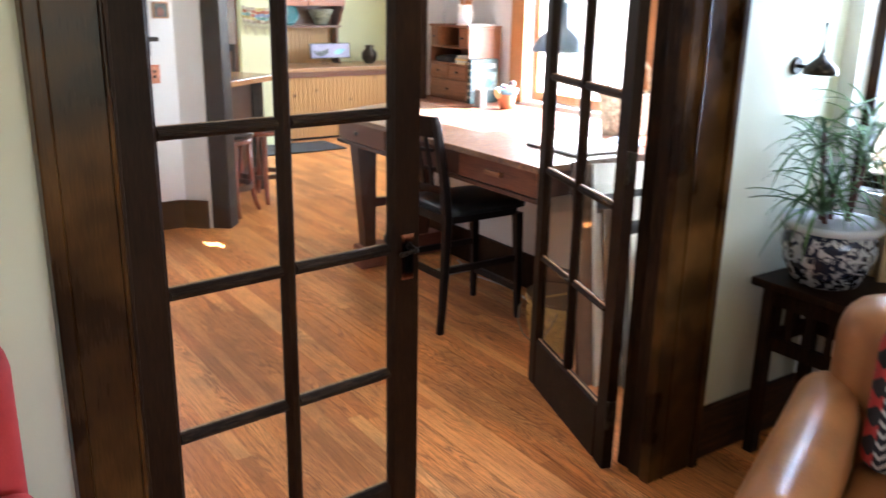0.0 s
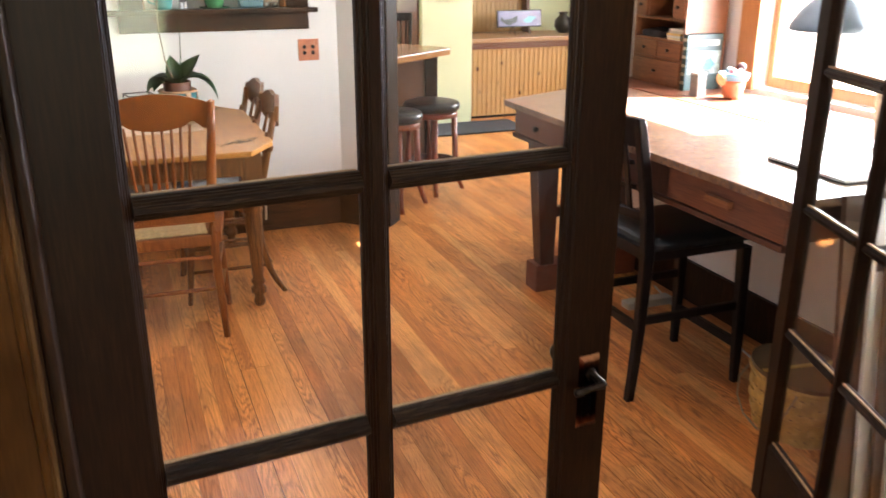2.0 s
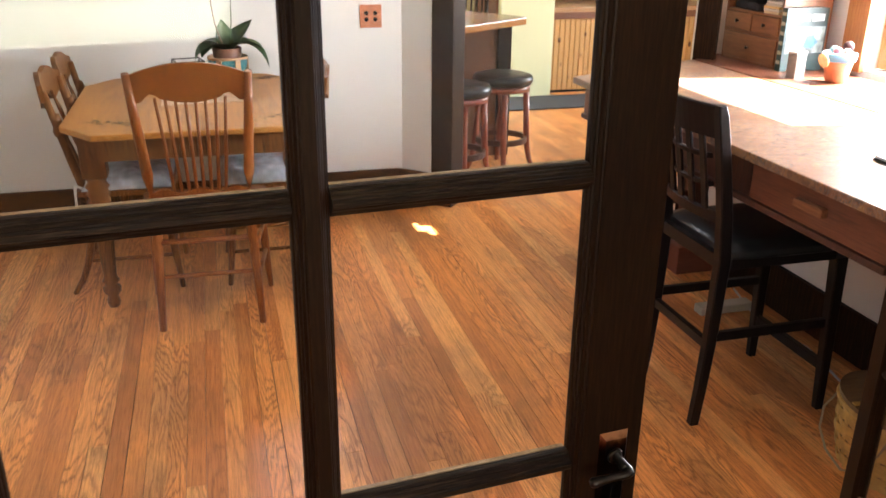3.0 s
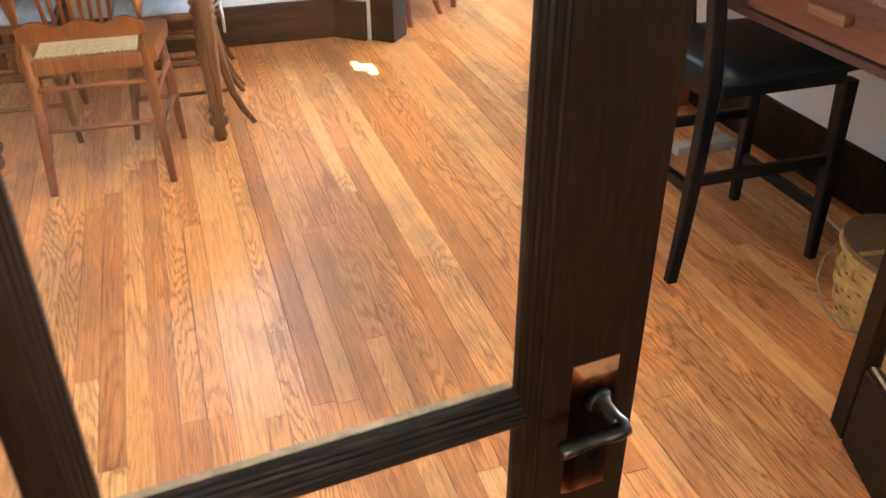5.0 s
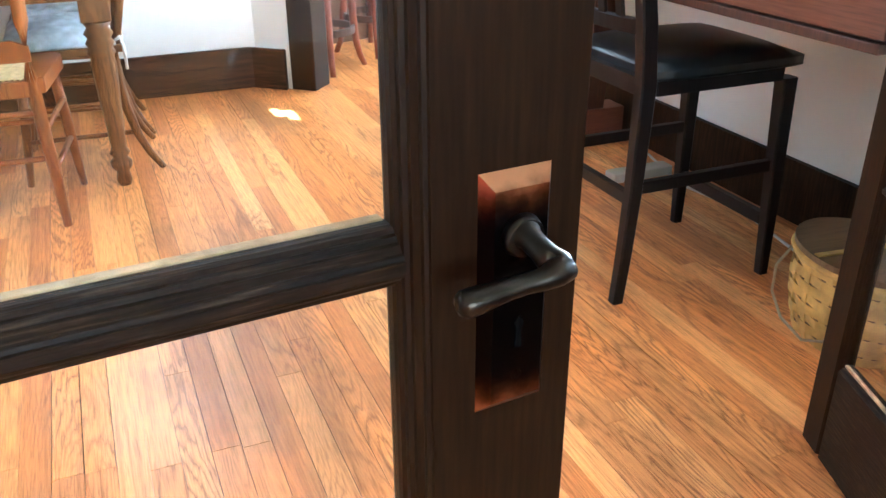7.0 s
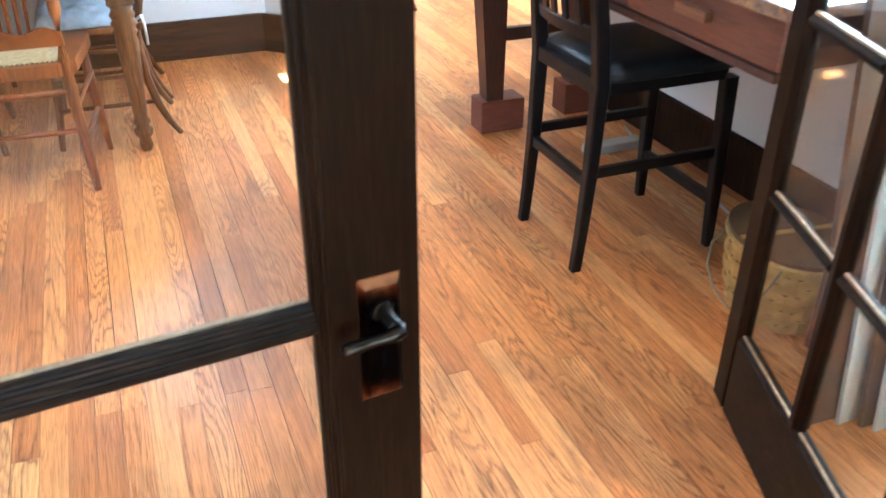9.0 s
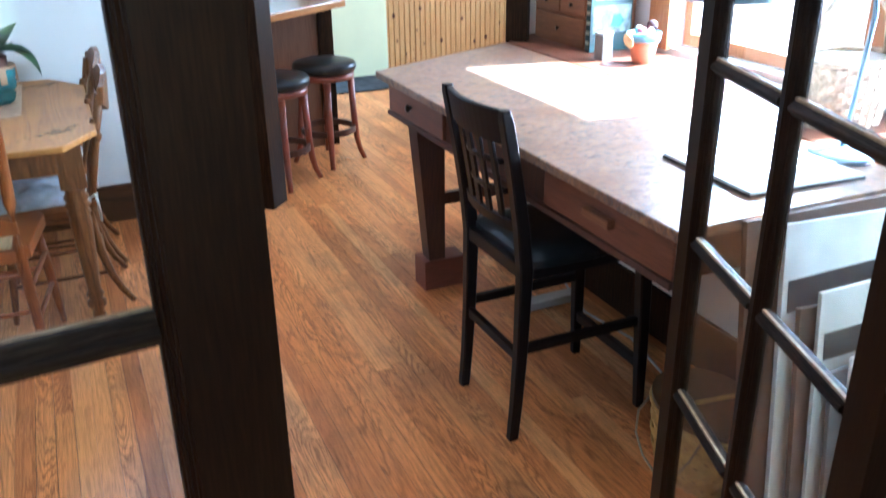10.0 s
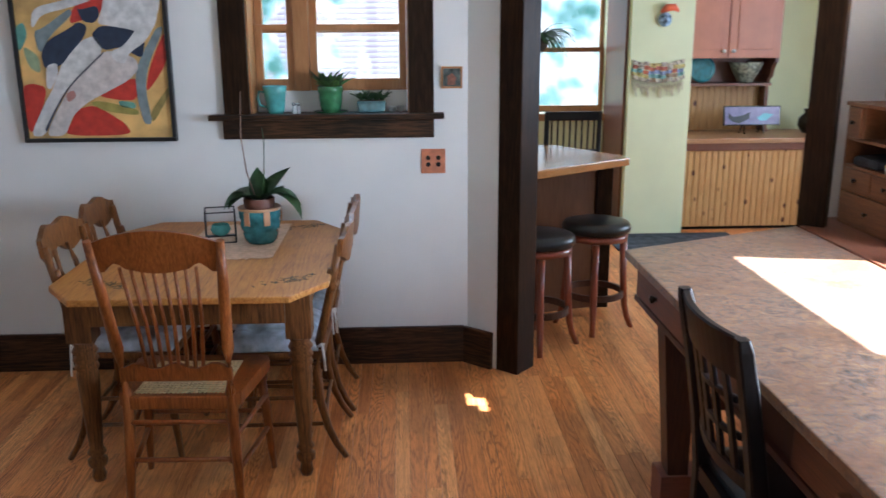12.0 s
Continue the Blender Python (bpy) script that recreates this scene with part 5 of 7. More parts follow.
daub(WHITE, [(-0.26, 0.51), (-0.24, 0.58), (-0.11, 0.61), (0.02, 0.64), (0.02, 0.61), (-0.08, 0.58), (-0.21, 0.55), (-0.25, 0.49)], 2)
daub(WHITE, [(0.09, 0.70), (0.33, 0.70), (0.31, 0.55), (0.24, 0.49), (0.19, 0.47), (0.09, 0.50), (0.03, 0.51), (0.06, 0.57)], 2)
daub(NAVY, [(0.04, 0.50), (0.09, 0.50), (0.20, 0.48), (0.24, 0.44), (0.22, 0.36), (0.19, 0.37), (0.13, 0.41), (0.05, 0.39), (0.00, 0.46)], 3)
daub(WHITE, [(-0.04, 0.44), (0.02, 0.46), (0.05, 0.39), (-0.03, 0.31), (-0.11, 0.25), (-0.18, 0.16), (-0.25, 0.01), (-0.32, 0.01), (-0.25, 0.14), (-0.19, 0.23), (-0.13, 0.36)], 3)
daub((0.56, 0.50, 0.46), [(0.05, 0.39), (0.10, 0.39), (0.19, 0.36), (0.20, 0.31), (0.15, 0.26), (0.05, 0.21), (-0.05, 0.16), (-0.12, 0.10), (-0.16, 0.01), (-0.25, 0.01), (-0.19, 0.12), (-0.11, 0.24), (-0.03, 0.32)], 4)
daub(WHITE, [(0.30, 0.58), (0.30, 0.52), (0.24, 0.43), (0.16, 0.38), (0.14, 0.33), (0.09, 0.35), (0.08, 0.39), (0.14, 0.41), (0.20, 0.48), (0.25, 0.55)], 5)
daub(NAVY, [(-0.23, 0.38), (-0.19, 0.44), (-0.09, 0.49), (-0.05, 0.52), (-0.01, 0.50), (-0.03, 0.45), (-0.10, 0.38), (-0.14, 0.33), (-0.20, 0.31), (-0.22, 0.32)], 4)
daub(NAVY, [(-0.05, 0.58), (-0.03, 0.57), (0.04, 0.59), (0.05, 0.55), (0.02, 0.51), (-0.03, 0.52)], 5)
daub(WHITE, [(-0.21, 0.33), (-0.16, 0.34), (-0.16, 0.29), (-0.20, 0.22), (-0.22, 0.23)], 6)
daub((0.10, 0.10, 0.12), [(0.05, 0.39), (0.05, 0.38), (-0.11, 0.24), (-0.19, 0.13), (-0.24, 0.03), (-0.25, 0.04), (-0.19, 0.14), (-0.11, 0.25)], 6)
daub((0.45, 0.22, 0.18), [(-0.14, 0.20), (-0.10, 0.22), (-0.09, 0.19), (-0.13, 0.16)], 6)

sp = thing("small_picture", "small square picture in a thin wooden frame", "picture", pose(1.496, 5.378, 1.411))
for x0, x1, z0, z1 in ((-0.05, 0.05, -0.05, -0.041), (-0.05, 0.05, 0.041, 0.05), (-0.05, -0.041, -0.0405, 0.0405), (0.041, 0.05, -0.0405, 0.0405)):
    part("frame", bx(bmesh.new(), x0, x1, -0.014, 0, z0, z1, 0.001), M_sash, sp)
part("print", B(-0.0405, 0.0405, -0.008, -0.001, -0.0405, 0.0405), paint("dark_print", (0.06, 0.075, 0.07), 0.4, 0.4, 40), sp)
part("motif", slab(bmesh.new(), [(-0.02, -0.035), (0.015, -0.035), (0.02, 0.0), (0.0, 0.02), (-0.02, 0.005)], 0, 0.0015), paint("russet_motif", (0.22, 0.08, 0.05), 0.5, 0.2, 60), sp, "", pose(0, -0.0082, 0, 90, 0, 0))

M_plate = paint("copper_plate", (0.52, 0.20, 0.11), 0.42, 0.10, 30, 0.05, 0.35)
ol = thing("wall_outlet", "double copper wall outlet plate", "outlet", pose(1.407, 5.38, 1.02))
part("plate", bx(bmesh.new(), -0.058, 0.058, -0.007, 0, -0.059, 0.059, 0.003), M_plate, ol)
for x in (-0.024, 0.024):
    for z in (-0.02, 0.02):
        r = part("receptacle", rod(bmesh.new(), (x, -0.007, z * 0.8), (x, -0.009, z * 0.8), 0.0115, 0.011, 20), M_black if z < 0 else M_bronze, ol, "dark round socket")
        for dx in (-0.005, 0.005):
            part("slot", B(x + dx - 0.001, x + dx + 0.001, -0.0096, -0.009, z * 0.8 - 0.003, z * 0.8 + 0.004), M_frame, r)

# ---- window ledge ----
M_turq = paint("turquoise_glaze", (0.10, 0.36, 0.33), 0.22, 0.12, 20, 0.03)
M_teal = paint("teal_glaze", (0.045, 0.20, 0.22), 0.22, 0.2, 25, 0.03)
M_greenpot = paint("green_glaze", (0.05, 0.17, 0.07), 0.2, 0.15, 25, 0.03)
M_soil = paint("potting_soil", (0.04, 0.025, 0.016), 0.95, 0.4, 90, 0.6)
M_leaf = paint("deep_leaf", (0.035, 0.085, 0.025), 0.42, 0.25, 12, 0.08)
M_leaf2 = paint("fresh_leaf", (0.08, 0.17, 0.045), 0.5, 0.25, 18, 0.08)
M_terra = paint("terracotta", (0.50, 0.17, 0.08), 0.7, 0.12, 20, 0.12)


def vessel(profile, wall_t=0.006):
    """Outer profile turned over into an inner one, so that the pot is hollow."""
    inner = [(max(r - wall_t, 0.001), z + (wall_t if i == 0 else 0)) for i, (r, z) in enumerate(profile)]
    return profile + [(profile[-1][0] - wall_t * 0.5, profile[-1][1] + 0.002)] + inner[::-1]


def blade(bm, base, direction, length, width, droop, n=7, curl=0.0):
    """One bent leaf with a keel."""
    base, d = Vector(base), Vector(direction).normalized()
    side = d.cross(Vector((0, 0, 1)))
    side = side.normalized() if side.length > 0.01 else Vector((1, 0, 0))
    p, rows = base.copy(), []
    for i in range(n + 1):
        t = i / n
        w = width * math.sin(math.pi * min(1, 0.12 + 0.88 * t) ** 0.85) * 0.5 + 0.0006
        up = side.cross(d).normalized()
        rows.append((bm.verts.new(p - side * w + up * w * 0.25), bm.verts.new(p - up * 0.0015), bm.verts.new(p + side * w + up * w * 0.25)))
        p = p + d * (length / n)
        d = (d + Vector((0, 0, -droop / n)) + side * curl / n).normalized()
        side = (side - d * side.dot(d)).normalized()
    for a, b in zip(rows, rows[1:]):
        for k in (0, 1):
            bm.faces.new((a[k], a[k + 1], b[k + 1], b[k])).smooth = True
    return bm


def leaf_part(parent, base, direction, length, width, droop, mat, curl=0.0):
    bm = blade(bmesh.new(), base, direction, length, width, droop, 7, curl)
    bmesh.ops.solidify(bm, geom=bm.faces[:], thickness=0.0012)
    return part("leaf", bm, mat, parent)


pit = thing("pitcher", "turquoise glazed pitcher on the window ledge", "pitcher", pose(0.665, 5.445, 1.2445))
part("body", lathe(bmesh.new(), vessel([(0.034, 0), (0.042, 0.02), (0.047, 0.06), (0.051, 0.095), (0.058, 0.128)], 0.005), n=28), M_turq, pit)
part("handle", tube(bmesh.new(), [(-0.048, 0, 0.10), (-0.075, 0, 0.105), (-0.082, 0, 0.07), (-0.072, 0, 0.04), (-0.044, 0, 0.03)], 0.006, 8), M_turq, pit)
for i, x in enumerate((0.752, 0.772)):
    sh = thing("salt_shaker", "small glass shaker with a silver cap", "shaker", pose(x, 5.43 + 0.012 * i, 1.2445), "shakers on the ledge")
    part("jar", lathe(bmesh.new(), [(0.011, 0), (0.012, 0.01), (0.009, 0.035), (0.008, 0.038)], n=14), paint("shaker_glass", (0.55, 0.56, 0.56), 0.1, 0.1), sh)
    part("cap", lathe(bmesh.new(), [(0.009, 0.0385), (0.010, 0.045), (0.006, 0.053), (0.0, 0.055)], n=14), paint("silver_cap", (0.6, 0.6, 0.62), 0.25, 0.1, 20, 0.02, 1.0), sh)


def succulent(parent, c, count, ln, mat, seed):
    rr = random.Random(seed)
    for i in range(count):
        a = i * 2.4 + rr.random() * 0.5
        t = rr.uniform(0.5, 1.6)
        leaf_part(parent, (c[0] + 0.008 * math.cos(a), c[1] + 0.008 * math.sin(a), c[2]), (math.cos(a), math.sin(a), t * 1.2), ln * rr.uniform(0.7, 1.1), ln * 0.32, 0.6, mat)


gp = thing("potted_succulent", "aloe in a green glazed pot with a saucer", "plant", pose(0.925, 5.45, 1.2445))
part("saucer", lathe(bmesh.new(), [(0.05, 0), (0.078, 0.008), (0.08, 0.012), (0.05, 0.006)], n=28), M_greenpot, gp)
part("pot", lathe(bmesh.new(), vessel([(0.042, 0.008), (0.05, 0.03), (0.056, 0.07), (0.056, 0.095), (0.06, 0.10), (0.06, 0.125)], 0.006), n=28), M_greenpot, gp)
part("soil", rod(bmesh.new(), (0, 0, 0.10), (0, 0, 0.11), 0.05), M_soil, gp)
for k, (dx, dy) in enumerate(((-0.02, 0.0), (0.018, 0.012), (0.0, -0.02))):
    succulent(gp, (dx, dy, 0.108), 10, 0.115, M_leaf2 if k else M_leaf, k)
pl2 = thing("succulent_planter", "small succulents in an oblong blue-grey planter", "plant", pose(1.118, 5.45, 1.2445))
pb = bx(bmesh.new(), -0.068, 0.068, -0.035, 0.035, 0.004, 0.058, 0.012)
for v in pb.verts:
    v.co.x *= 0.9 + v.co.z * 2.4
part("planter", pb, paint("blue_grey_glaze", (0.10, 0.19, 0.20), 0.3, 0.2, 25), pl2)
part("soil", B(-0.058, 0.058, -0.027, 0.027, 0.0575, 0.0605), M_soil, pl2)
part("saucer", bx(bmesh.new(), -0.10, 0.10, -0.045, 0.045, 0.0, 0.0038, 0.001), M_teal, pl2)
for k, dx in enumerate((-0.045, -0.012, 0.022, 0.05)):
    succulent(pl2, (dx, 0.0, 0.060), 11, 0.062, M_leaf, 20 + k)
for i, (x, c) in enumerate(((1.215, (0.5, 0.52, 0.52)), (1.255, (0.35, 0.36, 0.36)))):
    solo("trinket_bowl", lathe(bmesh.new(), vessel([(0.010, 0), (0.018, 0.01), (0.022, 0.026)], 0.003), n=18), paint("pale_china", c, 0.3, 0.1), "tiny pale china bowl on the ledge", "bowl", "", pose(x, 5.49, 1.2445), "china on the ledge")

# ---- on the dining table ----
TZ = 0.7525
run = bmesh.new()
n = 26
ra, rb = [], []
rr = random.Random(3)
for i in range(n + 1):
    t = i / n
    x = 0.36 + 0.38 * t
    ra.append((x, 4.60 + 0.03 * t + rr.uniform(-0.012, 0.012)))
    rb.append((x, 5.24 + rr.uniform(-0.01, 0.01)))
slab(run, ra + rb[::-1], TZ, TZ + 0.002)
solo("table_runner", run, paint("cream_lace", (0.66, 0.47, 0.33), 0.9, 0.08, 40, 0.5, 0.0, 400), "cream cloth runner with ragged lace ends", "table runner")
orch = thing("orchid_plant", "orchid with broad leaves in a striped turquoise pot", "plant", pose(0.655, 4.90, TZ + 0.0025))
part("pot", lathe(bmesh.new(), vessel([(0.055, 0), (0.066, 0.012), (0.074, 0.04), (0.070, 0.052), (0.080, 0.06), (0.084, 0.085), (0.079, 0.10), (0.086, 0.108), (0.088, 0.142)], 0.007), n=32), M_teal, orch)
part("rim", lathe(bmesh.new(), [(0.089, 0.1425), (0.091, 0.146), (0.091, 0.152), (0.086, 0.155), (0.08, 0.15)], n=32), paint("sand_rim", (0.50, 0.29, 0.15), 0.5, 0.1), orch)
for a in (-118, -62, 10, 130):
    part("drip", bx(bmesh.new(), -0.013, 0.013, -0.0035, 0.0025, 0.085, 0.142, 0.002), paint("sand_drip", (0.50, 0.29, 0.15), 0.5, 0.1), orch, "", pose(0.088 * math.cos(radians(a)), 0.088 * math.sin(radians(a)), 0, 0, 0, a + 90))
part("inner_pot", lathe(bmesh.new(), vessel([(0.05, 0.03), (0.062, 0.15), (0.066, 0.19)], 0.005), n=24), paint("brown_plastic_pot", (0.16, 0.06, 0.035), 0.5, 0.1), orch)
part("bark", rod(bmesh.new(), (0, 0, 0.17), (0, 0, 0.18), 0.059), M_soil, orch)
for a, up, ln, wd, dr in ((195, 0.7, 0.16, 0.15, 2.1), (170, 1.2, 0.12, 0.12, 1.6), (100, 2.2, 0.15, 0.08, 0.5), (35, 1.15, 0.19, 0.12, 0.4), (8, 0.75, 0.19, 0.13, 2.0), (-15, 0.9, 0.24, 0.12, 3.0), (60, 1.0, 0.17, 0.12, 1.8), (215, 0.9, 0.15, 0.12, 2.2)):
    leaf_part(orch, (0.012 * math.cos(radians(a)), 0.012 * math.sin(radians(a)), 0.178), (math.cos(radians(a)), math.sin(radians(a)), up), ln, wd, dr, M_leaf)
part("stem", tube(bmesh.new(), [(-0.01, 0, 0.175), (-0.045, 0.0, 0.30), (-0.06, 0.0, 0.45), (-0.05, 0.0, 0.63)], [0.0035, 0.003, 0.0026, 0.002], 6), paint("orchid_stem", (0.20, 0.12, 0.08), 0.6), orch)
part("stem", tube(bmesh.new(), [(0.01, 0, 0.175), (0.028, 0.0, 0.30), (0.034, 0.0, 0.42), (0.03, 0.0, 0.48)], [0.0035, 0.003, 0.0024, 0.0018], 6), M_leaf, orch)
cube = thing("candle_holder", "black wire cube holding a turquoise glass votive", "candle holder", pose(0.480, 4.93, TZ + 0.0025, 0, 0, 12))
h = 0.061
for a in (-h, h):
    for b in (-h, h):
        for p, q in (((a, b, 0.004), (a, b, 0.134)), ((-h, a, 0.004 if b < 0 else 0.134), (h, a, 0.004 if b < 0 else 0.134)), ((a, -h, 0.004 if b < 0 else 0.134), (a, h, 0.004 if b < 0 else 0.134))):
            part("wire", rod(bmesh.new(), p, q, 0.0032, None, 6), M_frame, cube)
part("shelf", B(-h, h, -0.012, 0.012, 0.022, 0.025), M_frame, cube)
part("votive", lathe(bmesh.new(), vessel([(0.022, 0.0255), (0.036, 0.035), (0.042, 0.05), (0.036, 0.07)], 0.004), n=24), M_turq, cube, "turquoise glass votive cup")
# stencilled sprigs at the corners of the table
M_sten = paint("faded_stencil", (0.09, 0.065, 0.03), 0.6, 0.3, 60)
for cx, cy, s in ((0.86, 4.33, 1), (0.15, 4.33, -1), (0.84, 5.2, 1)):
    bm = bmesh.new()
    for i in range(46):
        u = rr.uniform(-0.15, 0.08)
        v = rr.uniform(-0.04, 0.045)
        ang = rr.uniform(0, 3.1)
        L, Wd = rr.uniform(0.008, 0.018), 0.004
        c, sn = math.cos(ang), math.sin(ang)
        x, y = cx + s * (u * 0.8 + v * 0.4), cy + v + u * 0.35
        slab(bm, [(x - L * c, y - L * sn), (x + Wd * sn, y - Wd * c), (x + L * c, y + L * sn), (x - Wd * sn, y + Wd * c)], TZ, TZ + 0.0005)
    solo("stencil_sprig", bm, M_sten, "faded stencilled sprig on the table's corner", "decoration", "", None, "stencils on the table")

# ---- kitchen things ----
bc = thing("slat_chair", "black slat-back chair behind the breakfast bar", "chair", pose(2.42, 7.12, 0, 0, 0, 180))
for s in (-1, 1):
    part("back_post", tube(bmesh.new(), [(s * 0.18, 0.02, 0), (s * 0.18, 0.0, 0.5), (s * 0.18, 0.04, 1.09)], 0.017, 8), M_black, bc)
    part("leg", tube(bmesh.new(), [(s * 0.18, -0.38, 0), (s * 0.18, -0.38, 0.58)], 0.017, 8), M_black, bc)
part("seat", bx(bmesh.new(), -0.2, 0.2, -0.4, 0.02, 0.581, 0.62, 0.01), M_black, bc)
part("top_rail", bx(bmesh.new(), -0.19, 0.19, 0.025, 0.05, 1.03, 1.09, 0.005), M_black, bc)
part("lower_rail", bx(bmesh.new(), -0.17, 0.17, 0.008, 0.03, 0.80, 0.83, 0.004), M_black, bc)
for i in range(8):
    part("slat", rod(bmesh.new(), (-0.145 + i * 0.0415, 0.02, 0.82), (-0.145 + i * 0.0415, 0.036, 1.04), 0.007, None, 6), M_black, bc)
fern = thing("hanging_fern", "green fern in a hanging basket before the kitchen window", "plant", pose(2.32, 8.25, 1.46))
part("basket", lathe(bmesh.new(), vessel([(0.06, 0), (0.10, 0.03), (0.12, 0.09)], 0.008), n=20), paint("dark_basket", (0.05, 0.035, 0.02), 0.8, 0.3, 60), fern)
part("cord", rod(bmesh.new(), (0, 0, 0.05), (0, 0, 1.05), 0.003, None, 6), M_frame, fern)
rr = random.Random(11)
for i in range(130):
    a = rr.uniform(0, 6.28)
    leaf_part(fern, (0.06 * math.cos(a), 0.06 * math.sin(a), 0.09), (math.cos(a), math.sin(a), rr.uniform(0.3, 1.6)), rr.uniform(0.18, 0.34), 0.024, rr.uniform(1.2, 3.2), M_leaf2 if i % 3 else M_leaf)
hang = thing("wall_hanging", "fringed woven textile in bright stripes on the green pier", "wall hanging", pose(3.26, 8.014, 1.15))
cols = [(0.42, 0.14, 0.09), (0.18, 0.36, 0.33), (0.52, 0.44, 0.18), (0.24, 0.30, 0.46), (0.52, 0.46, 0.36), (0.30, 0.22, 0.14)]
weave = [paint("woven_patch", col, 0.9, 0.35, 60, 0.5) for col in cols]
for j in range(5):
    for k in range(9):
        bm, rows = bmesh.new(), []
        for i in range(4):
            u = -1 + 2 * (k * 3 + i) / 27
            sag = 0.028 * (1 - u * u) + 0.006 * math.sin(k * 2.3 + j)
            z1 = 0.25 - sag - j * 0.030
            rows.append([bm.verts.new((u * 0.205 + 0.006 * math.sin(j * 2.0), yy - 0.004 * math.sin((k * 3 + i) * 1.7), zz)) for yy, zz in ((-0.006, z1 - 0.030), (-0.010, z1), (-0.003, z1), (-0.002, z1 - 0.030))])
        for p, q in zip(rows, rows[1:]):
            for e in range(4):
                bm.faces.new((p[e], p[(e + 1) % 4], q[(e + 1) % 4], q[e]))
        bm.faces.new(rows[0])
        bm.faces.new(rows[-1][::-1])
        part("patch", bm, weave[(4, 4, 0, 1, 4)[j] if (k * 7 + j * 3) % 5 == 0 else ((4, 2, 4), (0, 0, 2), (1, 3, 3), (2, 1, 5), (4, 5, 4))[j][k // 3]], hang)
fr = bmesh.new()
for i in range(34):
    u = -1 + 2 * i / 33
    z1 = 0.105 - 0.028 * (1 - u * u)
    tube(fr, [(u * 0.2, -0.006, z1 + 0.002), (u * 0.203, -0.008, z1 - 0.035), (u * 0.2, -0.007, z1 - 0.05 - 0.022 * (i % 4) - 0.02 * math.sin(i * 0.8))], 0.0032, 5)
part("fringe", fr, paint("pale_fringe", (0.50, 0.44, 0.34), 0.9, 0.15), hang, "pale cotton fringe")
orn = thing("wall_ornament", "round red, white and blue ceramic ornament on the pier", "ornament", pose(3.29, 8.016, 1.74))
part("dish", lathe(bmesh.new(), [(0.05, 0), (0.055, 0.012), (0.04, 0.035), (0.0, 0.045)], n=24), paint("blue_white_china", (0.20, 0.28, 0.45), 0.25, 0.8, 30), orn, "blue and white round dish", pose(0, 0, -0.04, 90, 0, 0))
part("crest", tube(bmesh.new(), [(-0.04, -0.03, 0.01), (0.0, -0.045, 0.045), (0.06, -0.04, 0.05), (0.10, -0.03, 0.02)], [0.012, 0.03, 0.026, 0.008], 12), paint("red_glaze", (0.60, 0.10, 0.04), 0.3, 0.2), orn, "red glazed top")
CT = 0.7655
tile = thing("tile_picture", "long lilac tile picture on a small black stand", "picture", pose(4.21, 8.40, CT))
part("tile", bx(bmesh.new(), -0.235, 0.235, -0.008, 0.008, 0.080, 0.225, 0.003), paint("lilac_tile", (0.20, 0.16, 0.29), 0.3, 0.15, 12), tile, "", pose(0, 0, 0, -8, 0, 0))
part("border", bx(bmesh.new(), -0.245, 0.245, -0.004, 0.0085, 0.071, 0.235, 0.003), M_frame, tile, "", pose(0, 0.006, 0, -8, 0, 0))
part("dark_motif", slab(bmesh.new(), [(-0.20, 0.175), (-0.17, 0.145), (-0.09, 0.155), (-0.02, 0.185), (-0.03, 0.125), (-0.11, 0.090), (-0.17, 0.105), (-0.21, 0.14)], 0, 0.002), M_frame, tile, "", pose(0, -0.0085, 0, 82, 0, 0))
part("blue_motif", slab(bmesh.new(), [(0.04, 0.135), (0.10, 0.175), (0.18, 0.165), (0.12, 0.115), (0.07, 0.11)], 0, 0.002), paint("aqua_motif", (0.12, 0.38, 0.48), 0.3), tile, "", pose(0, -0.0085, 0, 82, 0, 0))
for s in (-1, 1):
    part("stand", tube(bmesh.new(), [(s * 0.08, -0.05, 0.006), (s * 0.08, -0.03, 0.065), (s * 0.08, 0.02, 0.075), (s * 0.08, 0.075, 0.006)], 0.006, 6), M_frame, tile)
# Flat strip laid in place of the dark blue base at the pier.
mat = thing("kitchen_mat", "flat dark blue-grey strip standing in for the pier's base", "mat", pose(0, 0, 0))
part("strip_body", bx(bmesh.new(), 2.88, 3.90, 7.50, 7.99, 0.001, 0.013, 0.004), paint("blue_grey_base", (0.045, 0.05, 0.062), 0.9, 0.3, 14, 0.4), mat)
for y0, y1 in ((7.482, 7.499), (7.991, 8.008)):
    part("binding", bx(bmesh.new(), 2.88, 3.90, y0, y1, 0.001, 0.011, 0.003), M_black, mat)
M_china = paint("cream_china", (0.55, 0.52, 0.44), 0.3, 0.12, 25)
M_patterned = paint("patterned_china", (0.22, 0.22, 0.17), 0.3, 0.45, 34)
solo("serving_bowl", lathe(bmesh.new(), vessel([(0.06, 0), (0.07, 0.02), (0.11, 0.09), (0.145, 0.17)], 0.006), n=32), M_patterned, "large grey-green patterned bowl on the hutch shelf", "bowl", "", pose(4.20, 8.61, 1.1825))
solo("teal_platter", lathe(bmesh.new(), [(0.03, 0), (0.105, 0.006), (0.118, 0.014), (0.095, 0.012), (0.0, 0.008)], n=32), M_teal, "teal glazed plate leaning on the hutch shelf", "plate", "", pose(3.83, 8.66, 1.296, 80, 0, 0))
solo("white_cup", lathe(bmesh.new(), vessel([(0.03, 0), (0.045, 0.03), (0.05, 0.08)], 0.004), n=24), M_china, "white cup on the kitchen counter", "cup", "", pose(3.63, 8.55, CT))
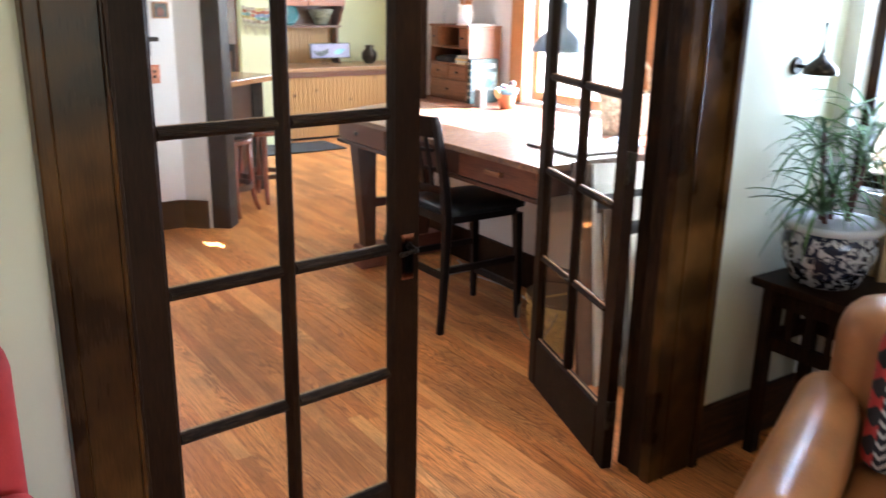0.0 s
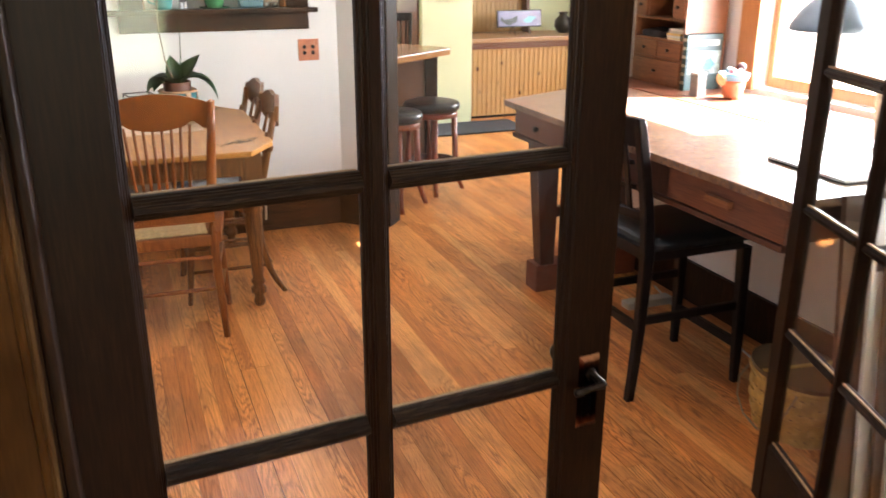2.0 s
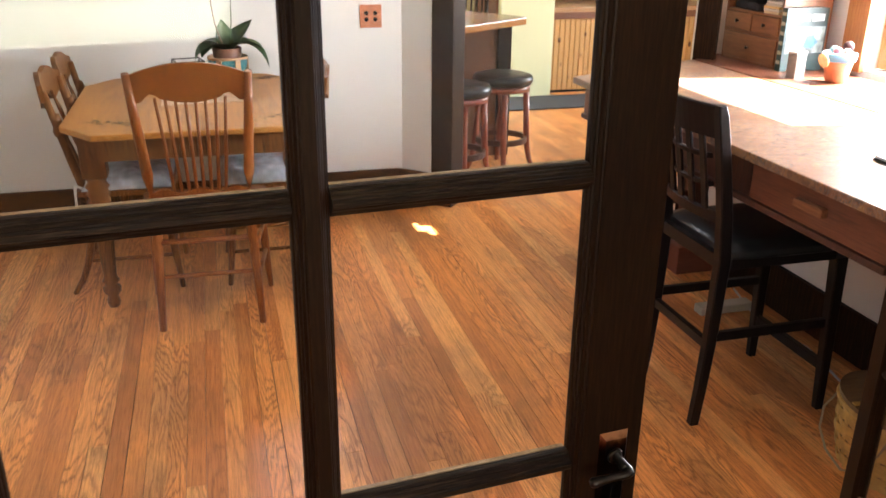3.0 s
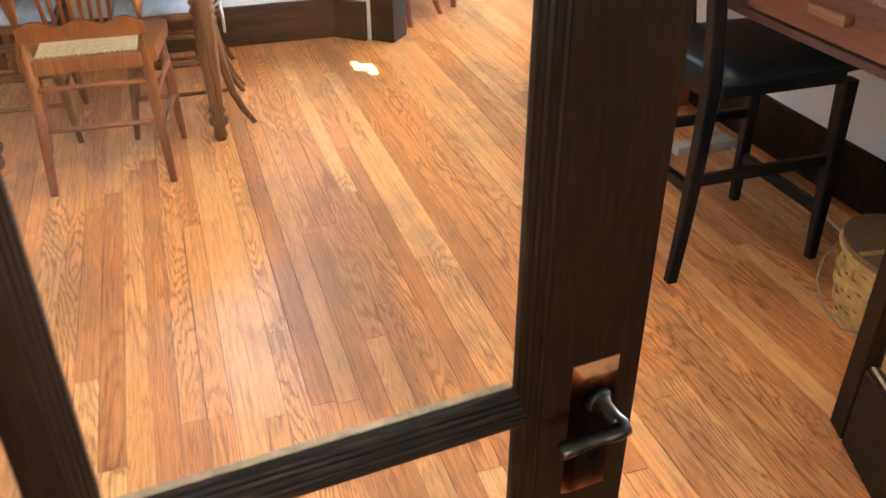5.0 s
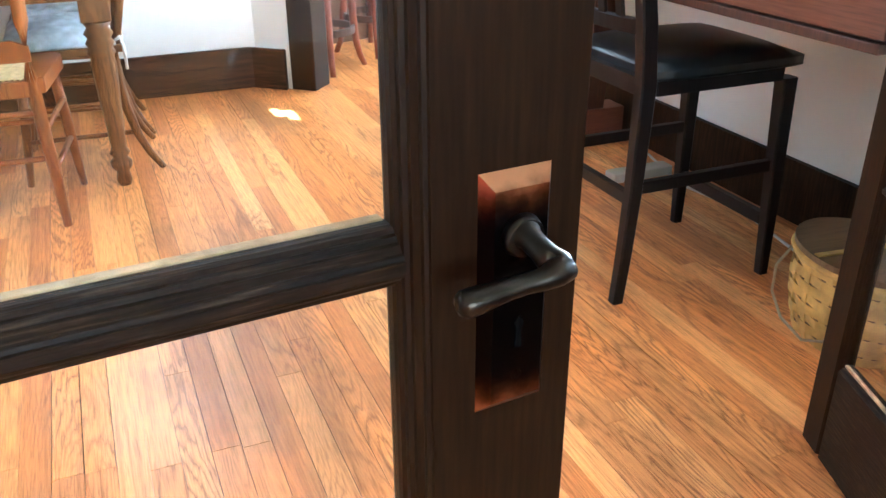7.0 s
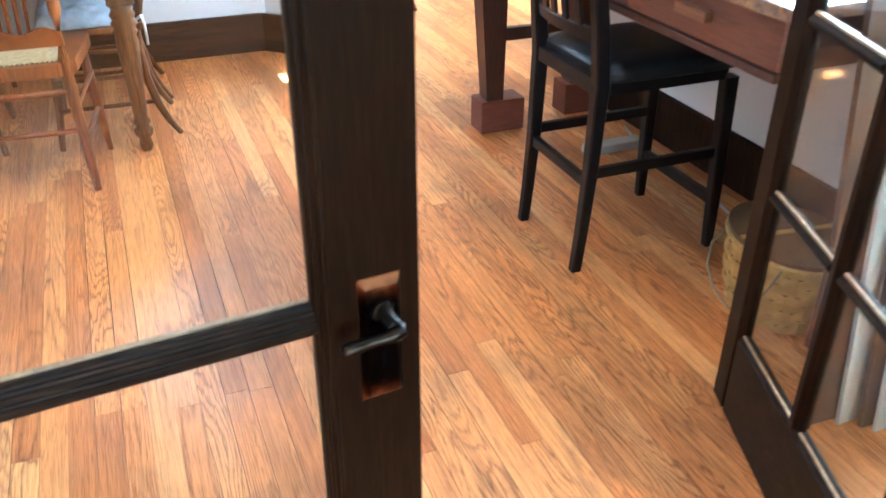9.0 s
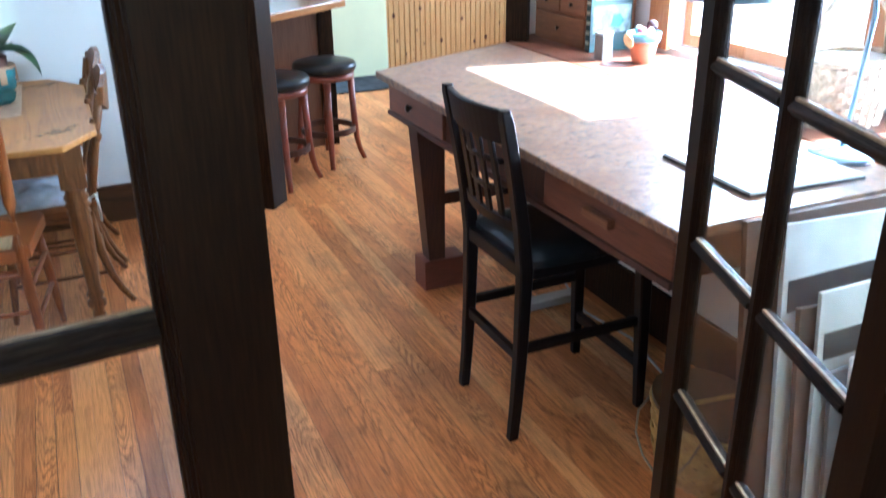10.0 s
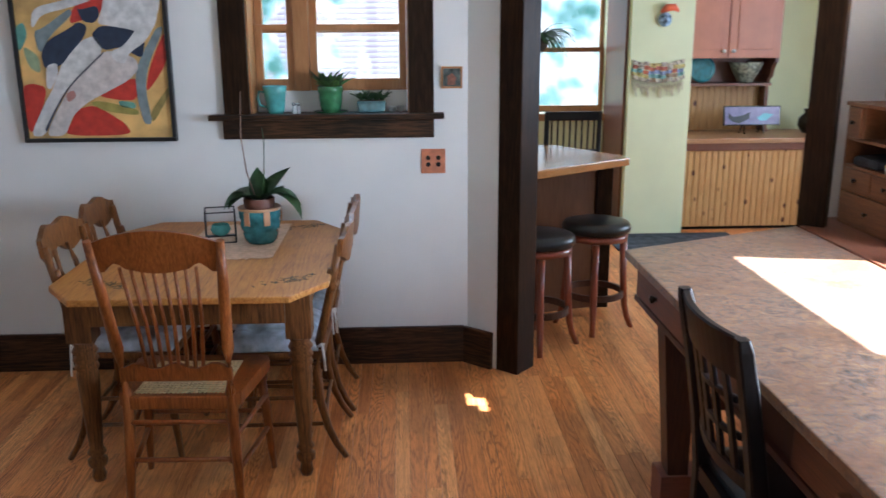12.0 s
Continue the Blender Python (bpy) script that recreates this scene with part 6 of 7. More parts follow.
solo("dark_jug", lathe(bmesh.new(), vessel([(0.05, 0), (0.09, 0.06), (0.085, 0.12), (0.04, 0.17), (0.05, 0.2)], 0.006), n=24), M_bronze, "dark round jug on the kitchen counter", "jug", "", pose(4.72, 8.45, CT))

# ---- desk corner ----
CZ = 0.9055
cub = thing("cubby_cabinet", "small wooden desk cabinet with drawers and open cubbies", "cabinet", pose(2.925, 4.05, CZ))
D, Wc, Hc = 0.24, 0.42, 0.44
part("side", bx(bmesh.new(), 0, D, 0, 0.012, 0, Hc, 0.002), M_cub, cub)
part("side", bx(bmesh.new(), 0, D, Wc - 0.012, Wc, 0, Hc, 0.002), M_cub, cub)
part("top", bx(bmesh.new(), -0.008, D, -0.006, Wc + 0.006, Hc + 0.0005, Hc + 0.014, 0.002), M_cub, cub)
part("back", B(D - 0.01, D - 0.0005, 0.0125, Wc - 0.0125, 0, Hc), M_cub, cub)
for z in (0.0, 0.125, 0.215, 0.315):
    part("shelf", B(0.002, D - 0.011, 0.0125, Wc - 0.0125, z, z + 0.01), M_cub, cub)
for y0, y1, z0, z1 in ((0.014, 0.406, 0.012, 0.123), (0.014, 0.205, 0.137, 0.213), (0.212, 0.406, 0.137, 0.213), (0.014, 0.10, 0.327, 0.437), (0.32, 0.406, 0.327, 0.437)):
    dd = part("drawer", bx(bmesh.new(), -0.006, 0.012, y0, y1, z0, z1, 0.003), M_cub, cub)
    part("knob", lathe(bmesh.new(), [(0.004, 0), (0.005, 0.006), (0.009, 0.012), (0.0, 0.016)], n=12), M_bronze, dd, "small dark knob", pose(-0.006, (y0 + y1) / 2, (z0 + z1) / 2, 0, -90, 0))
part("divider", B(0.004, D - 0.011, 0.104, 0.112, 0.326, Hc), M_cub, cub)
part("divider", B(0.004, D - 0.011, 0.308, 0.316, 0.326, Hc), M_cub, cub)
rr = random.Random(5)
for i in range(5):
    solo("notebook", bx(bmesh.new(), 0, 0.13, 0, 0.10, 0, 0.010, 0.001), paint("notebook_cover", ((0.55, 0.45, 0.28), (0.5, 0.48, 0.42), (0.6, 0.4, 0.15), (0.42, 0.38, 0.3), (0.62, 0.58, 0.5))[i], 0.8, 0.1), "small pale notebook in a stack in the cubby", "book", "", pose(2.93 + 0.004 * i, 4.09 + 0.006 * (i % 3), CZ + 0.2255 + 0.0103 * i, 0, 0, rr.uniform(-6, 6)), "notebooks in the cubby")
bag = bx(bmesh.new(), 0, 0.14, 0, 0.17, 0, 0.05, 0.018)
for v in bag.verts:
    v.co.z *= 0.75 + 0.35 * noise.noise(v.co * 20)
solo("dark_pouch", bag, paint("black_cloth", (0.02, 0.02, 0.025), 0.9, 0.3, 30, 0.4), "soft black pouch stuffed into the cubby", "pouch", "", pose(2.93, 4.25, CZ + 0.2255))
vase = thing("brush_vase", "white ceramic jug holding brushes in the sun", "vase", pose(3.03, 4.25, CZ + 0.4545))
part("jug", lathe(bmesh.new(), vessel([(0.045, 0), (0.053, 0.03), (0.054, 0.07), (0.046, 0.10), (0.050, 0.118)], 0.005), n=28), paint("white_glaze", (0.78, 0.77, 0.74), 0.25, 0.04), vase)
for i in range(15):
    a = rr.uniform(0, 6.28)
    q = (rr.uniform(0.02, 0.06) * math.cos(a), rr.uniform(0.02, 0.06) * math.sin(a), rr.uniform(0.145, 0.205))
    br = part("brush", rod(bmesh.new(), (0.015 * math.cos(a), 0.015 * math.sin(a), 0.012), q, 0.003, 0.004, 6), M_bar, vase)
    part("bristles", lathe(bmesh.new(), [(0.004, 0), (0.013, 0.014), (0.011, 0.032), (0.0, 0.044)], q, 8), paint("bristle", (0.7, 0.68, 0.62) if i % 3 else (0.03, 0.04, 0.08), 0.8), br)
solo("sunlit_tray", bx(bmesh.new(), 2.93, 3.14, 4.06, 4.20, CZ + 0.4548, CZ + 0.463, 0.002), paint("white_tray", (0.80, 0.79, 0.75), 0.5, 0.05), "flat white tray on the desk cabinet", "tray")
box = thing("game_box", "dark green boxed game standing on edge, pale picture on its front", "box", pose(2.915, 4.035, CZ))
part("carton", bx(bmesh.new(), 0, 0.205, -0.025, 0.008, 0.0, 0.262, 0.002), paint("dark_green_card", (0.012, 0.035, 0.032), 0.45, 0.15, 20), box)
part("picture", B(0.012, 0.197, -0.0265, -0.0252, 0.075, 0.185), paint("pale_scene", (0.15, 0.20, 0.18), 0.45, 0.45, 22), box)
part("blue_spot", slab(bmesh.new(), [(0.10, 0.10), (0.14, 0.095), (0.165, 0.12), (0.14, 0.15), (0.11, 0.145)], 0, 0.0012), paint("blue_print", (0.03, 0.14, 0.30), 0.4, 0.2, 40), box, "", pose(0, -0.0266, 0, 90, 0, 0))
for x0, x1 in ((0.022, 0.066), (0.075, 0.115), (0.125, 0.185)):
    part("word_bar", B(x0, x1, -0.0264, -0.0252, 0.208, 0.236), paint("white_print", (0.44, 0.44, 0.41), 0.5), box, "white word bar")
for i in range(6):
    part("edge_mark", B(-0.0012, -0.0001, -0.02, 0.004, 0.03 + i * 0.04, 0.045 + i * 0.04), paint("cream_print", (0.40, 0.37, 0.28), 0.5), box)
tin = thing("metal_tin", "small grey metal tin on the window counter", "tin", pose(2.885, 3.865, CZ, 0, 0, 14))
part("can", bx(bmesh.new(), -0.03, 0.03, -0.022, 0.022, 0, 0.098, 0.004), paint("grey_tin", (0.20, 0.20, 0.19), 0.35, 0.1, 20, 0.03, 0.6), tin)
part("lid", bx(bmesh.new(), -0.031, 0.031, -0.023, 0.023, 0.0985, 0.108, 0.003), paint("tin_lid", (0.42, 0.42, 0.40), 0.3, 0.1, 20, 0.03, 0.7), tin)
pot = thing("terracotta_pot", "terracotta pot with a blue-painted rim full of odds and ends", "pot", pose(2.985, 3.745, CZ))
part("pot_body", lathe(bmesh.new(), vessel([(0.036, 0), (0.042, 0.016), (0.057, 0.084)], 0.006), n=28), M_terra, pot)
part("pot_rim", lathe(bmesh.new(), [(0.054, 0.0845), (0.063, 0.085), (0.067, 0.116), (0.060, 0.118), (0.055, 0.088)], n=28), paint("sky_blue_rim", (0.13, 0.33, 0.50), 0.5, 0.08), pot)
part("filling", rod(bmesh.new(), (0, 0, 0.098), (0, 0, 0.106), 0.053), M_soil, pot)
for i, (dx, dy, r, c) in enumerate(((-0.022, -0.015, 0.017, (0.45, 0.12, 0.12)), (0.008, -0.028, 0.015, (0.5, 0.45, 0.36)), (0.036, 0.0, 0.022, (0.03, 0.01, 0.012)), (-0.008, 0.024, 0.017, (0.3, 0.36, 0.32)))):
    part("ball", lathe(bmesh.new(), [(r * math.sin(math.pi * k / 10) + 0.0004, r - r * math.cos(math.pi * k / 10)) for k in range(11)], (dx, dy, 0.1065 + (0.010 if i == 2 else 0)), 14), paint("wool_ball", c, 0.8, 0.2, 40, 0.4), pot)
part("disc", rod(bmesh.new(), (-0.074, 0.0, 0.088), (-0.066, 0.0, 0.09), 0.028, None, 20), M_cane, pot, "round pale wooden disc")

# desk lamp with a bell shade on a jointed arm
M_lamp = paint("blue_grey_enamel", (0.24, 0.33, 0.43), 0.32, 0.06, 12, 0.02, 0.2)
lamp = thing("desk_lamp", "blue-grey enamel desk lamp with a bell shade", "lamp", pose(2.298, 2.55, 0.906))
part("shade", lathe(bmesh.new(), [(0.110, 0.415), (0.112, 0.418), (0.108, 0.432), (0.086, 0.468), (0.052, 0.502), (0.036, 0.515), (0.034, 0.60), (0.028, 0.612), (0.012, 0.615), (0.012, 0.605), (0.024, 0.60), (0.03, 0.512), (0.047, 0.497), (0.081, 0.462), (0.103, 0.43), (0.107, 0.415)], n=40), M_lamp, lamp)
part("socket", lathe(bmesh.new(), [(0.02, 0.50), (0.02, 0.60)], n=16), M_frame, lamp)
part("base", lathe(bmesh.new(), [(0.08, 0), (0.082, 0.012), (0.07, 0.022), (0.012, 0.028)], (0.40, -0.03, 0.0), 28), M_lamp, lamp)
part("arm", tube(bmesh.new(), [(0.40, -0.03, 0.028), (0.43, -0.03, 0.35), (0.40, -0.02, 0.62)], 0.007, 8), M_lamp, lamp)
part("arm", tube(bmesh.new(), [(0.40, -0.02, 0.62), (0.24, -0.01, 0.70), (0.08, 0, 0.66), (0.0, 0, 0.612)], 0.007, 8), M_lamp, lamp)
part("joint", rod(bmesh.new(), (0.40, -0.035, 0.62), (0.40, -0.005, 0.62), 0.016), M_bronze, lamp)

# drawing pad with sheets
pad = thing("drawing_pad", "large black-edged pad of white drawing paper on the desk", "pad", pose(2.272, 2.385, 0.9058, 0, 0, -3))
part("board", bx(bmesh.new(), 0, 0.34, 0, 0.335, 0, 0.005, 0.002), M_frame, pad)
part("paper", bx(bmesh.new(), 0.003, 0.337, 0.004, 0.332, 0.0052, 0.012, 0.001), paint("white_paper", (0.78, 0.78, 0.76), 0.8, 0.02), pad)


def woven_basket(name, label, m, rx, ry, h, taper, mat, shade_mat, rows=9, posts=28, bulge=0.0):
    """Splints woven over and under uprights round an oval; a dark inner shell imitates the shade inside."""
    b = thing(name, label, "basket", m)
    # Added inner shell: its dark brown puts the shade between splints into colour.
    part("shade_shell", lathe_oval([(rx * taper * 0.96, ry * taper * 0.96, 0.002), (rx * 0.965, ry * 0.965, h * 0.98)]), shade_mat, b)
    for k in range(rows):
        z0, z1 = h * k / rows, h * (k + 0.93) / rows
        bm = bmesh.new()
        n = posts * 2
        ringv = []
        for i in range(n):
            a = 2 * math.pi * i / n
            wv = 0.0032 * (1 if (i // 2 + k) % 2 else -1)
            ring_i = []
            for z, off in ((z0, 0), (z1, 0), (z1, -0.0025), (z0, -0.0025)):
                f = taper + (1 - taper) * z / h + bulge * math.sin(math.pi * z / h)
                ring_i.append(bm.verts.new(((rx * f + wv + off) * math.cos(a), (ry * f + wv + off) * math.sin(a), z + 0.001)))
            ringv.append(ring_i)
        for i in range(n):
            p, q = ringv[i], ringv[(i + 1) % n]
            for j in range(4):
                bm.faces.new((p[j], p[(j + 1) % 4], q[(j + 1) % 4], q[j]))
        part("splint", bm, mat, b)
    for i in range(posts):
        a = 2 * math.pi * (2 * i + 0.5) / (2 * posts)
        up = bmesh.new()
        wd = 2.2 * rx / posts
        levels = 6
        for step in range(levels):
            z = 0.001 + (h - 0.001) * step / (levels - 1)
            f = taper + (1 - taper) * z / h + bulge * math.sin(math.pi * z / h)
            for s0, o0 in ((-1, 0.0008), (1, 0.0008), (1, -0.001), (-1, -0.001)):
                up.verts.new(((rx * f + o0) * math.cos(a) - s0 * wd * math.sin(a) * 0.5, (ry * f + o0) * math.sin(a) + s0 * wd * math.cos(a) * 0.5, z))
        up.verts.ensure_lookup_table()
        for step in range(levels - 1):
            for q in ((0, 1, 5, 4), (1, 2, 6, 5), (2, 3, 7, 6), (3, 0, 4, 7)):
                up.faces.new([up.verts[4 * step + j] for j in q])
        up.faces.new([up.verts[j] for j in (3, 2, 1, 0)])
        up.faces.new([up.verts[4 * levels - 4 + j] for j in (0, 1, 2, 3)])
        part("upright", up, mat, b)
    rim = bmesh.new()
    pts = [((rx + 0.005) * math.cos(2 * math.pi * i / 40), (ry + 0.005) * math.sin(2 * math.pi * i / 40), h) for i in range(41)]
    tube(rim, pts, 0.008, 8)
    part("rim", rim, mat, b)
    return b


def lathe_oval(rows, n=48):
    bm = bmesh.new()
    rings = [[bm.verts.new((rx * math.cos(2 * math.pi * i / n), ry * math.sin(2 * math.pi * i / n), z)) for i in range(n)] for rx, ry, z in rows]
    for a, c in zip(rings, rings[1:]):
        for i in range(n):
            bm.faces.new((a[i], a[(i + 1) % n], c[(i + 1) % n], c[i])).smooth = True
    bm.faces.new(rings[0][::-1])
    bm.faces.new(rings[-1])
    return bm


# Wicker tone is lightened: glare from the window is put into the colour.
M_wick = paint("glare_wicker", (0.58, 0.46, 0.33), 0.7, 0.25, 40, 0.3)
M_wick_shade = paint("shadow_wicker", (0.16, 0.10, 0.05), 0.8, 0.25, 40, 0.3)
M_splint = paint("yellow_splint", (0.56, 0.35, 0.10), 0.55, 0.14, 25, 0.15)
wb = woven_basket("wicker_basket", "wicker handle basket on the window counter, paled for window glare", pose(2.96, 2.77, CZ), 0.155, 0.11, 0.19, 0.85, M_wick, M_wick_shade, 12)
part("handle", tube(bmesh.new(), [(-0.15, 0, 0.18), (-0.13, 0, 0.30), (-0.06, 0, 0.375), (0.06, 0, 0.375), (0.13, 0, 0.30), (0.15, 0, 0.18)], 0.009, 8), M_wick, wb)

pk = woven_basket("picnic_basket", "yellow splint picnic basket with a wooden lid on the floor", pose(2.395, 2.555, 0, 0, 0, -8), 0.135, 0.175, 0.205, 0.86, M_splint, M_wick_shade, 8, posts=17, bulge=0.07)
lid = bmesh.new()
bmesh.ops.create_circle(lid, cap_ends=True, segments=40, radius=1.0)
for v in lid.verts:
    v.co = Vector((v.co.x * 0.142, v.co.y * 0.182, 0.2135))
ext = bmesh.ops.extrude_face_region(lid, geom=lid.faces[:])
for v in [g for g in ext["geom"] if isinstance(g, bmesh.types.BMVert)]:
    v.co.z += 0.014
part("lid", lid, wood("lid_wood", (0.09, 0.045, 0.018), (0.17, 0.095, 0.038), (0.24, 0.145, 0.06), "x", 40, 0.55, 0.05), pk, "worn flat wooden lid")
part("hinge_strip", bx(bmesh.new(), -0.138, 0.138, -0.008, 0.008, 0.2276, 0.2316, 0.001), M_splint, pk)
part("bail", tube(bmesh.new(), [(-0.105, 0.115, 0.205), (-0.145, 0.118, 0.15), (-0.158, 0.10, 0.09), (-0.160, 0.05, 0.045), (-0.158, -0.03, 0.030), (-0.152, -0.09, 0.06), (-0.125, -0.125, 0.14), (-0.095, -0.13, 0.205)], 0.0036, 8), paint("pale_bail", (0.30, 0.23, 0.14), 0.5), pk, "pale bent wire handle")

# boards and portfolios leaning on the end of the desk
rr = random.Random(21)
for i, (x0, x1, y0, h, t, c) in enumerate(((2.13, 2.80, 2.262, 0.93, 0.016, (0.11, 0.06, 0.038)), (2.20, 2.84, 2.236, 0.90, 0.012, (0.78, 0.78, 0.78)), (2.24, 2.85, 2.210, 0.72, 0.014, (0.12, 0.085, 0.065)), (2.26, 2.88, 2.186, 0.775, 0.010, (0.76, 0.76, 0.74)),
                                            (2.29, 2.84, 2.160, 0.62, 0.012, (0.20, 0.20, 0.21)), (2.31, 2.88, 2.136, 0.66, 0.008, (0.78, 0.78, 0.76)), (2.33, 2.86, 2.112, 0.60, 0.014, (0.60, 0.60, 0.60)), (2.35, 2.90, 2.086, 0.575, 0.012, (0.17, 0.12, 0.085)))):
    bm = bx(bmesh.new(), 0, x1 - x0, -t, 0, 0, h, 0.0015)
    for v in bm.verts:
        v.co.x += 0.02 * v.co.z * (i % 2)
        v.co.z += 0.0 if v.co.z < 0.1 else 0.02 * math.sin(v.co.x * 5 + i)
    ob = thing("leaning_board", "art board or portfolio leaning in a stack on the desk", "board", pose(x0, y0 - 0.12, 0, -7.2, 0, rr.uniform(-1.5, 1.5)), "boards leaning on the desk")
    part("panel", bm, paint("board_face", c, 0.75, 0.10, 8, 0.1), ob)
    if i in (1, 3, 6):
        part("tape", B(0.03, (x1 - x0) - 0.05, -t - 0.0012, -t - 0.0002, h * 0.80, h * 0.88), paint("dark_tape", (0.05, 0.055, 0.06), 0.4, 0.2), ob, "dark strip of tape")
        part("torn_paper", slab(bmesh.new(), [(0.01, h * 0.25), (0.05, h * 0.28), (0.045, h * 0.6), (0.06, h * 0.7), (0.015, h * 0.72)], 0, 0.001), M_wall, ob, "", pose(0, -t - 0.0002, 0, 90, 0, 0))
cable = tube(bmesh.new(), [(2.70, 3.80, 0.006), (2.62, 3.50, 0.006), (2.66, 3.25, 0.006), (2.60, 2.95, 0.006), (2.66, 2.70, 0.006), (2.70, 2.45, 0.10), (2.71, 2.44, 0.5)], 0.0045, 8)
solo("white_cable", cable, paint("white_plastic", (0.5, 0.5, 0.5), 0.4), "white cable trailing along the floor under the desk", "cable")
solo("power_strip", bx(bmesh.new(), 2.42, 2.66, 3.60, 3.66, 0, 0.035, 0.006), paint("grey_white_plastic", (0.48, 0.46, 0.42), 0.5), "pale power strip on the floor under the desk", "power strip")

# ---- living room side ----
st = thing("plant_stand", "dark wooden slatted side table with a potted plant", "table", pose(2.27, 1.08, 0))
part("tabletop", bx(bmesh.new(), 0, 0.37, 0, 0.41, 0.622, 0.65, 0.004), M_dark, st)
for x in (0.03, 0.30):
    for y in (0.03, 0.34):
        part("leg", bx(bmesh.new(), x, x + 0.04, y, y + 0.04, 0, 0.6215, 0.003), M_dark, st)
for y in (0.04, 0.355):
    part("rail", B(0.0705, 0.2995, y, y + 0.02, 0.55, 0.6215), M_dark, st)
    part("rail", B(0.0705, 0.2995, y, y + 0.02, 0.40, 0.45), M_dark, st)
    for i in range(3):
        part("slat", B(0.105 + i * 0.06, 0.125 + i * 0.06, y + 0.004, y + 0.016, 0.4505, 0.5495), M_dark, st)
for x in (0.04, 0.31):
    part("rail", B(x, x + 0.02, 0.0705, 0.3395, 0.40, 0.45), M_dark, st)
    part("rail", B(x, x + 0.02, 0.0705, 0.3395, 0.56, 0.6215), M_dark, st)
    for i in range(3):
        part("slat", B(x + 0.004, x + 0.016, 0.125 + i * 0.07, 0.145 + i * 0.07, 0.4505, 0.5595), M_dark, st)


def blue_white(name):
    m, n, l, b = nodes_of(name)
    tc = n.new("ShaderNodeTexCoord")
    v = n.new("ShaderNodeTexVoronoi")
    v.inputs["Scale"].default_value = 28
    w = n.new("ShaderNodeTexNoise")
    w.inputs["Scale"].default_value, w.inputs["Detail"].default_value, w.inputs["Distortion"].default_value = 26, 3, 1.5
    for t in (v, w):
        l.new(tc.outputs["Object"], t.inputs["Vector"])
    r = ramp(n, [(0.47, (0.012, 0.016, 0.03)), (0.53, (0.36, 0.37, 0.36))])
    l.new(w.outputs[0], r.inputs[0])
    l.new(r.outputs[0], b.inputs["Base Color"])
    b.inputs["Roughness"].default_value = 0.18
    return m


jar = thing("jardiniere_plant", "spiky plant in a dark blue and white jardiniere", "plant", pose(2.425, 1.325, 0.6505))
part("jardiniere", lathe(bmesh.new(), vessel([(0.09, 0), (0.105, 0.01), (0.138, 0.075), (0.15, 0.13), (0.144, 0.172), (0.136, 0.186)], 0.01), n=36), blue_white("blue_white_porcelain"), jar)
part("lip", lathe(bmesh.new(), [(0.13, 0.188), (0.156, 0.190), (0.16, 0.206), (0.153, 0.215), (0.125, 0.208)], n=36), paint("glazed_lip", (0.40, 0.41, 0.40), 0.2), jar, "pale glazed lip")
part("soil", rod(bmesh.new(), (0, 0, 0.16), (0, 0, 0.18), 0.12), M_soil, jar)
rr = random.Random(9)
for k, (dx, dy, hh) in enumerate(((-0.05, 0.0, 0.06), (0.03, 0.03, 0.13), (0.06, -0.03, 0.24), (0.10, 0.0, 0.36), (-0.01, 0.05, 0.30))):
    part("stem", rod(bmesh.new(), (dx * 0.7, dy * 0.7, 0.182), (dx * 1.3, dy * 1.3, 0.19 + hh), 0.009, 0.006, 8), M_desk_leg, jar)
    for i in range(26):
        a = i * 2.4 + rr.random()
        leaf_part(jar, (dx * 1.3, dy * 1.3, 0.19 + hh * rr.uniform(0.7, 1.0)), (math.cos(a), math.sin(a), rr.uniform(0.15, 1.6)), rr.uniform(0.20, 0.38), 0.011, rr.uniform(1.0, 2.8), M_leaf2 if i % 3 else M_leaf)

M_leather = paint("tan_leather", (0.33, 0.135, 0.045), 0.32, 0.12, 7, 0.2, 0.0, 120)


def pillowy(x0, x1, y0, y1, z0, z1, r):
    bm = bx(bmesh.new(), x0, x1, y0, y1, z0, z1)
    bmesh.ops.bevel(bm, geom=bm.edges[:], offset=r, segments=5, affect="EDGES", profile=0.5)
    for f in bm.faces:
        f.smooth = True
    return bm


ac = thing("leather_armchair", "tan leather armchair with rounded arms, near a plant stand", "armchair", pose(2.02, 0.62, 0, 0, 0, 203))
part("back", pillowy(-0.12, 0.12, -0.36, 0.36, 0.22, 0.84, 0.10), M_leather, ac)
part("arm", pillowy(-0.02, 0.78, -0.43, -0.26, 0.08, 0.63, 0.075), M_leather, ac)
part("arm", pillowy(-0.02, 0.78, 0.26, 0.43, 0.08, 0.63, 0.075), M_leather, ac)
part("seat_cushion", pillowy(0.10, 0.80, -0.262, 0.262, 0.26, 0.46, 0.05), M_leather, ac)
part("base", bx(bmesh.new(), 0.0, 0.76, -0.28, 0.28, 0.08, 0.262, 0.01), M_leather, ac)
for x in (0.04, 0.72):
    for y in (-0.34, 0.34):
        part("foot", rod(bmesh.new(), (x, y, 0), (x, y, 0.085), 0.02, 0.028), M_dark, ac)


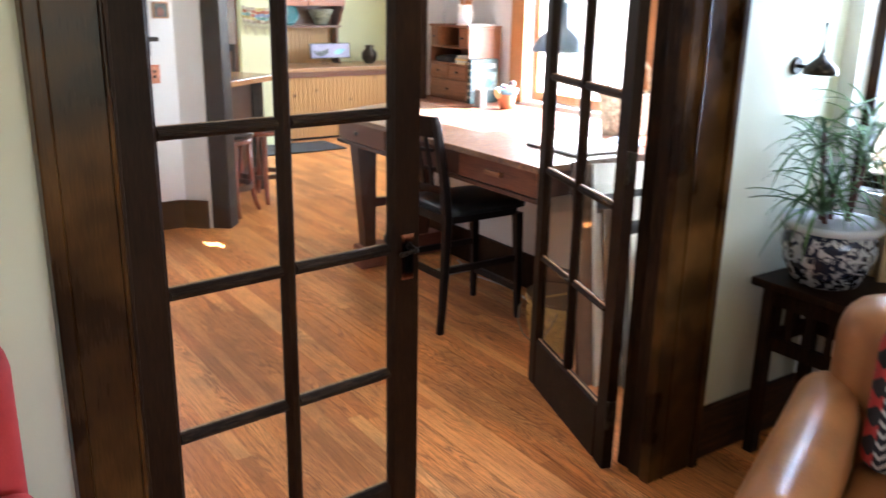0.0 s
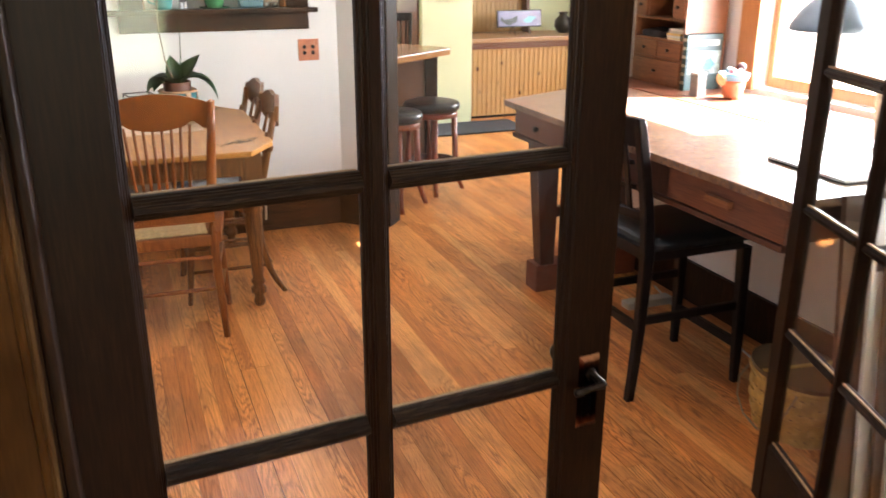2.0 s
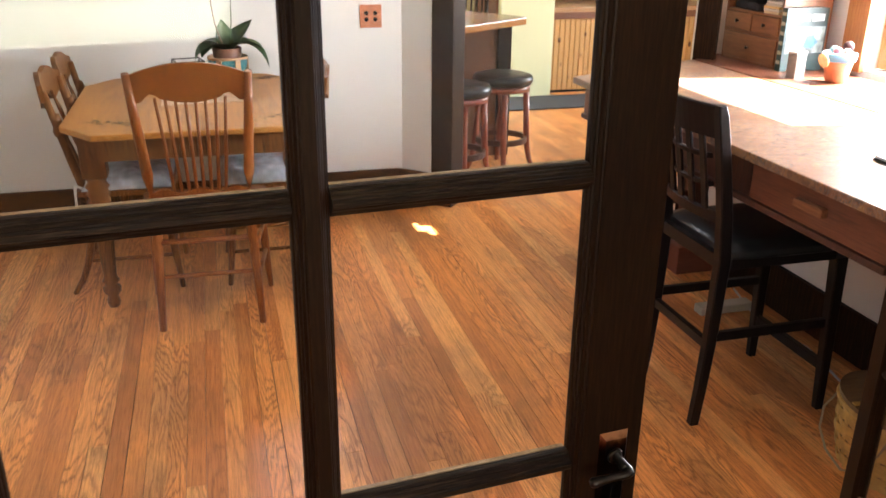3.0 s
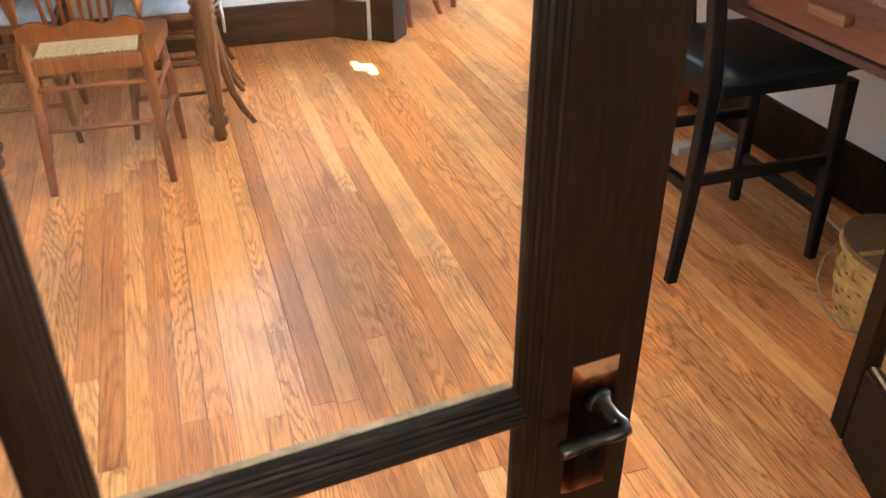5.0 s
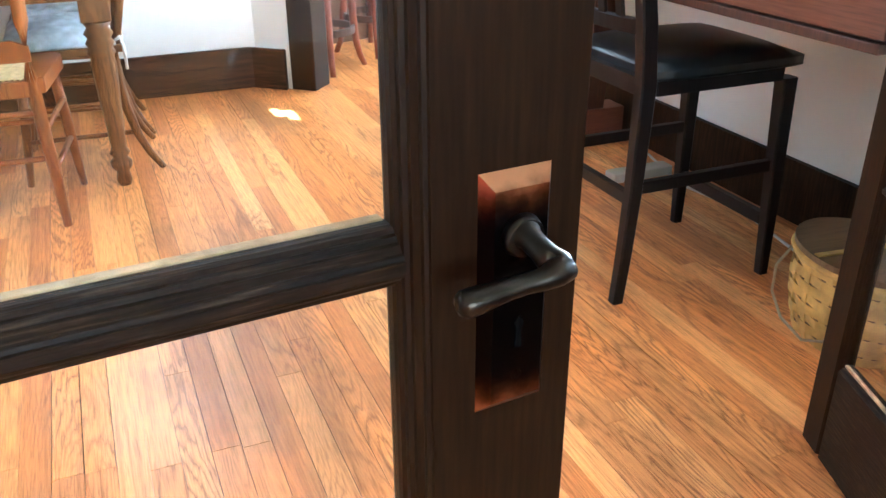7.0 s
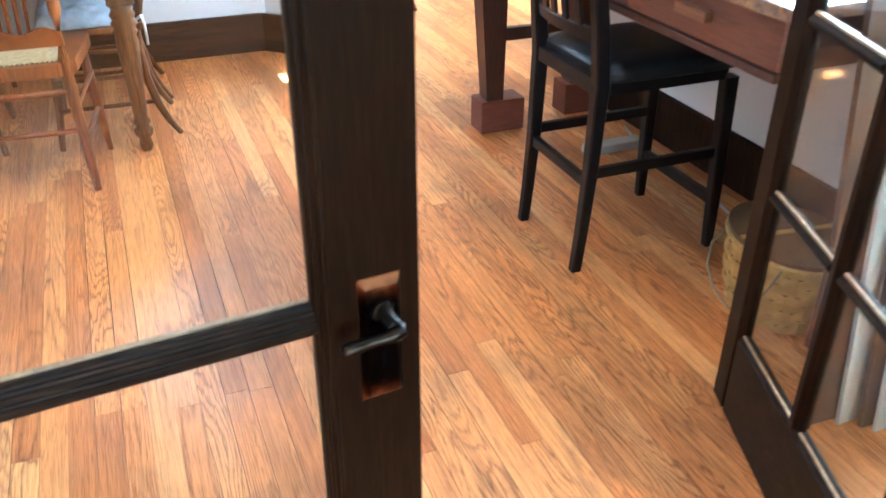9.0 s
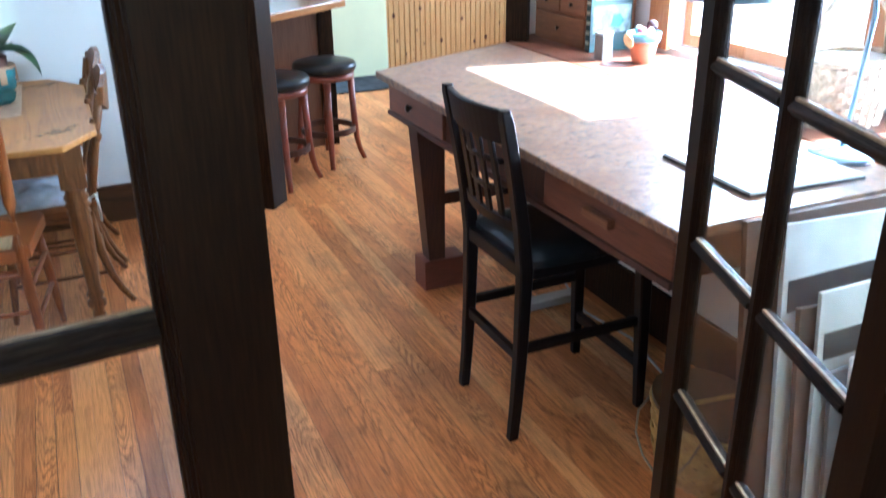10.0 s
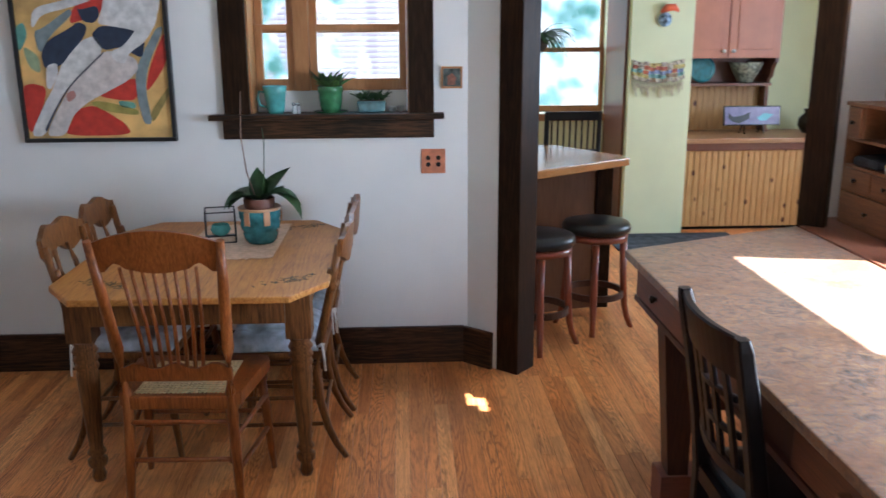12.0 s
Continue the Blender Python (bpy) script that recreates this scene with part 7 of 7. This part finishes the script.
def kilim(name):
    """Black and white stepped stripes between blocks of red diamonds."""
    m, n, l, b = nodes_of(name)
    tc = n.new("ShaderNodeTexCoord")
    sep = n.new("ShaderNodeSeparateXYZ")
    l.new(tc.outputs["Object"], sep.inputs[0])

    def op(kind, a, v, c=None):
        k = n.new("ShaderNodeMath")
        k.operation = kind
        l.new(a, k.inputs[0])
        if c is None:
            k.inputs[1].default_value = v
        else:
            l.new(c, k.inputs[1])
        return k.outputs[0]

    zig = op("PINGPONG", op("ADD", sep.outputs[2], 0.0, op("PINGPONG", sep.outputs[1], 0.022)), 0.013)
    thread = n.new("ShaderNodeTexNoise")
    thread.inputs["Scale"].default_value, thread.inputs["Detail"].default_value = 260, 2
    l.new(tc.outputs["Object"], thread.inputs["Vector"])
    stripes = ramp(n, [(0.0, (0.014, 0.014, 0.018)), (0.0062, (0.42, 0.40, 0.36))])
    stripes.color_ramp.interpolation = "CONSTANT"
    l.new(zig, stripes.inputs[0])
    band = op("PINGPONG", op("ADD", sep.outputs[1], 0.03), 0.055)
    k = ramp(n, [(0.0, (0, 0, 0)), (0.026, (1, 1, 1))])
    k.color_ramp.interpolation = "CONSTANT"
    l.new(band, k.inputs[0])
    dia = op("ADD", op("PINGPONG", sep.outputs[2], 0.035), 0.0, op("PINGPONG", sep.outputs[1], 0.03))
    red = ramp(n, [(0.0, (0.02, 0.018, 0.02)), (0.024, (0.40, 0.035, 0.03)), (0.048, (0.03, 0.028, 0.03))])
    red.color_ramp.interpolation = "CONSTANT"
    l.new(dia, red.inputs[0])
    mx = n.new("ShaderNodeMix")
    mx.data_type = "RGBA"
    l.new(k.outputs[0], mx.inputs[0])
    l.new(stripes.outputs[0], mx.inputs[6])
    l.new(red.outputs[0], mx.inputs[7])
    l.new(mx.outputs[2], b.inputs["Base Color"])
    b.inputs["Roughness"].default_value = 0.95
    bp = n.new("ShaderNodeBump")
    bp.inputs["Strength"].default_value, bp.inputs["Distance"].default_value = 0.5, 0.002
    l.new(thread.outputs[0], bp.inputs["Height"])
    l.new(bp.outputs[0], b.inputs["Normal"])
    return m


solo("throw_pillow", pillowy(-0.055, 0.055, -0.20, 0.20, 0, 0.36, 0.05), kilim("kilim_weave"), "woven pillow in red, black and white on the armchair", "pillow", "", Matrix.Translation((2.02, 0.62, 0)) @ pose(0, 0, 0, 0, 0, 203) @ pose(0.19, -0.05, 0.462, 0, -12, 0))
M_red = paint("red_upholstery", (0.40, 0.025, 0.025), 0.75, 0.08, 14, 0.2)
rc = thing("red_chair", "red upholstered chair against the living room wall", "chair", pose(-0.27, 1.22, 0))
part("backrest", pillowy(-0.29, 0.29, 0.10, 0.22, 0.46, 0.955, 0.035), M_red, rc)
part("seat", pillowy(-0.28, 0.28, -0.42, 0.10, 0.33, 0.48, 0.05), M_red, rc)
part("arm", pillowy(0.21, 0.298, -0.30, 0.099, 0.40, 0.715, 0.035), M_red, rc)
part("arm", pillowy(-0.298, -0.21, -0.30, 0.099, 0.40, 0.715, 0.035), M_red, rc)
for x in (-0.24, 0.24):
    for y in (-0.36, 0.16):
        part("leg", rod(bmesh.new(), (x, y, 0), (x, y, 0.47 if y > 0 else 0.34), 0.016, 0.02), M_dark, rc)
cur = bmesh.new()
pts = []
for i in range(41):
    t = i / 40
    pts.append((2.605 + 0.022 * math.sin(t * 34), 0.86 + 0.42 * t))
slab(cur, pts + [(x + 0.006, y) for x, y in pts[::-1]], 0.05, 2.3)
solo("curtain", cur, paint("tan_curtain", (0.42, 0.27, 0.13), 0.9, 0.1, 20, 0.3), "tan curtain beside the living room window", "curtain")
rod_bm = rod(bmesh.new(), (2.605, 0.4, 2.32), (2.605, 1.48, 2.32), 0.012)
solo("curtain_rod", rod_bm, M_bronze, "dark curtain rod over the living room window", "curtain rod")
sc = thing("wall_sconce", "small dark metal lamp bracket on the white wall", "sconce", pose(2.40, 1.519, 1.34))
part("plate", rod(bmesh.new(), (0, 0, 0), (0, -0.012, 0), 0.03, 0.026, 20), M_bronze, sc)
part("arm", tube(bmesh.new(), [(0, -0.012, 0), (0, -0.06, 0.0), (0, -0.09, 0.05), (0, -0.09, 0.14)], 0.007, 8), M_bronze, sc)
part("shade", lathe(bmesh.new(), [(0.055, -0.05), (0.05, -0.03), (0.02, 0.0), (0.008, 0.01)], (0, -0.09, 0.03), 20), M_bronze, sc)


# ---- oak strip floor ----
floor = thing("floor", "honey-coloured oak strip floor with a satin finish", "floor", pose(0, 0, 0), "", "structure")
rng = random.Random(7)
LENS = [0.6, 0.9, 1.3, 1.7, 2.2]
HALF = [0.0285, 0.0281, 0.0276]
plank_mesh = {(ln, hw): mesh_of("plank", bx(bmesh.new(), -hw, hw, 0.0005, ln - 0.0005, -0.014, 0.0, 0.0), M_floor) for ln in LENS for hw in HALF}
rest = []
pieces = 0
xs = -2.15
while xs < 5.25:
    y = -3.0 - rng.random()
    while y < 8.75:
        ln = rng.choice(LENS)
        near = -0.2 < xs < 2.3 and 1.0 < y < 5.2
        if near and pieces < 300:
            ob = new("plank", plank_mesh[ln, rng.choice(HALF)])
            ob.parent = floor
            ob.matrix_basis = pose(xs, y, 0)
            pieces += 1
        elif y + ln > -3.0 and not (xs > 2.84 and y + ln < 1.52):
            rest.append((xs, y, ln))
        y += ln
    xs += 0.0575
verts, faces = [], []
for x, y, ln in rest:
    k = len(verts)
    for dx in (-0.0282, 0.0282):
        for dy in (0.0005, ln - 0.0005):
            for z in (-0.014, 0.0):
                verts.append((x + dx, y + dy, z))
    faces += [[k + i for i in q] for q in ((0, 1, 3, 2), (4, 6, 7, 5), (0, 4, 5, 1), (2, 3, 7, 6), (0, 2, 6, 4), (1, 5, 7, 3))]
me = bpy.data.meshes.new("planks")
me.from_pydata(verts, [], faces)
me.materials.append(M_floor_rest)
ob = new("planks", me)
ob.parent = floor
tagged(ob, "honey oak strips", "", "", "stuff")
